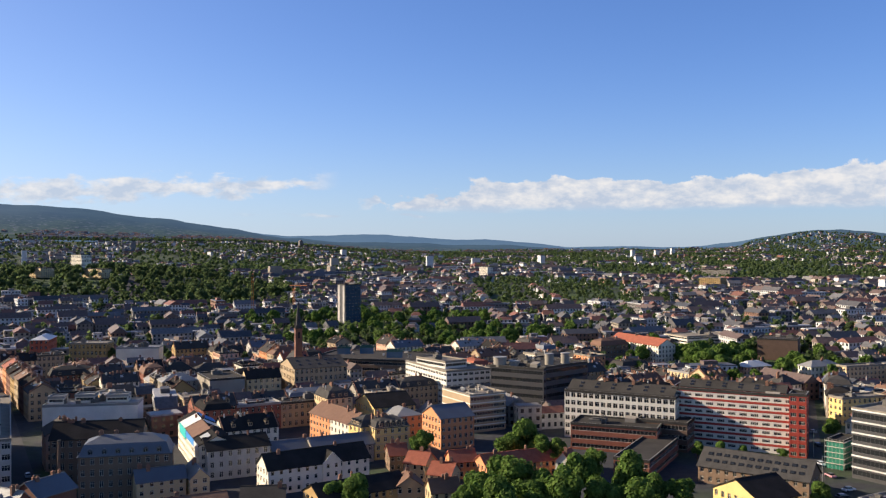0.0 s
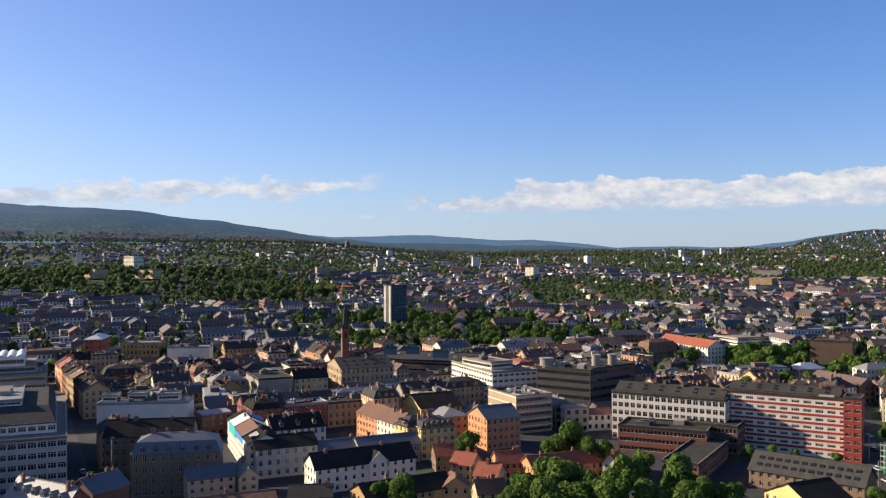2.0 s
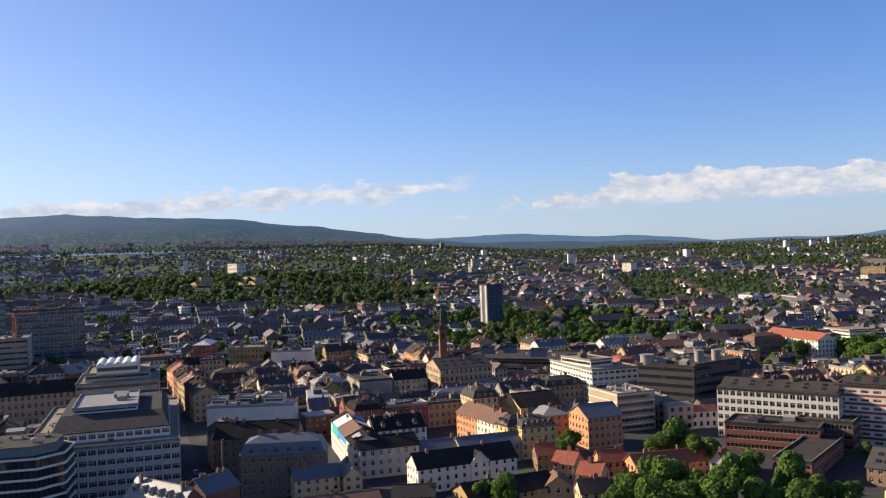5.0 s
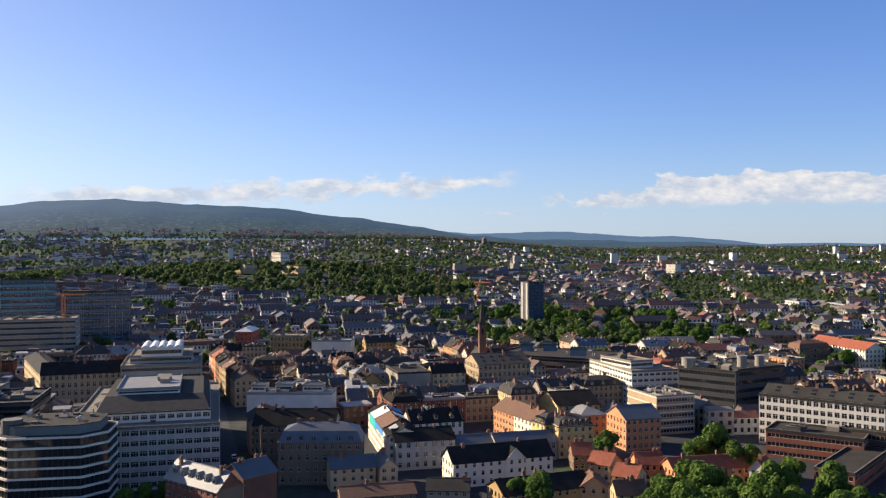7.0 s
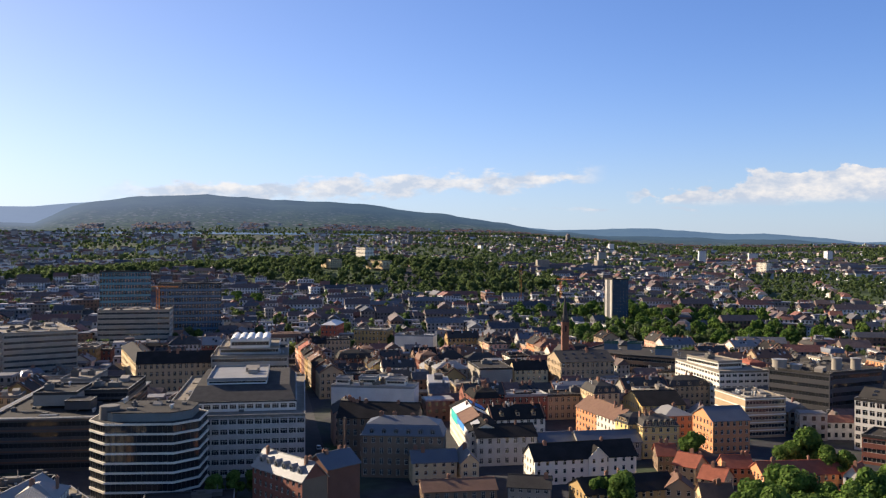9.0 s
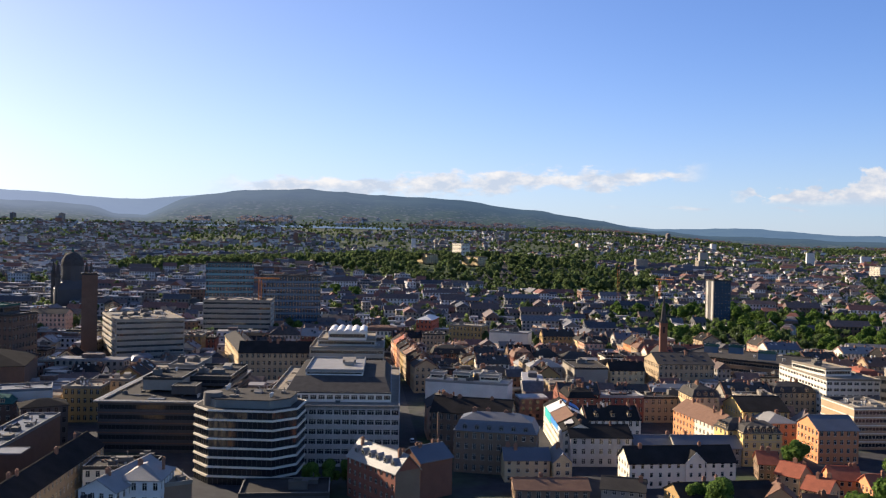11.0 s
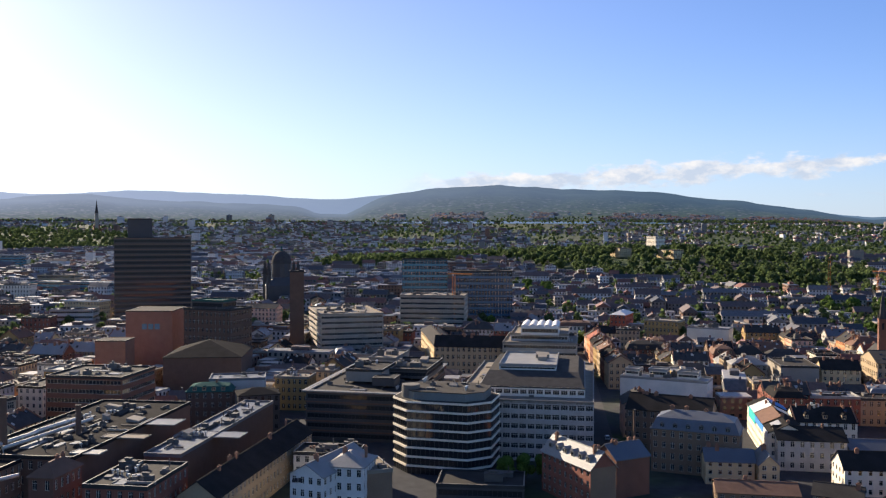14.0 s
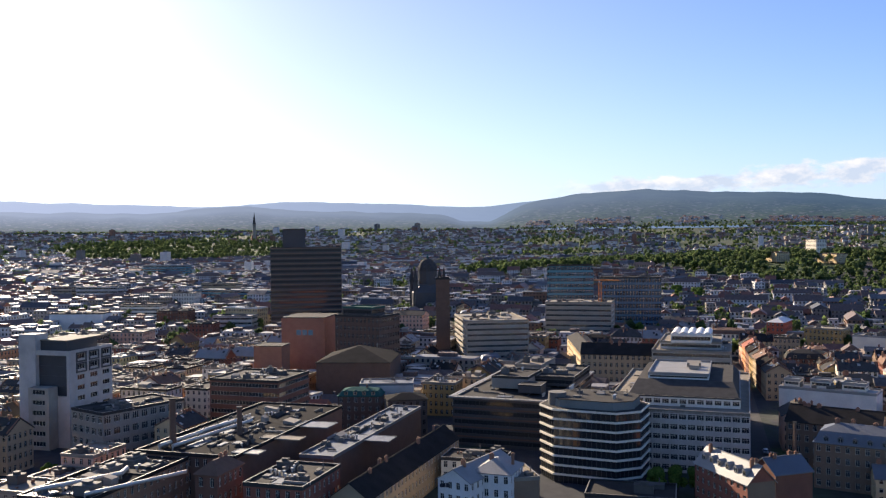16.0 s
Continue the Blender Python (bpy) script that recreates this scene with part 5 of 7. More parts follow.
building("roof_block", -28.5, 517.5, -0.4, 9.3, 7.0, 20.0, 1, "flat", "glassblue", "copper",
         "grey-green ventilation block on a hall roof", style="blank", ground=16.1)
building("hospital", -535, 1166, -40, 36, 18, 55.5, 5, "flat", "cream", "felt",
         "long cream hospital block on a wooded hill", clear=0.3, units=1)
building("hospital", -466, 1180, -36, 44, 16, 53.5, 5, "flat", "cream", "felt",
         "cream hospital wing on a wooded hill", clear=0.3, units=1)
building("hospital", -527, 1276, -35, 26, 16, 72, 5, "flat", "white", "felt",
         "white hospital block on a wooded hill", clear=0.6)
building("apartment_building", -270.0, 592.0, 12.0, 11.4, 26.0, 20.0, 5, "hip", "coral", "white",
         "coral-red corner building with a pale round top", rh=2.5, chimneys=0, clear=0.6)
building("apartment_building", -200.0, 578.0, 8.0, 27.0, 16.0, 15.5, 4, "flat", "white", "metal",
         "white windowless building with a pale flat roof", style="blank", units=5, clear=0.6)
building("apartment_building", -72.0, 487.0, 27.0, 30.0, 26.0, 16.0, 4, "gable", "beige", "slate",
         "beige hall with a dark slate roof", rh=4.5, chimneys=2, clear=0.5, skylights=10)
building("apartment_building", -96.0, 462.0, 27.0, 18.0, 12.0, 13.0, 4, "gable", "cream", "black",
         "cream tenement with a black roof", rh=4.0, chimneys=4, clear=0.5)
building("apartment_building", -233, 581, 4, 24, 16, 18, 4, "flat", "ochre", "gravel",
         "ochre office building with round windows", units=3)
building("apartment_building", -114.3, 449.7, 28.0, 17.4, 28.3, 15.0, 4, "flat", "grey", "felt",
         "grey windowless end wall of a tenement", clear=0.7, style="blank", units=2)
building("apartment_building", -367.1, 207.0, 118.0, 21.2, 11.5, 12.5, 4, "flat", "white", "felt",
         "white corner building with a sunlit cream side", units=3, single=True)
block = building("office_block", -322.2, 147.6, 99.5, 35.0, 20.0, 18.0, 4, "flat", "grey", "felt",
         "pale office wing beside the concrete tower", units=4, single=True, bay=4, ww=2.6)
roof_clutter(block, 32, 17, 18.15 - block.matrix_basis.translation.z, 30, 30)
block = building("warehouse", -256.3, 159.7, 119.0, 78.6, 33.2, 17.0, 4, "flat", "darkbrick", "black",
         "long brown brick warehouse with roof plant", units=10, style="party_y", single=False, clear=0.0)
roof_clutter(block, 72, 28, 17.15 - block.matrix_basis.translation.z, 110, 110)
block = building("warehouse", -235.3, 193.4, 118.0, 81.2, 11.2, 14.0, 4, "flat", "darkbrick", "bluemetal",
         "long dark building with a bluish roof", units=8, style="blank", clear=0.0)
roof_clutter(block, 76, 8.5, 14.15 - block.matrix_basis.translation.z, 40, 40)
building("apartment_building", -201.0, 179.0, 116.0, 75.6, 11.1, 11.0, 3, "gable", "beige", "black",
         "long beige street front under a black roof", rh=4, chimneys=5, single=True, clear=0.0)
block = building("commercial_building", -198.3, 136.8, 118.0, 23.4, 17.1, 16.0, 4, "flat", "brick", "felt",
         "dark red brick building with a felted flat roof", units=5, clear=0.0)
roof_clutter(block, 20, 14, 16.15 - block.matrix_basis.translation.z, 24, 24)
building("commercial_building", -212.8, 122.7, 118.0, 13.0, 6.8, 18.0, 4, "hip", "rust", "browntile",
         "red-brown building with a tiled roof", rh=3, clear=0.0)
block = building("commercial_building", -234.2, 101.7, 119.0, 45.6, 20.2, 16.0, 4, "flat", "brown", "black",
         "low grey building crowded with roof plant", units=16, clear=0.0)
roof_clutter(block, 42, 17, 16.15 - block.matrix_basis.translation.z, 80, 80)
# the modern blocks and halls west of the theatre
for bx, by, turn, bw, bd, top, storeys, shell, cover, look_of, text in (
        (-821.2, 523.5, 22.9, 147.1, 24.0, 25.9, 4, "paleglass", "bluemetal", "bands", "long glazed hall with a blue-grey metal roof"),
        (-848.2, 435.7, 39.3, 58.0, 20.0, 26.5, 4, "white", "gravel", "windows", "white office block with tall window bays"),
        (-925.1, 540.6, 38.2, 41.0, 26.0, 29.9, 4, "beige", "gravel", "bands", "beige office block with a broad pale roof deck"),
        (-730.3, 294.2, 40.7, 45.2, 16.0, 21.2, 4, "bluewhite", "felt", "blank", "bluish-white windowless hall with a felt roof"),
        (-754.0, 360.8, 40.2, 37.2, 18.0, 23.7, 5, "white", "felt", "bands", "white office block with long window bands"),
        (-622.4, 375.3, 40.9, 32.0, 16.0, 19.3, 4, "palecon", "metal", "bands", "pale concrete office block with long window bands"),
        (-668.1, 414.0, 19.6, 34.7, 14.0, 21.2, 4, "cream", "white", "windows", "cream block with a pale roof edge"),
        (-1319.6, 672.3, 40.0, 73.6, 22.0, 41.3, 5, "paleglass", "metal", "bands", "long pale glazed office block"),
        (-589.1, 235.9, 41.6, 32.9, 20.0, 17.8, 4, "darkbrick", "gravel", "bands", "dark office block with a pale roof terrace"),
        (-992.3, 423.8, 38.5, 50.2, 20.0, 29.1, 4, "palecon", "bluemetal", "bands", "pale concrete block with a blue-grey roof"),
        (-1028.8, 398.1, 38.5, 25.1, 20.0, 29.6, 4, "grey", "metal", "bands", "grey office block with a metal roof"),
        (-608.2, 280.3, 41.5, 28.4, 22.0, 15.6, 4, "pink", "gravel", "windows", "pink stuccoed block with a pale roof"),
        (-709.5, 369.0, 40.6, 27.4, 18.0, 19.6, 4, "rust", "slate", "windows", "rust-brown brick block with a dark roof"),
        (-612.6, 341.5, 41.2, 19.7, 16.0, 16.5, 4, "brick", "felt", "windows", "red brick block with a felted roof")):
    building("office_block", bx, by, turn, bw, bd, top, storeys, "flat", shell, cover, text, style=look_of, units=4, clear=0.5)
building("house", -8.1, 306.8, -23.7, 8.0, 9.0, 6.0, 2, "gable", "beige", "tile",
         "small beige plastered house with a red tile roof", rh=3.2, chimneys=2, ridge_along="x", single=True, clear=0.3, bay=2.6)
building("house", 0.3, 291.7, -21.4, 8.0, 9.0, 6.0, 2, "gable", "cream", "tile",
         "small cream plastered house with a red tile roof", rh=3.2, chimneys=2, ridge_along="x", single=True, clear=0.3, bay=2.6)
building("house", 6.4, 309.8, 15.1, 9.2, 9.0, 6.0, 2, "gable", "orange", "tile",
         "small orange plastered house with a red tile roof", rh=3.2, chimneys=2, ridge_along="x", single=True, clear=0.3, bay=2.6)
building("house", 25.4, 308.0, 24.0, 27.5, 10.0, 6.0, 2, "gable", "orange", "tile",
         "small orange plastered house with a red tile roof", rh=3.2, chimneys=2, ridge_along="x", single=True, clear=0.3, bay=2.6)
building("house", -11.1, 277.6, 8.3, 8.9, 9.0, 6.0, 2, "gable", "beige", "browntile",
         "small beige plastered house with a brown tile roof", rh=3.2, chimneys=2, ridge_along="y", single=True, clear=0.3, bay=2.6)
building("house", -0.1, 267.6, 15.9, 8.9, 8.0, 7.0, 2, "gable", "cream", "browntile",
         "small cream plastered house with a brown tile roof", rh=3.2, chimneys=2, ridge_along="x", single=True, clear=0.3, bay=2.6)
building("house", -27, 272, 33, 30, 13, 6, 2, "gable", "ochre", "black",
         "small ochre plastered house with a black roof", rh=3.2, chimneys=2, ridge_along="x", single=True, clear=0.3, bay=2.6)
building("house", 43.0, 304.8, -26.2, 5.5, 8.0, 7.0, 2, "gable", "white", "tile",
         "small white plastered house with a red tile roof", rh=3.2, chimneys=2, ridge_along="y", single=True, clear=0.3, bay=2.6)
building("house", -17.1, 319.5, 14.9, 6.6, 9.0, 6.0, 2, "gable", "brown", "tile",
         "small brown plastered house with a red tile roof", rh=3.2, chimneys=2, ridge_along="x", single=True, clear=0.3, bay=2.6)
for bx, by, bw, bz in ((-164.0, 373.0, 6.4, 17.2), (-153.0, 376.0, 8.0, 17.6), (-140.0, 378.0, 9.0, 17.2)):
    building("roof_block", bx, by, 10.0, bw, 7.0, bz, 1, "flat", "white", "metal", "small white stair block on the terrace", style="bands", ground=14.7, on=stepped)
building("shed", -76.8, 262.0, 26.2, 22.9, 11.0, 4.2, 1, "gable", "brown", "browntile",
         "low brown shed under a tile roof", rh=2.2, chimneys=1, clear=0.0)
building("shed", -55.2, 269.0, 8.0, 13.0, 10.0, 5.0, 2, "gable", "grey", "felt",
         "low grey house under a felt roof", rh=2.5, chimneys=1, clear=0.0)
building("low_hall", -147.0, 222.0, 30.0, 26.0, 16.0, 4.0, 1, "flat", "dark", "felt",
         "low dark hall with a flat roof before the office tower", style="bands", units=2, clear=0.0)
for k, (tint, top) in enumerate((("beige", "slate"), ("rust", "black"), ("beige", "browntile"), ("ochre", "slate"), ("rust", "black"), ("orange", "tile"), ("pink", "slate"))):
    sx, sy = -191.5 - 9.35 * k, 416.0 + 14.55 * k
    building("street_house", sx, sy, 32.7, 12.0, 17.2, 13.6 + (k % 3) * 0.7, 4, "gable", tint, top,
             "sunlit %s street front under a steep roof" % tint, rh=3.6, ridge_along="y", chimneys=3, clear=0.35, group="houses along the open streets", fittings=True)


def octagon_office(x, y, rot, w, d, c, z, floors):
    """An office tower with cut corners and pale storey bands."""
    g = ground_z(x, y)
    thing = tagged(new("octagonal_office"), "eight-sided office tower with white storey bands and dark glass", "building")
    thing.matrix_basis = pose(x, y, g, 0, 0, rot)

    def ring(e, zz):
        a, b, k = w / 2 + e, d / 2 + e, c
        return [(-a + k, -b, zz), (a - k, -b, zz), (a, -b + k, zz), (a, b - k, zz), (a - k, b, zz), (-a + k, b, zz), (-a, b - k, zz), (-a, -b + k, zz)]

    h = z - g
    fh = h / floors
    for k in range(floors):
        body, band = Shape(), Shape()
        body.solid(ring(-0.35, k * fh), ring(-0.35, (k + 1) * fh - 0.62), 0)
        part("window_band", body, GLASS, thing)
        band.solid(ring(0.1, (k + 1) * fh - 0.62), ring(0.1, (k + 1) * fh), 0)
        part("storey_band", band, WALLS["white"], thing, "pale storey band")
    mull = Shape()
    r = ring(-0.30, 0)
    for j in range(8):
        p, q = r[j], r[(j + 1) % 8]
        n = max(2, round(math.dist(p, q) / 1.6))
        for i in range(n):
            t = i / n
            mull.pole(p[0] + (q[0] - p[0]) * t, p[1] + (q[1] - p[1]) * t, 0.1, h - 1.0, 0.07, 0.07, 4)
    part("mullions", mull, WALLS["dark"], thing, kind="stuff")
    top = Shape()
    top.solid([(p[0] * 0.84, p[1] * 0.8, h) for p in ring(0, 0)], [(p[0] * 0.83, p[1] * 0.78, h + 2.6) for p in ring(0, 0)])
    part("roof_storey", top, ZINC, thing, "grey-green metal roof storey")
    deck = Shape()
    deck.solid([(p[0] * 0.84, p[1] * 0.8, h + 2.6) for p in ring(0, 0)], [(p[0] * 0.84, p[1] * 0.8, h + 2.85) for p in ring(0, 0)])
    part("roof", deck, ROOFS["felt"], thing)
    terrace = Shape()
    terrace.solid(ring(-0.25, h + 0.01), ring(-0.25, h + 0.05))
    part("terrace", terrace, ROOFS["felt"], thing)
    drum = Shape()
    drum.pole(-w * 0.33, -d * 0.2, h + 0.1, h + 4.2, 3.2, 3.0, 20)
    part("roof_drum", drum, UNIT, thing)
    rng = random.Random(3)
    for k in range(9):
        roof_unit(rng, thing, rng.uniform(-0.3, 0.3) * w, rng.uniform(-0.25, 0.3) * d, h + 2.8, rng.uniform(0.8, 3), rng.uniform(0.8, 2), rng.uniform(0.5, 1.2))
    note(x, y, rot, w, d, g + 0.15 * h)


octagon_office(-173.8, 241.0, 21, 34.0, 26.5, 6.5, 24.0, 8)


def church(x, y, foot, shaft, tip, w, rot, wall):
    """A brick church tower with corner pinnacles under a slender spire, and its nave."""
    thing = tagged(new("church"), "brick church tower with a slender dark spire", "church")
    thing.matrix_basis = pose(x, y, foot, 0, 0, rot)
    t = Shape()
    t.rings([rect(w, w, -2), rect(w, w, shaft - foot), rect(w + 0.5, w + 0.5, shaft - foot), rect(w + 0.5, w + 0.5, shaft - foot + 0.6)])
    part("tower", t, WALLS[wall], thing)
    s = Shape()
    s.pole(0, 0, shaft - foot + 0.6, tip - foot, w * 0.5, 0.05, 8)
    part("spire", s, ROOFS["slate"], thing, "dark slate spire")
    for a in (-1, 1):
        for b in (-1, 1):
            q = Shape()
            q.pole(a * w * 0.45, b * w * 0.45, shaft - foot + 0.6, shaft - foot + 4.5, w * 0.12, 0.03, 6)
            part("pinnacle", q, ROOFS["slate"], thing)
    for a in (0, 1, 2, 3):
        q = Shape()
        q.box(-0.55, -w / 2 - 0.06, shaft - foot - 5, 0.55, -w / 2 + 0.05, shaft - foot - 1.5)
        ob = part("louvre_window", q, ROOFS["black"], thing)
        ob.matrix_basis = pose(0, 0, 0, 0, 0, 90 * a)
    n = Shape()
    n.box(-w * 0.9, w * 0.5, -2, w * 0.9, w * 4.5, (shaft - foot) * 0.45)
    part("nave", n, WALLS["brick"], thing)
    r = gable_roof(w * 1.8, w * 4, (shaft - foot) * 0.45, w * 0.9, "y")
    ob = part("nave_roof", r, ROOFS["slate"], thing)
    ob.location = (0, w * 2.5, 0)
    note(x, y, rot, w, w, foot + 0.55 * (shaft - foot))


church(-84.8, 513.0, ground_z(-84.8, 513.0), 33.0, 50.6, 4.0, 20, "rust")
church(-2196.5, 1391.2, ground_z(-2196.5, 1391.2), 125.5, 163.2, 9.0, 60, "grey")


def domed_church(x, y, dome_z, rot):
    g = ground_z(x, y)
    thing = tagged(new("domed_church"), "dark brick church with a broad dome and small turrets", "church")
    thing.matrix_basis = pose(x, y, g, 0, 0, rot)
    h = dome_z - g
    b = Shape()
    b.rings([rect(30, 24, -2), rect(30, 24, h * 0.34), rect(20, 18, h * 0.48)])
    part("body", b, WALLS["dark"], thing)
    d = Shape()
    d.pole(0, 0, h * 0.4, h * 0.70, 9.5, 9.5, 16)
    part("drum", d, WALLS["dark"], thing)
    for k in range(5):
        t0, t1 = k / 5 * 1.5, (k + 1) / 5 * 1.5
        q = Shape()
        q.pole(0, 0, h * 0.70 + math.sin(t0) * h * 0.22, h * 0.70 + math.sin(t1) * h * 0.22, 9.8 * math.cos(t0), 9.8 * math.cos(t1), 16)
        part("dome_course", q, ROOFS["slate"], thing)
    q = Shape()
    q.pole(0, 0, h * 0.9, h, 1.6, 0.2, 8)
    part("lantern", q, ROOFS["copper"], thing)
    for a, b2 in ((-14, -8), (14, -8), (-14, 8), (14, 8)):
        q = Shape()
        q.pole(a, b2, 0, h * 0.52, 2.4, 2.2, 8)
        part("turret", q, WALLS["dark"], thing)
        q = Shape()
        q.pole(a, b2, h * 0.52, h * 0.78, 2.6, 0.1, 8)
        part("turret_cap", q, ROOFS["slate"], thing)
    note(x, y, rot, 34, 28, g + 0.4 * h)


domed_church(-616.9, 584.7, 65.3, 60)


def roof_drum(x, y, z0, z1, r):
    sh = Shape()
    sh.pole(0, 0, 0, z1 - z0, r, r, 20)
    thing = tagged(new("roof_drum"), "grey round plant tower on an office roof", "plant tower", "roof drums")
    thing.matrix_basis = pose(x, y, z0)
    part("shell", sh, WALLS["grey"], thing)
    cap = Shape()
    cap.pole(0, 0, z1 - z0, z1 - z0 + 0.4, r + 0.25, r + 0.25, 20)
    part("cap", cap, ROOFS["metal"], thing)


for rx, ry, top, rr in ((52.3, 431.8, 28.1, 2.2), (60.7, 435.8, 27.9, 2.2), (28.0, 431.1, 26.6, 3.2), (35.0, 430.6, 24.7, 2.6)):
    roof_drum(rx, ry, 22.3, top, rr)


def tower_crane(x, y, top, jib, rot):
    g = ground_z(x, y)
    thing = tagged(new("tower_crane"), "slim orange tower crane over the roofs", "crane")
    thing.matrix_basis = pose(x, y, g, 0, 0, rot)
    m = Shape()
    h = top - g
    for k in range(int(h / 2.5)):
        for a, b in ((-1, -1), (1, -1), (1, 1), (-1, 1)):
            m.box(a * 0.9 - 0.14, b * 0.9 - 0.14, k * 2.5, a * 0.9 + 0.14, b * 0.9 + 0.14, k * 2.5 + 2.5)
        m.box(-0.9, -1.0, k * 2.5, 0.9, -0.8, k * 2.5 + 0.25)
        m.box(-1.0, -0.9, k * 2.5 + 1.2, -0.8, 0.9, k * 2.5 + 1.45)
    part("mast", m, CRANE, thing, kind="stuff")
    j = Shape()
    j.box(-jib * 0.3, -0.5, h, jib, 0.5, h + 0.9)
    part("jib", j, CRANE, thing)
    c = Shape()
    c.box(-jib * 0.3, -0.9, h - 1.8, -jib * 0.3 + 3, 0.9, h)
    part("counterweight", c, UNIT, thing)
    note(x, y, rot, 6, 6, g + 0.3 * h)


tower_crane(-191.2, 879.4, 54.6, 12, 100)
tower_crane(-159.5, 936.5, 40.8, 16, -20)
tower_crane(-370.5, 521.8, 48.1, 14, 20)

def repair_works(x, y, rot, w, d, z, rh):
    """Boards, tarpaulins and new sheets on the building under repair."""
    def sheet(name, label, mat, corners, t=0.12):
        sh = Shape()
        sh.solid(corners, [(p[0], p[1], p[2] + t) for p in corners])
        thing = tagged(new(name), label, "sheeting")
        thing.matrix_basis = pose(x, y, z, 0, 0, rot)
        part("sheet", sh, mat, thing)

    def wall(name, label, mat, y0, y1, z0, z1):
        sh = Shape()
        sh.box(-w / 2 - 0.5, y0, z0, -w / 2 - 0.3, y1, z1)
        thing = tagged(new(name), label, "boarding")
        thing.matrix_basis = pose(x, y, z, 0, 0, rot)
        part("board", sh, mat, thing)

    def slope(name, label, mat, x0, x1, y0, y1):
        k = rh / (w / 2)
        zs = [rh - k * abs(q) + 0.3 for q in (x0 * w, x1 * w)]
        sheet(name, label, mat, [(x0 * w, y0 * d, zs[0]), (x1 * w, y0 * d, zs[1]), (x1 * w, y1 * d, zs[1]), (x0 * w, y1 * d, zs[0])])

    wall("boarding", "turquoise boarding along the eaves of the repaired building", TURQ, d * 0.05, d * 0.36, -3.4, 0.2)
    wall("boarding", "bright blue tarpaulin below the eaves of the repaired building", ROOFS["blue"], -d * 0.32, d * 0.04, -2.2, 0.1)
    wall("boarding", "white sheeting below the eaves of the repaired building", ROOFS["white"], -d * 0.5, -d * 0.33, -2.0, 0.1)
    slope("roof_sheet", "white sheeting on the roof under repair", ROOFS["white"], -0.52, -0.02, 0.12, 0.36)
    slope("roof_sheet", "red-brown boards on the roof under repair", ROOFS["browntile"], -0.52, -0.02, -0.26, 0.10)
    slope("roof_sheet", "pale battens on the roof under repair", ROOFS["white"], 0.04, 0.40, -0.02, 0.12)
    slope("roof_sheet", "blue tarpaulin over the roof under repair", ROOFS["blue"], 0.05, 0.52, 0.22, 0.42)
    slope("roof_light", "slanting strip of skylights in a black roof", STEEL, -0.36, -0.14, -0.44, -0.32)



repair_works(-90.2, 331.6, 24.5, 12.5, 52.0, 11.5, 3.0)

def scaffold(x, y, rot, w, d, z):
    """Poles and plank platforms round a netted building."""
    thing = tagged(new("scaffold"), "steel scaffold with plank platforms over green netting", "scaffold")
    thing.matrix_basis = pose(x, y, 0, 0, 0, rot)
    a, b = w / 2 + 0.5, d / 2 + 0.5
    for k in range(1, int(z / 2) + 1):
        sh = Shape()
        for e0, e1, f0, f1 in ((-a - 0.3, a + 0.3, -b - 0.3, -b + 0.3), (-a - 0.3, -a + 0.3, -b + 0.31, b)):
            sh.box(e0, f0, 2.0 * k, e1, f1, 2.0 * k + 0.12)
        part("platform", sh, FRAME, thing)
    for q in range(6):
        for px, py in ((-a + 2 * a * q / 5, -b - 0.3), (-a - 0.3, -b + 2 * b * q / 5)):
            p = Shape()
            p.pole(px, py, 0, z + 1.0, 0.06, 0.06, 6)
            part("pole", p, STEEL, thing)


scaffold(146.8, 322.5, 45.0, 13.1, 5.8, 10.0)

def duct(pts, r, label):
    """A round metal duct along a line, on feet."""
    thing = tagged(new("duct"), label, "duct", "roof ducts")
    thing.location = pts[0]
    for a, b in zip(pts, pts[1:]):
        va, vb = Vector(a) - Vector(pts[0]), Vector(b) - Vector(pts[0])
        m = (vb - va).to_track_quat("Z", "Y").to_matrix().to_4x4()
        sh = Shape()
        sh.pole(0, 0, 0, (vb - va).length, r, r, 10)
        ob = part("pipe", sh, STEEL, thing)
        ob.matrix_basis = Matrix.Translation(va) @ m
        ft = Shape()
        ft.box(va.x - 0.15, va.y - 0.15, va.z - r - 0.9, va.x + 0.15, va.y + 0.15, va.z - r + 0.05)
        part("foot", ft, STEEL, thing)


def stack(x, y, z0, z1, r, label):
    sh = Shape()
    sh.pole(0, 0, 0, z1 - z0, r, r * 0.85, 12)
    thing = tagged(new("chimney_stack"), label, "chimney")
    thing.matrix_basis = pose(x, y, z0)
    part("shaft", sh, WALLS["darkbrick"], thing)
    cap = Shape()
    cap.pole(0, 0, z1 - z0, z1 - z0 + 0.3, r * 1.1, r * 1.1, 12)
    part("cap", cap, ROOFS["slate"], thing)


def roof_patch(x, y, z, w, d, rot, mat, label):
    """A raised field of other roofing with its kerb."""
    thing = tagged(new("roof_patch"), label, "roof panel")
    thing.matrix_basis = pose(x, y, z, 0, 0, rot)
    sh = Shape()
    sh.rings([rect(w, d, 0), rect(w, d, 0.35), rect(w - 0.5, d - 0.5, 0.35), rect(w - 0.5, d - 0.5, 0.22)])
    part("panel", sh, mat, thing)


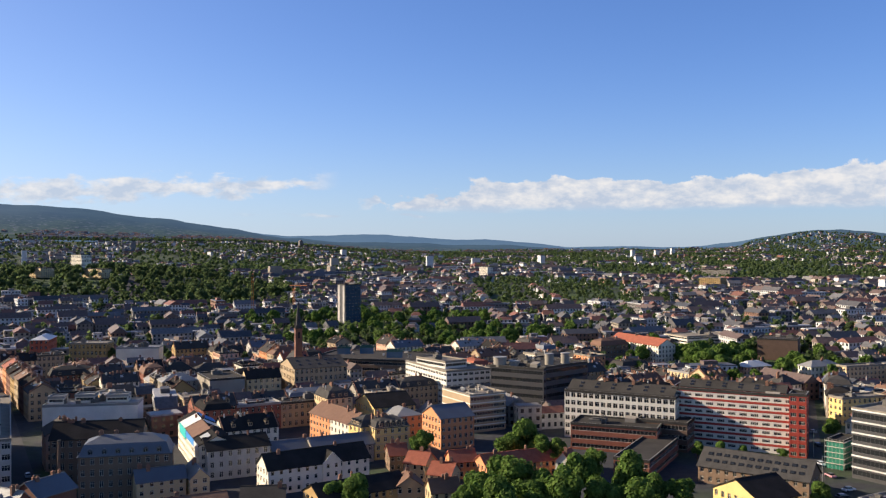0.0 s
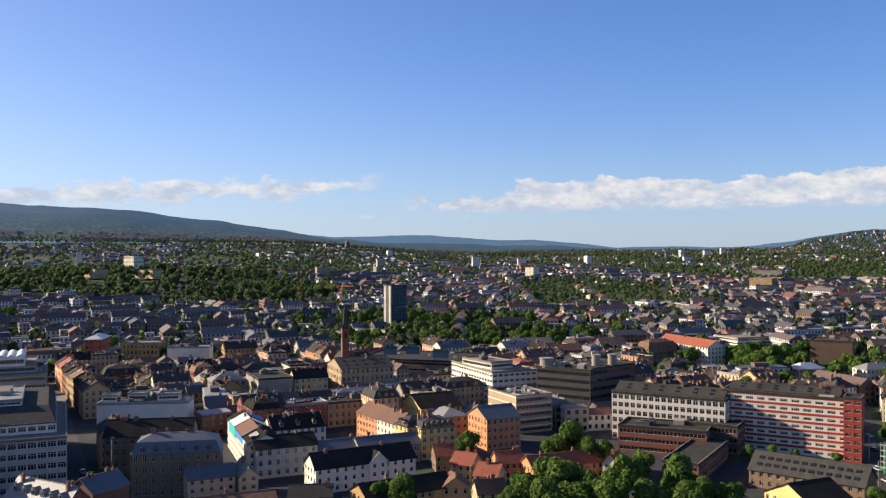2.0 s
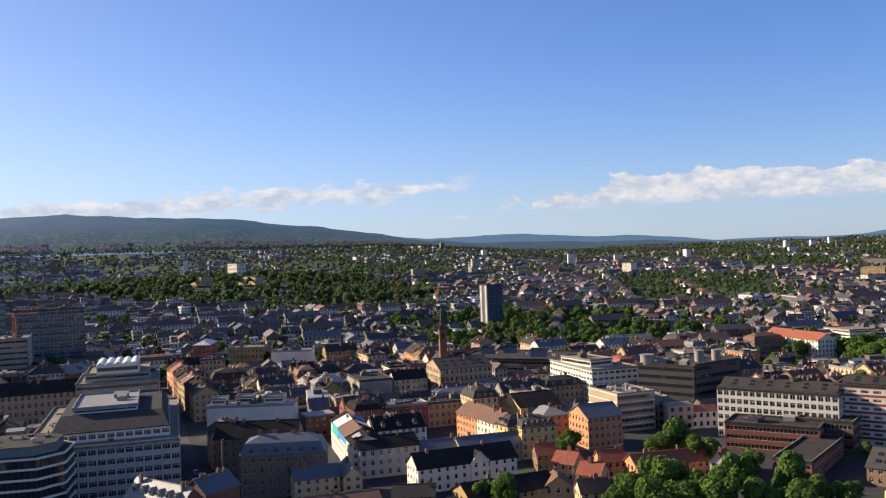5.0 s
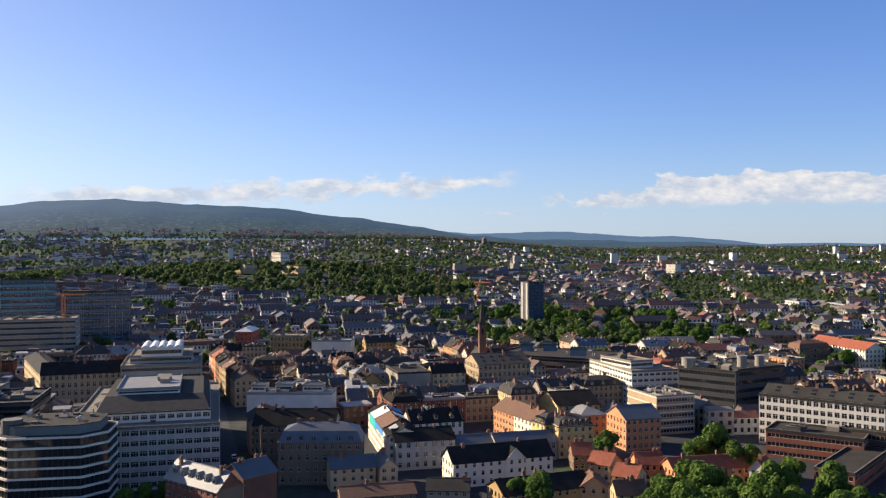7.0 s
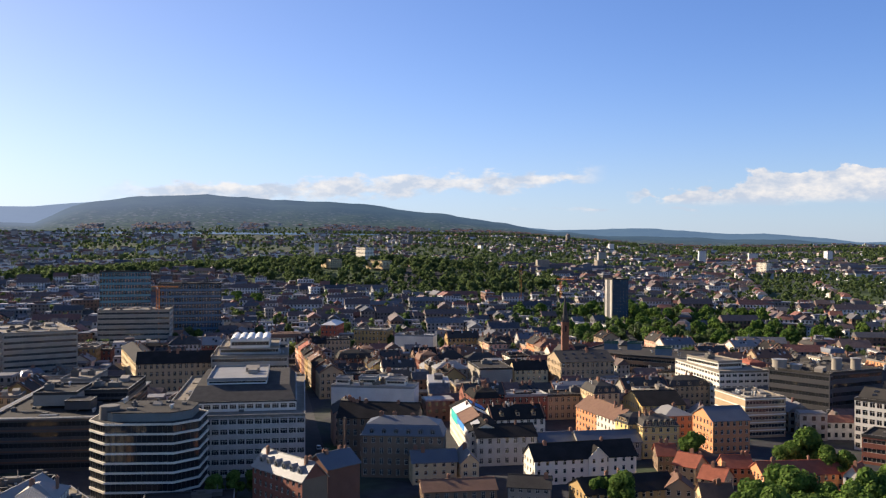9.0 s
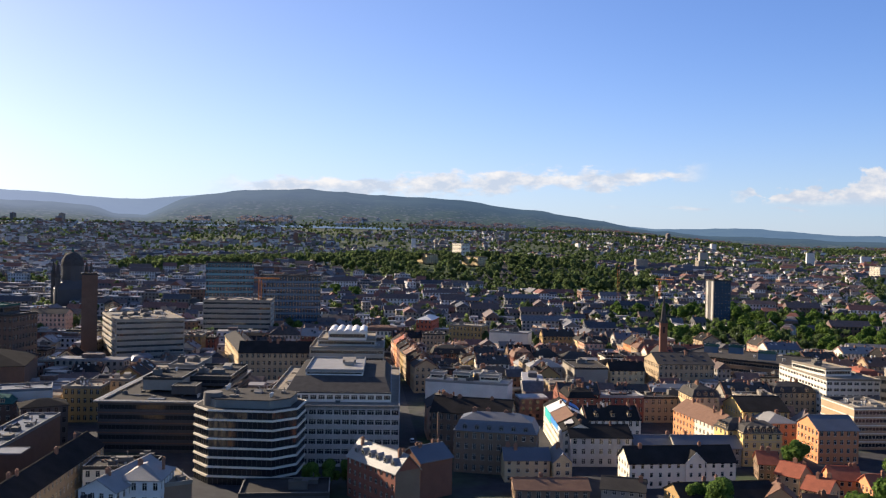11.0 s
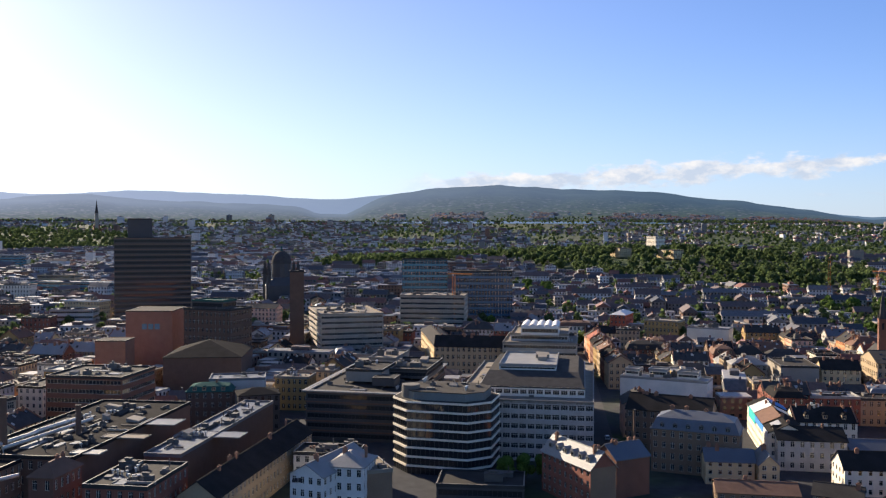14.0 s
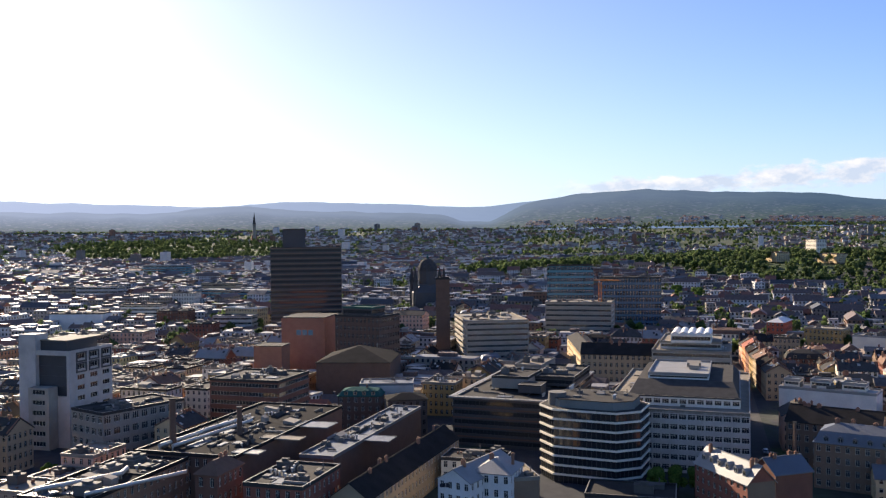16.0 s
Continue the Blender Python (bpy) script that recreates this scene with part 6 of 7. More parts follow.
duct([(-248.2, 123.0, 18.5), (-254.4, 138.5, 18.5), (-257.6, 143.5, 18.5), (-263.5, 160.0, 18.5)], 0.7, "long silver ventilation duct on a flat roof")
duct([(-244.8, 125.5, 18.5), (-250.6, 140.5, 18.5), (-259.8, 162.5, 18.5)], 0.55, "second silver ventilation duct on a flat roof")
duct([(-230.0, 80.2, 17.6), (-229.3, 102.6, 17.6), (-233.8, 106.3, 17.6)], 0.6, "silver duct bent over a flat roof")
duct([(-217.0, 87.7, 17.6), (-217.9, 115.6, 17.6)], 0.5, "straight silver duct over a flat roof")
stack(-250.3, 128.5, 15.0, 31.5, 1.1, "round dark brick chimney stack")
stack(-248.7, 150.9, 15.0, 25.9, 0.9, "short round dark chimney stack")
stack(-117.5, 268.0, 11.0, 21.3, 0.5, "slim dark flue on a brick building")
roof_patch(-241.7, 176.3, 17.2, 12, 9, 29, ROOFS["bluemetal"], "bluish sheet roofing on a warehouse")
roof_patch(-233.8, 157.4, 17.2, 14, 5, 29, ROOFS["gravel"], "pale gravel field on a warehouse roof")
roof_patch(-225.5, 182.8, 14.2, 22, 8, 29, ROOFS["bluemetal"], "long bluish roof field on a dark building")
roof_patch(-225.7, 139.9, 17.2, 9, 5, 29, ROOFS["metal"], "pale metal field on a warehouse roof")
roof_patch(-231.5, 89.2, 16.2, 14, 5, 29, ROOFS["gravel"], "pale gravel field on a low roof")
roof_patch(-232.8, 108.3, 16.2, 10, 5, 29, ROOFS["felt"], "grey felt field on a low roof")


def sign(x, y, z, rot):
    """A lettered board whose words cannot be read."""
    thing = tagged(new("wall_sign"), "dark unreadable sign lettering on a white wall", "sign")
    thing.matrix_basis = pose(x, y, z, 0, 0, rot)
    rng = random.Random(2)
    t = 0.0
    for k in range(9):
        w = rng.uniform(0.5, 0.9)
        sh = Shape()
        sh.box(t, -0.12, 0, t + w, 0, rng.choice((0.9, 1.2)))
        part("letter_bar", sh, SIGN, thing)
        t += w + 0.15


def car(x, y, z, rot, long=4.4):
    thing = tagged(new("car"), "small parked car on the street", "car", "cars on the streets")
    thing.matrix_basis = pose(x, y, z, 0, 0, rot)
    b = Shape()
    b.rings([rect(long, 1.7, 0.3), rect(long, 1.8, 0.65), rect(long - 0.15, 1.75, 0.9)])
    part("body", b, CARS, thing)
    c = Shape()
    c.rings([rect(long * 0.62, 1.65, 0.9, -0.15), rect(long * 0.42, 1.4, 1.45, -0.2)])
    cabin = part("cabin", c, GLASS, thing)
    r = Shape()
    r.rings([rect(long * 0.44, 1.42, 1.45, -0.2), rect(long * 0.4, 1.3, 1.52, -0.2)])
    part("roof", r, CARS, cabin)
    for a in (-0.31, 0.31):
        for e in (-0.82, 0.82):
            w = Shape()
            w.pole(0, 0, -0.1, 0.1, 0.32, 0.32, 10)
            ob = part("wheel", w, RUBBER, thing)
            ob.matrix_basis = pose(a * long, e, 0.32, 90, 0, 0)


def street_lamp(x, y, tall=10.0):
    g = ground_z(x, y)
    thing = tagged(new("street_lamp"), "tall grey street lamp with a curved arm", "street lamp", "street lamps")
    thing.matrix_basis = pose(x, y, g)
    p = Shape()
    p.pole(0, 0, 0, tall, 0.14, 0.08, 8)
    part("pole", p, STEEL, thing)
    a = Shape()
    a.box(-0.06, -0.06, tall - 0.1, 1.6, 0.06, tall + 0.05)
    arm = part("arm", a, STEEL, thing)
    hd = Shape()
    hd.rings([rect(0.8, 0.35, tall - 0.15, 1.8), rect(0.9, 0.4, tall + 0.1, 1.8)])
    part("lamp_head", hd, UNIT, arm)


sign(-172.0, 166.7, 11.7, 38)
for cx, cy, cr in ((133.6, 288.6, 20), (135.5, 306.4, 100), (139.3, 323.3, 100), (151.4, 354.0, 98), (160.1, 379.6, 98), (127.6, 280.3, 15),
                   (-350.2, 356.9, 128), (-394.0, 398.0, 128), (-480.7, 480.9, 128), (-128.0, 271.3, 119), (-145.7, 307.2, 119), (-121.3, 263.4, 119)):
    car(cx, cy, ground_z(cx, cy) + 0.14, cr)
for lx, ly in ((45.1, 402.5), (142.2, 336.2), (127.9, 295.5), (-127.2, 271.7)):
    street_lamp(lx, ly)
# ---- the streets of tenements between them ----
def tenements():
    rng = random.Random(11)
    walls = ["cream", "beige", "white", "brown", "palecon", "ochre", "pink", "brick", "beige", "grey", "white", "beige", "cream", "rust"]
    bright = ["cream", "white", "pink", "yellow", "beige", "cream", "orange", "white", "ochre", "brick"]
    roofs = ["slate", "black", "felt", "browntile", "metal", "slate", "bluemetal", "black", "browntile", "tile", "felt"]
    words = {"cream": "cream", "beige": "beige", "grey": "grey", "white": "white", "brown": "brown", "ochre": "ochre", "pink": "pink", "brick": "red brick",
             "bluewhite": "bluish-white", "yellow": "yellow", "orange": "orange", "palecon": "pale concrete", "darkbrick": "dark brick", "rust": "rust-brown brick"}
    rwords = {"slate": "dark slate", "black": "black", "felt": "grey felt", "bluemetal": "blue-grey metal", "browntile": "brown tile", "metal": "pale metal", "tile": "red tile"}
    count = 0
    rows = []
    turn = radians(29)
    ux, uy = math.cos(turn), math.sin(turn)
    for bv in range(-6, 16):
        for bu in range(-16, 14):
            bx, by = bu * 84.0, bv * 66.0
            for row in (0, 1, 3):
                u = 4.0 if row != 1 else 20.0
                while u < (68 if row != 1 else 50):
                    w = rng.uniform(13, 24)
                    d = rng.uniform(11.5, 13.5)
                    lu, lv = bx + u + w / 2, by + (7, 30, 0, 53)[row]
                    u += w + (0 if rng.random() < 0.7 else 3)
                    rows.append((lu * ux - lv * uy, lu * uy + lv * ux, w, d, rng.random(), rng.random(), rng.random(), row))
            for lu in (bx + 10, bx + 64):
                for lv in (by + 22, by + 39):
                    rows.append((lu * ux - lv * uy, lu * uy + lv * ux, 12.0, 16.0, rng.random(), rng.random(), rng.random(), 4))
    rows.sort(key=lambda q: math.hypot(q[0], q[1]))
    for x, y, w, d, r1, r2, r3, row in rows:
        r = math.hypot(x, y)
        a = math.degrees(math.atan2(-x, y))
        if y < 60 or r < 215 or r > 760 or a < -31 or a > 76 or in_park(x, y) or (r < 318 and -18 < a < 1) or in_street(x, y, 0.5 * d + 5):
            continue
        h = (9.0 + 6 * r1) * (0.8 if r < 300 else 1.0) * (0.7 if row == 1 else 1.0)
        if row == 1 and r3 < 0.5:
            continue
        g = ground_z(x, y)
        kind = "flat" if r2 > (0.72 if a < 38 else 0.34) else ("hip" if r2 > 0.6 else ("mansard" if r2 > 0.42 else "gable"))
        rh = 3.2 + 1.6 * r3
        if not free(x, y, w, d, g + h + (0 if kind == "flat" else rh), 1.0):
            continue
        wall, rf = (walls if row != 4 else bright)[int(r3 * 997) % (len(walls) if row != 4 else len(bright))], roofs[int(r1 * 991) % (len(roofs) if a < 12 else 5)]
        if kind == "flat":
            rf = ("felt", "gravel", "gravel" if a > 38 else "black", "metal")[int(r1 * 97) % 4]
        floors = max(3, round(h / 3.4))
        building("tenement", x, y, 29, w, d, g + h, floors, kind, wall, rf, "%s tenement with a %s roof" % (words[wall], rwords.get(rf, "flat gravel")), rh=rh, ridge_along="y" if row == 4 else "x",
                 dormers=(3 if r3 > 0.5 and kind in ("gable", "mansard") and r < 520 else 0), chimneys=4 if r < 420 else 2, units=3 if kind == "flat" else 0,
                 group="tenements of the inner city", hero=False, seed=3, bay=2.7, fittings=True)
        take(x, y, 0.36 * (w + d) / 1.6)
        count += 1
        if count >= 300:
            break


PARKS = ((-5, 690, 118, 62, 12), (-70, 815, 120, 55, 0), (165, 600, 42, 60, 0), (205, 560, 60, 75, 0), (-500, 1180, 330, 190, -22), (-880, 1100, 130, 160, 0), (-2075, 1103, 330, 300, 0))


STREETS = ((-111, 241, -271, 529), (-319, 332, -575, 569), (128, 303, 198, 478))
AVENUES = ((48, 912, 24, 1662), (10, 1014, -25, 1437), (131, 941, 125, 1298), (206, 715, 217, 849), (-32, 722, -29, 913))


def in_street(x, y, half):
    """Whether a place lies on one of the open streets (from one end to the other)."""
    for x0, y0, x1, y1 in STREETS:
        ln = math.dist((x0, y0), (x1, y1))
        ux, uy = (x1 - x0) / ln, (y1 - y0) / ln
        t, q = (x - x0) * ux + (y - y0) * uy, abs(-(x - x0) * uy + (y - y0) * ux)
        if 0 < t < ln and q < half:
            return True
    return False


def in_park(x, y):
    for cx, cy, rx, ry, rot in PARKS:
        c, s = math.cos(radians(rot)), math.sin(radians(rot))
        px, py = (x - cx) * c + (y - cy) * s, -(x - cx) * s + (y - cy) * c
        if (px / rx) ** 2 + (py / ry) ** 2 < 1:
            return True
    return False


def far_city():
    """Houses too far off to pick apart, to the foot of the hills."""
    rng = random.Random(5)
    walls, roofs, flats, panes = Shape(), Shape(), Shape(), Shape()
    n = 0
    for k in range(31000):
        r = (390 + 1000 * rng.random() if k < 9500 else 1000 + 2330 * rng.random() ** 0.95)
        a = rng.uniform(-33, 78)
        x, y = -math.sin(radians(a)) * r, math.cos(radians(a)) * r
        if in_park(x, y) or in_street(x, y, 9):
            continue
        if noise.noise(Vector((x * 0.0035, y * 0.0035, 4.0))) > (0.42 if r < 1000 else 0.26 - (r - 700) / 9000 - 0.12 * smooth(8, -12, a) + 0.3 * smooth(32, 44, a)):
            continue
        big = rng.random() < 0.13 + 0.28 * smooth(35, 48, a)
        w, d = (rng.uniform(20, 45), rng.uniform(11, 15)) if big else (rng.uniform(9, 17), rng.uniform(8, 12))
        h = rng.uniform(11, 17) if big else rng.uniform(6, 13)
        w, d, h = w * 0.84, d * 0.84, h * 0.84
        if r > 1300:
            q = 1 - 0.25 * smooth(1300, 2600, r)
            w, d, h = w * q, d * q, h * q
        if rng.random() < 0.003 and r > 1300:
            w, d, h = rng.uniform(11, 20), 12, rng.uniform(18, 32)
        z = ground_z(x, y) if r < 3300 else max(ground_z(x, y), hill_z(r, a, False)) - 1
        if not free(x, y, w * 0.8, d * 0.8, z + h + 2, 0.0):
            continue
        if r < 1500:
            take(x, y, 0.36 * (w + d) / 1.8)
        t = radians((29 if a > 4 else 14) + rng.choice((0, 0, 90)) + rng.gauss(0, 5))
        c, s = math.cos(t), math.sin(t)

        def at(px, py, pz):
            return (x + c * px - s * py, y + s * px + c * py, z + pz)

        i = len(walls.v)
        q = ((-w / 2, -d / 2), (w / 2, -d / 2), (w / 2, d / 2), (-w / 2, d / 2))
        walls.v += [at(*p, -3) for p in q] + [at(*p, h) for p in q]
        walls.f += [(i + j, i + (j + 1) % 4, i + 4 + (j + 1) % 4, i + 4 + j) for j in range(4)] + [(i + 4, i + 5, i + 6, i + 7)]
        walls.m += [0] * 5
        if rng.random() < 0.35 + 0.35 * smooth(28, 44, a) or h > 24:
            flats.solid([at(*p, h + 0.02) for p in q], [at(p[0] * 0.97, p[1] * 0.97, h + 0.7) for p in q])
            if big or h > 24:
                roofs.solid([at(p[0] * 0.3, p[1] * 0.4, h + 0.7) for p in q], [at(p[0] * 0.3, p[1] * 0.4, h + 2.8) for p in q])
        else:
            rh, e = d * rng.uniform(0.28, 0.42), 0.5
            i = len(roofs.v)
            roofs.v += [at(-w / 2 - e, -d / 2 - e, h - 0.2), at(w / 2 + e, -d / 2 - e, h - 0.2), at(w / 2 + e, d / 2 + e, h - 0.2), at(-w / 2 - e, d / 2 + e, h - 0.2),
                        at(-w / 2 - e, 0, h + rh), at(w / 2 + e, 0, h + rh)]
            roofs.f += [(i, i + 1, i + 5, i + 4), (i + 2, i + 3, i + 4, i + 5), (i + 1, i + 2, i + 5), (i + 3, i, i + 4), (i + 3, i + 2, i + 1, i)]
            roofs.m += [0] * 5
            if r < 1600:
                px, py = rng.uniform(-0.3, 0.3) * w, 0.6
                roofs.solid([at(px + ox, py + oy, h + rh - 1) for ox, oy in ((-0.5, -0.4), (0.5, -0.4), (0.5, 0.4), (-0.5, 0.4))],
                            [at(px + ox, py + oy, h + rh + 1.3) for ox, oy in ((-0.5, -0.4), (0.5, -0.4), (0.5, 0.4), (-0.5, 0.4))])
        if r < 1350:
            fl, o = max(2, round(h / 3.3)), 0.05
            for (p, u, ln) in (((-w / 2, -d / 2 - o), (1, 0), w), ((-w / 2 - o, d / 2), (0, -1), d), ((w / 2 + o, -d / 2), (0, 1), d), ((w / 2, d / 2 + o), (-1, 0), w)):
                nb = max(1, round(ln / 3.2))
                for fk in range(fl):
                    for b in range(nb):
                        m0, z0 = (b + 0.29) / nb * ln, (fk + 0.3) * h / fl
                        m1, z1 = (b + 0.71) / nb * ln, (fk + 0.82) * h / fl
                        panes.quad(at(p[0] + u[0] * m0, p[1] + u[1] * m0, z0), at(p[0] + u[0] * m1, p[1] + u[1] * m1, z0),
                                   at(p[0] + u[0] * m1, p[1] + u[1] * m1, z1), at(p[0] + u[0] * m0, p[1] + u[1] * m0, z1))
        n += 1
    # suburbs on the lower slopes
    for k in range(3400):
        a = rng.uniform(-33, 40)
        r = 3340 + (640 * smooth(8, -14, a) if a < 2 else 160) * rng.random() ** 1.5
        if noise.noise(Vector((a * 0.6, r * 0.004, 8.0))) < -0.05:
            continue
        x, y = -math.sin(radians(a)) * r, math.cos(radians(a)) * r
        z = slope_z(r, a, x, y)
        w, d, h = rng.uniform(8, 20), rng.uniform(7, 10), rng.uniform(5, 10)
        c, s = math.cos(rng.uniform(0, 3)), 0.4
        q = [(x - w / 2, y - d / 2), (x + w / 2, y - d / 2 + s), (x + w / 2, y + d / 2), (x - w / 2, y + d / 2)]
        walls.solid([(*p, z - 6) for p in q], [(*p, z + h) for p in q])
        roofs.solid([(*p, z + h + 0.02) for p in q], [(x + (p[0] - x) * 0.6, y + (p[1] - y) * 0.2, z + h + 2.5) for p in q])
    for row in AVENUES:
        far_avenue(walls, roofs, *row, rng)
    ob = tagged(new("distant_city"), "dense low houses and blocks reaching to the hills", "city", kind="stuff")
    part("distant_walls", walls, FAR_WALL, ob, kind="stuff")
    part("distant_roofs", roofs, FAR_ROOF, ob, kind="stuff")
    part("distant_flat_roofs", flats, FAR_FLAT, ob, kind="stuff")
    part("distant_windows", panes, GLASS, ob, kind="stuff")
    print("far houses", n)


def street_rows():
    """Sunlit rows along the open streets, and the roadways themselves."""
    rng = random.Random(4)
    for k, (x0, y0, x1, y1) in enumerate(STREETS):
        ln = math.dist((x0, y0), (x1, y1))
        ux, uy = (x1 - x0) / ln, (y1 - y0) / ln
        rot = math.degrees(math.atan2(uy, ux)) - 90
        sh = Shape()
        n = max(2, int(ln / 25))
        for j in range(n):
            a0, a1 = ln * j / n, ln * (j + 1) / n
            q = []
            for t, e in ((a0, -4), (a0, 4), (a1, 4), (a1, -4)):
                x, y = x0 + ux * t + uy * e, y0 + uy * t - ux * e
                q.append((x, y, ground_z(x, y) + 0.12))
            sh.quad(*q)
        ob = new("road", sh.mesh("road", [ASPHALT]))
        tagged(ob, "grey asphalt street between the houses", "road", kind="structure")
        t = 8.0
        while t < ln - 10:
            w = rng.uniform(13, 20)
            x, y = x0 + ux * (t + w / 2) + uy * 14, y0 + uy * (t + w / 2) - ux * 14
            g = ground_z(x, y)
            if free(x, y, 12, 12, g + 14, 0.0):
                wall = rng.choice(("cream", "orange", "pink", "white", "yellow", "beige"))
                building("street_house", x, y, rot, 12, w, g + rng.uniform(10, 14), 4, rng.choice(("gable", "mansard")), wall, rng.choice(("slate", "black", "bluemetal")),
                         "sunlit %s house front along a street" % {"cream": "cream", "orange": "orange", "pink": "pink", "white": "white", "yellow": "yellow", "beige": "beige"}[wall],
                         ridge_along="y", rh=3.5, chimneys=3, hero=False, group="houses along the open streets")
                take(x, y, 0.36 * (12 + w) / 1.6)
            t += w


def far_avenue(walls, roofs, x0, y0, x1, y1, rng):
    """A row of pale house fronts along a distant avenue."""
    ln = math.dist((x0, y0), (x1, y1))
    ux, uy = (x1 - x0) / ln, (y1 - y0) / ln
    t = 0.0
    while t < ln:
        w, h = rng.uniform(12, 18), rng.uniform(7.5, 11)
        if rng.random() < 0.25:
            t += w
            continue
        x, y = x0 + ux * t, y0 + uy * t
        z = ground_z(x, y)
        q = [(x + uy * e + ux * f, y - ux * e + uy * f) for e, f in ((0, 0), (11, 0), (11, w), (0, w))]
        walls.solid([(*p, z - 2) for p in q], [(*p, z + h) for p in q])
        c = [(sum(p[0] for p in q) / 4, sum(p[1] for p in q) / 4)] * 4
        roofs.solid([(*p, z + h + 0.02) for p in q], [((p[0] * 0.45 + o[0] * 0.55), (p[1] * 0.45 + o[1] * 0.55), z + h + 3) for p, o in zip(q, c)])
        t += w


note(-262.0, 262.0, 25.0, 12.0, 76.0, 300.0)
note(-98.5, 320.0, 24.5, 9.0, 90.0, 300.0)
tenements()
street_rows()
far_city()

# ---- trees ----
def crown_shape(seed, leaves, size, radius=4.2, tall=8.0, core=True, lobe_count=9):
    """A crown of many small leaf clumps on uneven lobes, with gaps."""
    rng = random.Random(seed)
    sh = Shape()
    lobes = []
    for k in range(lobe_count):
        a, q = rng.uniform(0, 6.28), rng.uniform(0.15, 0.75) * radius
        lobes.append((Vector((math.cos(a) * q, math.sin(a) * q, tall * rng.uniform(0.35, 0.95))), rng.uniform(0.36, 0.6) * radius * (1 if lobe_count > 5 else 1.35)))
    lobes.append((Vector((0, 0, tall * (0.98 if lobe_count else 0.62))), radius * (0.45 if lobe_count else 0.9)))
    if core:
        ring = 6
        for c, r in lobes:
            i = len(sh.v)
            for lat in range(1, 4):
                for lon in range(ring):
                    th, ph = math.pi * lat / 4, 2 * math.pi * lon / ring
                    q = 0.72 * r * rng.uniform(0.85, 1.15)
                    sh.v.append((c.x + q * math.sin(th) * math.cos(ph), c.y + q * math.sin(th) * math.sin(ph), c.z + q * math.cos(th)))
            for lat in range(2):
                for lon in range(ring):
                    j, k = i + lat * ring + lon, i + lat * ring + (lon + 1) % ring
                    sh.f.append((j, j + ring, k + ring, k))
                    sh.m.append(0)
            sh.f += [tuple(i + k for k in range(ring)), tuple(i + 2 * ring + ring - 1 - k for k in range(ring))]
            sh.m += [0, 0]
    for k in range(leaves):
        c, r = lobes[k % len(lobes)]
        nrm = Vector((rng.gauss(0, 1), rng.gauss(0, 1), rng.gauss(0.25, 1))).normalized()
        p = c + nrm * r * rng.uniform(0.72, 1.08)
        n2 = (nrm + Vector((rng.gauss(0, 0.36), rng.gauss(0, 0.36), rng.gauss(0.25, 0.36)))).normalized()
        t = n2.orthogonal().normalized()
        t.rotate(Matrix.Rotation(rng.uniform(0, 6.28), 3, n2))
        b = n2.cross(t)
        s = size * rng.uniform(0.6, 1.4)
        sh.quad(tuple(p + t * s), tuple(p + b * s * 0.8), tuple(p - t * s), tuple(p - b * s * 0.8 + n2 * s * 0.3))
    return sh


def trunk_shape(seed, tall):
    rng = random.Random(seed)
    sh = Shape()
    sh.pole(0, 0, -0.5, tall * 0.5, 0.32, 0.22, 8)
    for k in range(5):
        a = k * 1.26 + rng.uniform(-0.3, 0.3)
        z = tall * rng.uniform(0.3, 0.5)
        ex, ey, ez = math.cos(a) * 2.2, math.sin(a) * 2.2, tall * rng.uniform(0.6, 0.85)
        sh.solid([(0.14, 0, z), (0, 0.14, z), (-0.14, 0, z), (0, -0.14, z)], [(ex + 0.05, ey, ez), (ex, ey + 0.05, ez), (ex - 0.05, ey, ez), (ex, ey - 0.05, ez)])
    return sh


def tree_kind(seed, leaves, size, leaf, label):
    thing = tagged(new("tree"), label, "tree", "city trees")
    part("trunk", trunk_shape(seed, 7.0), BARK, thing)
    c = part("crown", crown_shape(seed, leaves, size, core=leaves > 500), leaf, thing)
    c.location = (0, 0, 3.0)
    return thing


KINDS = [tree_kind(21 + k, 4200, 0.36, LEAF, "broad green leafy tree between the houses") for k in range(3)]
GOLD = tree_kind(31, 2600, 0.30, LEAF_GOLD, "broad tree with yellow-brown young leaves")
SPARSE = tree_kind(35, 420, 0.28, LEAF_GOLD, "half-bare tree with thin orange-brown leaves")
MID = [tree_kind(41 + k, 1000, 0.62, LEAF, "green leafy park tree in the city") for k in range(3)]
TREES = ((-145, 234, 0.7), (-141, 238, 0.65), (-138, 243, 0.55), (11, 255, 1.0), (20, 262, 1.1), (29, 256, 1), (39, 259, 1.15), (45, 247, 1), (56, 263, 1.2), (61, 253, 0.9), (69, 254, 0.8), (15, 240, 1.1), (25, 248, 1), (34, 246, 1.1), (44, 247, 1), (54, 244, 1.1), (6, 253, 0.8), (30, 320, 1.3), (24, 319, 0.9), (35, 315, 1), (40, 312, 0.8), (-33, 265, 0.75), (-25, 261, 0.95), (51, 296, 0.9), (-8, 326, 0.8), (159, 359, 0.8), (97, 334, 0.5), (105, 330, 0.5), (113, 329, 0.45), (126, 325, 0.45), (115, 269, 0.6), (160, 532, 1.2), (151, 484, 1.1), (161, 483, 1), (137, 461, 1), (171, 482, 0.9), (201, 518, 0.9), (109, 534, 1), (116, 519, 0.9), (96, 495, 1), (224, 530, 0.8), (-221, 301, 0.9), (-208, 294, 0.9), (-261, 351, 0.8), (-479, 811, 1.2), (-450, 801, 1.1), (-221, 460, 0.6), (-152, 414, 0.6))
KINDS_PLACED = set()


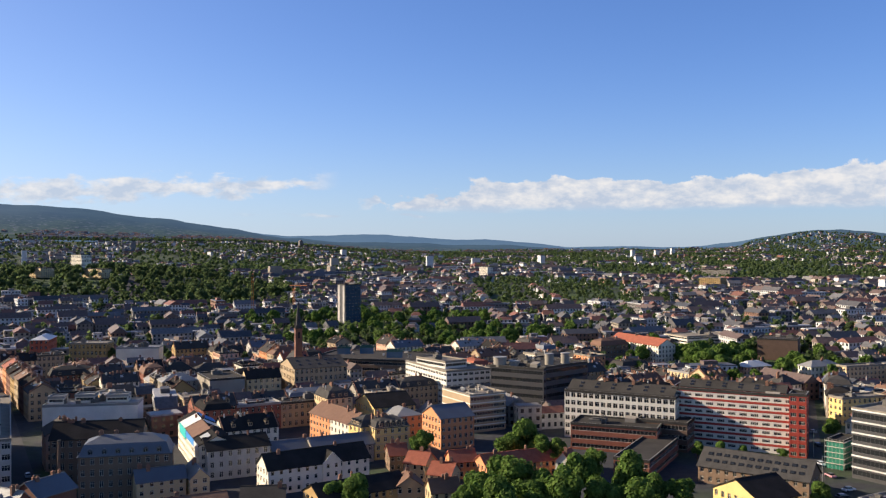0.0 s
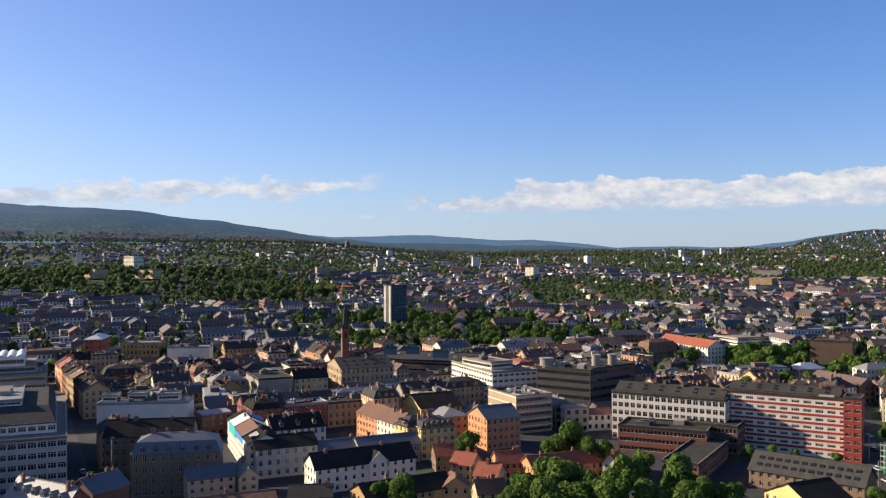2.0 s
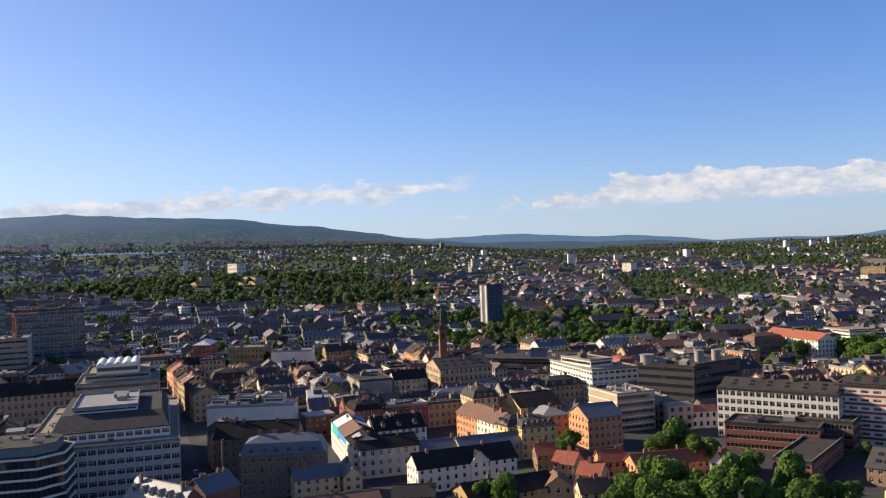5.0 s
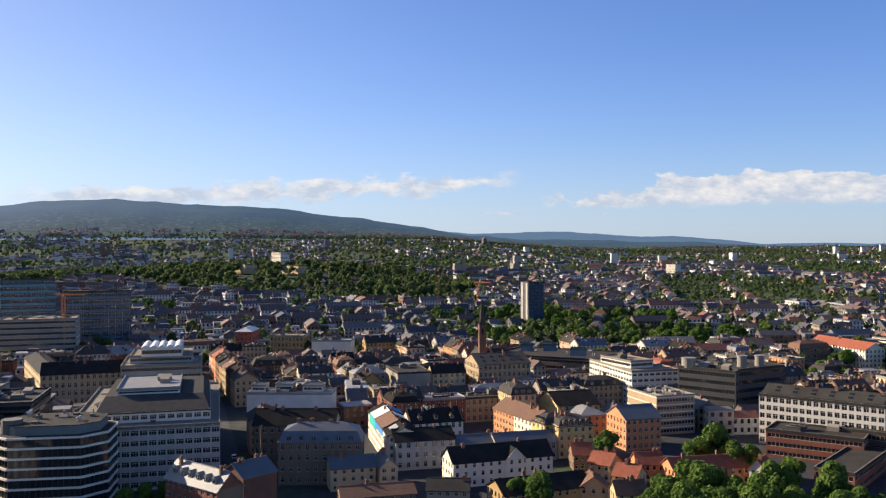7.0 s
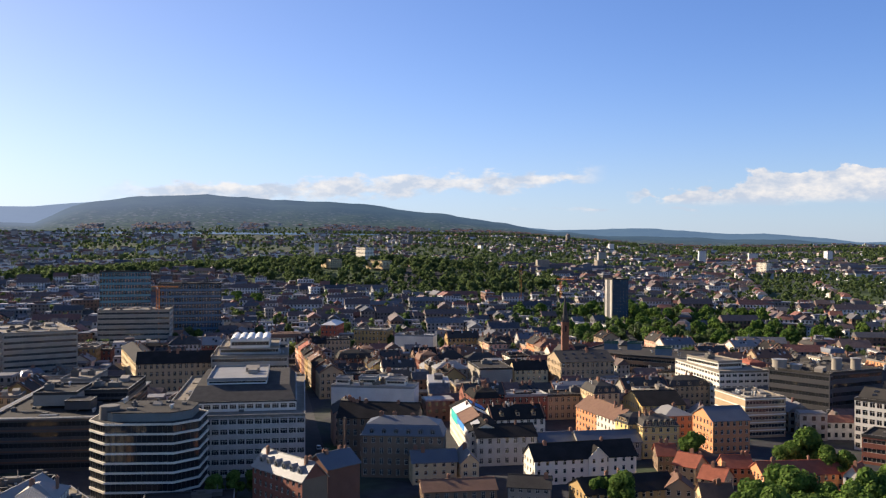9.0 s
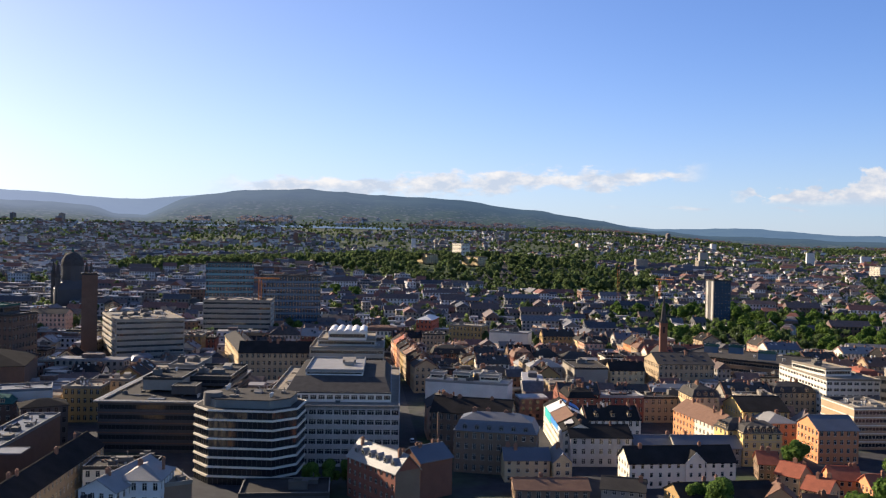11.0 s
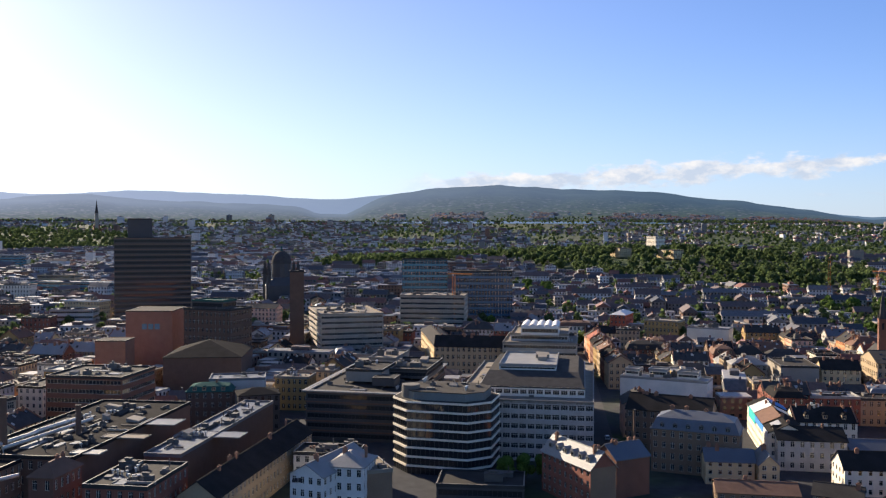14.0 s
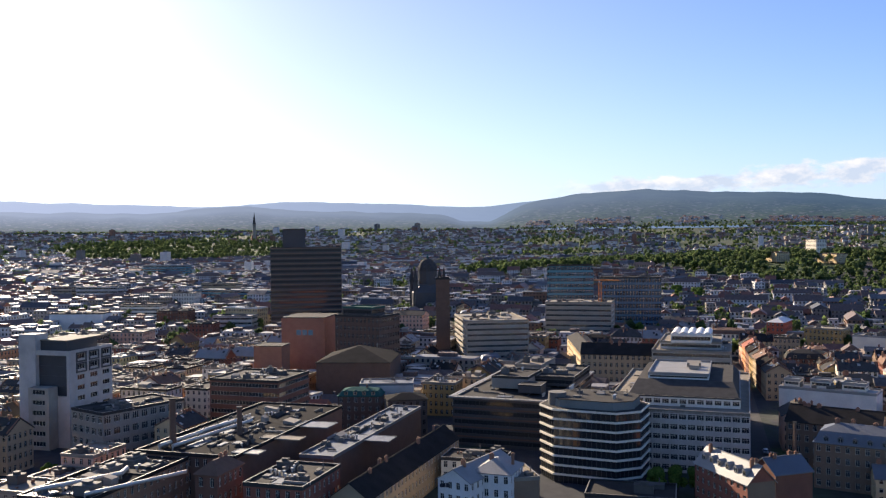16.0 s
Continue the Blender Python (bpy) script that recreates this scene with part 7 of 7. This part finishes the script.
def put_tree(kind, x, y, s, rng):
    m = pose(x, y, ground_z(x, y) - 0.2, 0, 0, rng.uniform(0, 360))
    k = Matrix.Diagonal((s * rng.uniform(0.9, 1.15), s * rng.uniform(0.9, 1.15), s * rng.uniform(0.9, 1.1), 1))
    if kind not in KINDS_PLACED:
        KINDS_PLACED.add(kind)
        kind.matrix_basis = m @ k
        return kind
    ob = copy_thing(kind, m)
    ob.matrix_basis = m @ k
    return ob


def plant():
    rng = random.Random(8)
    for x, y, s in TREES:
        put_tree(KINDS[rng.randrange(3)], x, y, s * (1.26 if x > 0 and y < 270 else 1.15), rng)
    sx, sy = (-7, 334)
    put_tree(SPARSE, sx, sy, 1.0, rng)
    gx, gy = (-137, 458)
    put_tree(GOLD, gx, gy, 1.1, rng)
    n = 0
    for cx, cy, rx, ry, rot in PARKS[:4]:
        for k in range(110):
            px, py = rng.uniform(-1, 1), rng.uniform(-1, 1)
            if px * px + py * py > 1:
                continue
            c, s = math.cos(radians(rot)), math.sin(radians(rot))
            x, y = cx + px * rx * c - py * ry * s, cy + px * rx * s + py * ry * c
            if free(x, y, 6, 6, ground_z(x, y) + 11, 0.0):
                put_tree(MID[rng.randrange(3)], x, y, rng.uniform(0.8, 1.35), rng)
                n += 1
    for k in range(400):
        r, a = 300 + 420 * rng.random(), rng.uniform(-29, 74)
        x, y = -math.sin(radians(a)) * r, math.cos(radians(a)) * r
        if n < 260 and free(x, y, 6, 6, ground_z(x, y) + 10, 0.5):
            put_tree(MID[rng.randrange(3)], x, y, rng.uniform(0.6, 1.0), rng)
            n += 1


def far_woods():
    """Trees too many to count: the park on its hill, gardens between the far houses, the woods on the slopes."""
    rng = random.Random(77)
    sh = Shape()
    n = 0
    bases = []
    for k in range(4):
        bases.append(crown_shape(90 + k, 110, 0.85, lobe_count=6))
    small = [crown_shape(95 + k, 12, 1.4, lobe_count=1) for k in range(4)]
    tiny = [crown_shape(105 + k, 5, 1.8, radius=4.8, lobe_count=0) for k in range(4)]

    def drop(x, y, s, big=False, up=None):
        r = math.hypot(x, y)
        b = (bases if big or r < 720 else small if r < 1500 else tiny)[rng.randrange(4)]
        z = ground_z(x, y) if r < 3300 else max(ground_z(x, y), hill_z(r, math.degrees(math.atan2(-x, y)), False))
        z = z if up is None else up
        t = rng.uniform(0, 6.28)
        c, e = math.cos(t) * s, math.sin(t) * s
        i = len(sh.v)
        sh.v += [(x + c * p[0] - e * p[1], y + e * p[0] + c * p[1], z + 0.5 + s * (p[2] + 0.5)) for p in b.v]
        sh.f += [tuple(i + j for j in f) for f in b.f]
        sh.m += b.m

    for cx, cy, rx, ry, rot in PARKS[4:]:
        for k in range(760 if rx > 200 else 260):
            px, py = rng.uniform(-1, 1), rng.uniform(-1, 1)
            if px * px + py * py > 1:
                continue
            c, q = math.cos(radians(rot)), math.sin(radians(rot))
            x, y = cx + px * rx * c - py * ry * q, cy + px * rx * q + py * ry * c
            s = rng.uniform(1.2, 1.9)
            if free(x, y, 6, 6, ground_z(x, y) + 11 * s, 0.0):
                drop(x, y, s, True)
    for k in range(32000):
        r = 560 + 2560 * rng.random() ** 0.9
        a = rng.uniform(-33, 78)
        x, y = -math.sin(radians(a)) * r, math.cos(radians(a)) * r
        dense = noise.noise(Vector((x * 0.0035, y * 0.0035, 4.0)))
        if rng.random() < (0.15 if dense > 0.0 else 0.4) + 0.35 * smooth(10, 34, a) * (1 - 0.25 * smooth(900, 1600, r)) + 0.25 * smooth(1500, 2600, r):
            continue
        s = rng.uniform(0.8, 1.3)
        if free(x, y, 5, 5, ground_z(x, y) + 11 * s, 0.0):
            drop(x, y, s * (1 if r < 2000 else 1.15))
            n += 1
    for k in range(20000):
        a = rng.uniform(-33, 78)
        if a > 2 and rng.random() < 0.5 + 0.4 * smooth(8, 30, a):
            continue
        r = 3200 + (810 * smooth(8, -14, a) if a < 2 else 60 + 170 * (1 - smooth(34, 62, a))) * rng.random() ** 1.2
        x, y = -math.sin(radians(a)) * r, math.cos(radians(a)) * r
        drop(x, y, rng.uniform(0.8, 1.3), up=slope_z(r, a, x, y) - 2)
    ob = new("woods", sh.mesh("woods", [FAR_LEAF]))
    tagged(ob, "green woods and garden trees between the distant houses", "trees", kind="stuff")


plant()
far_woods()
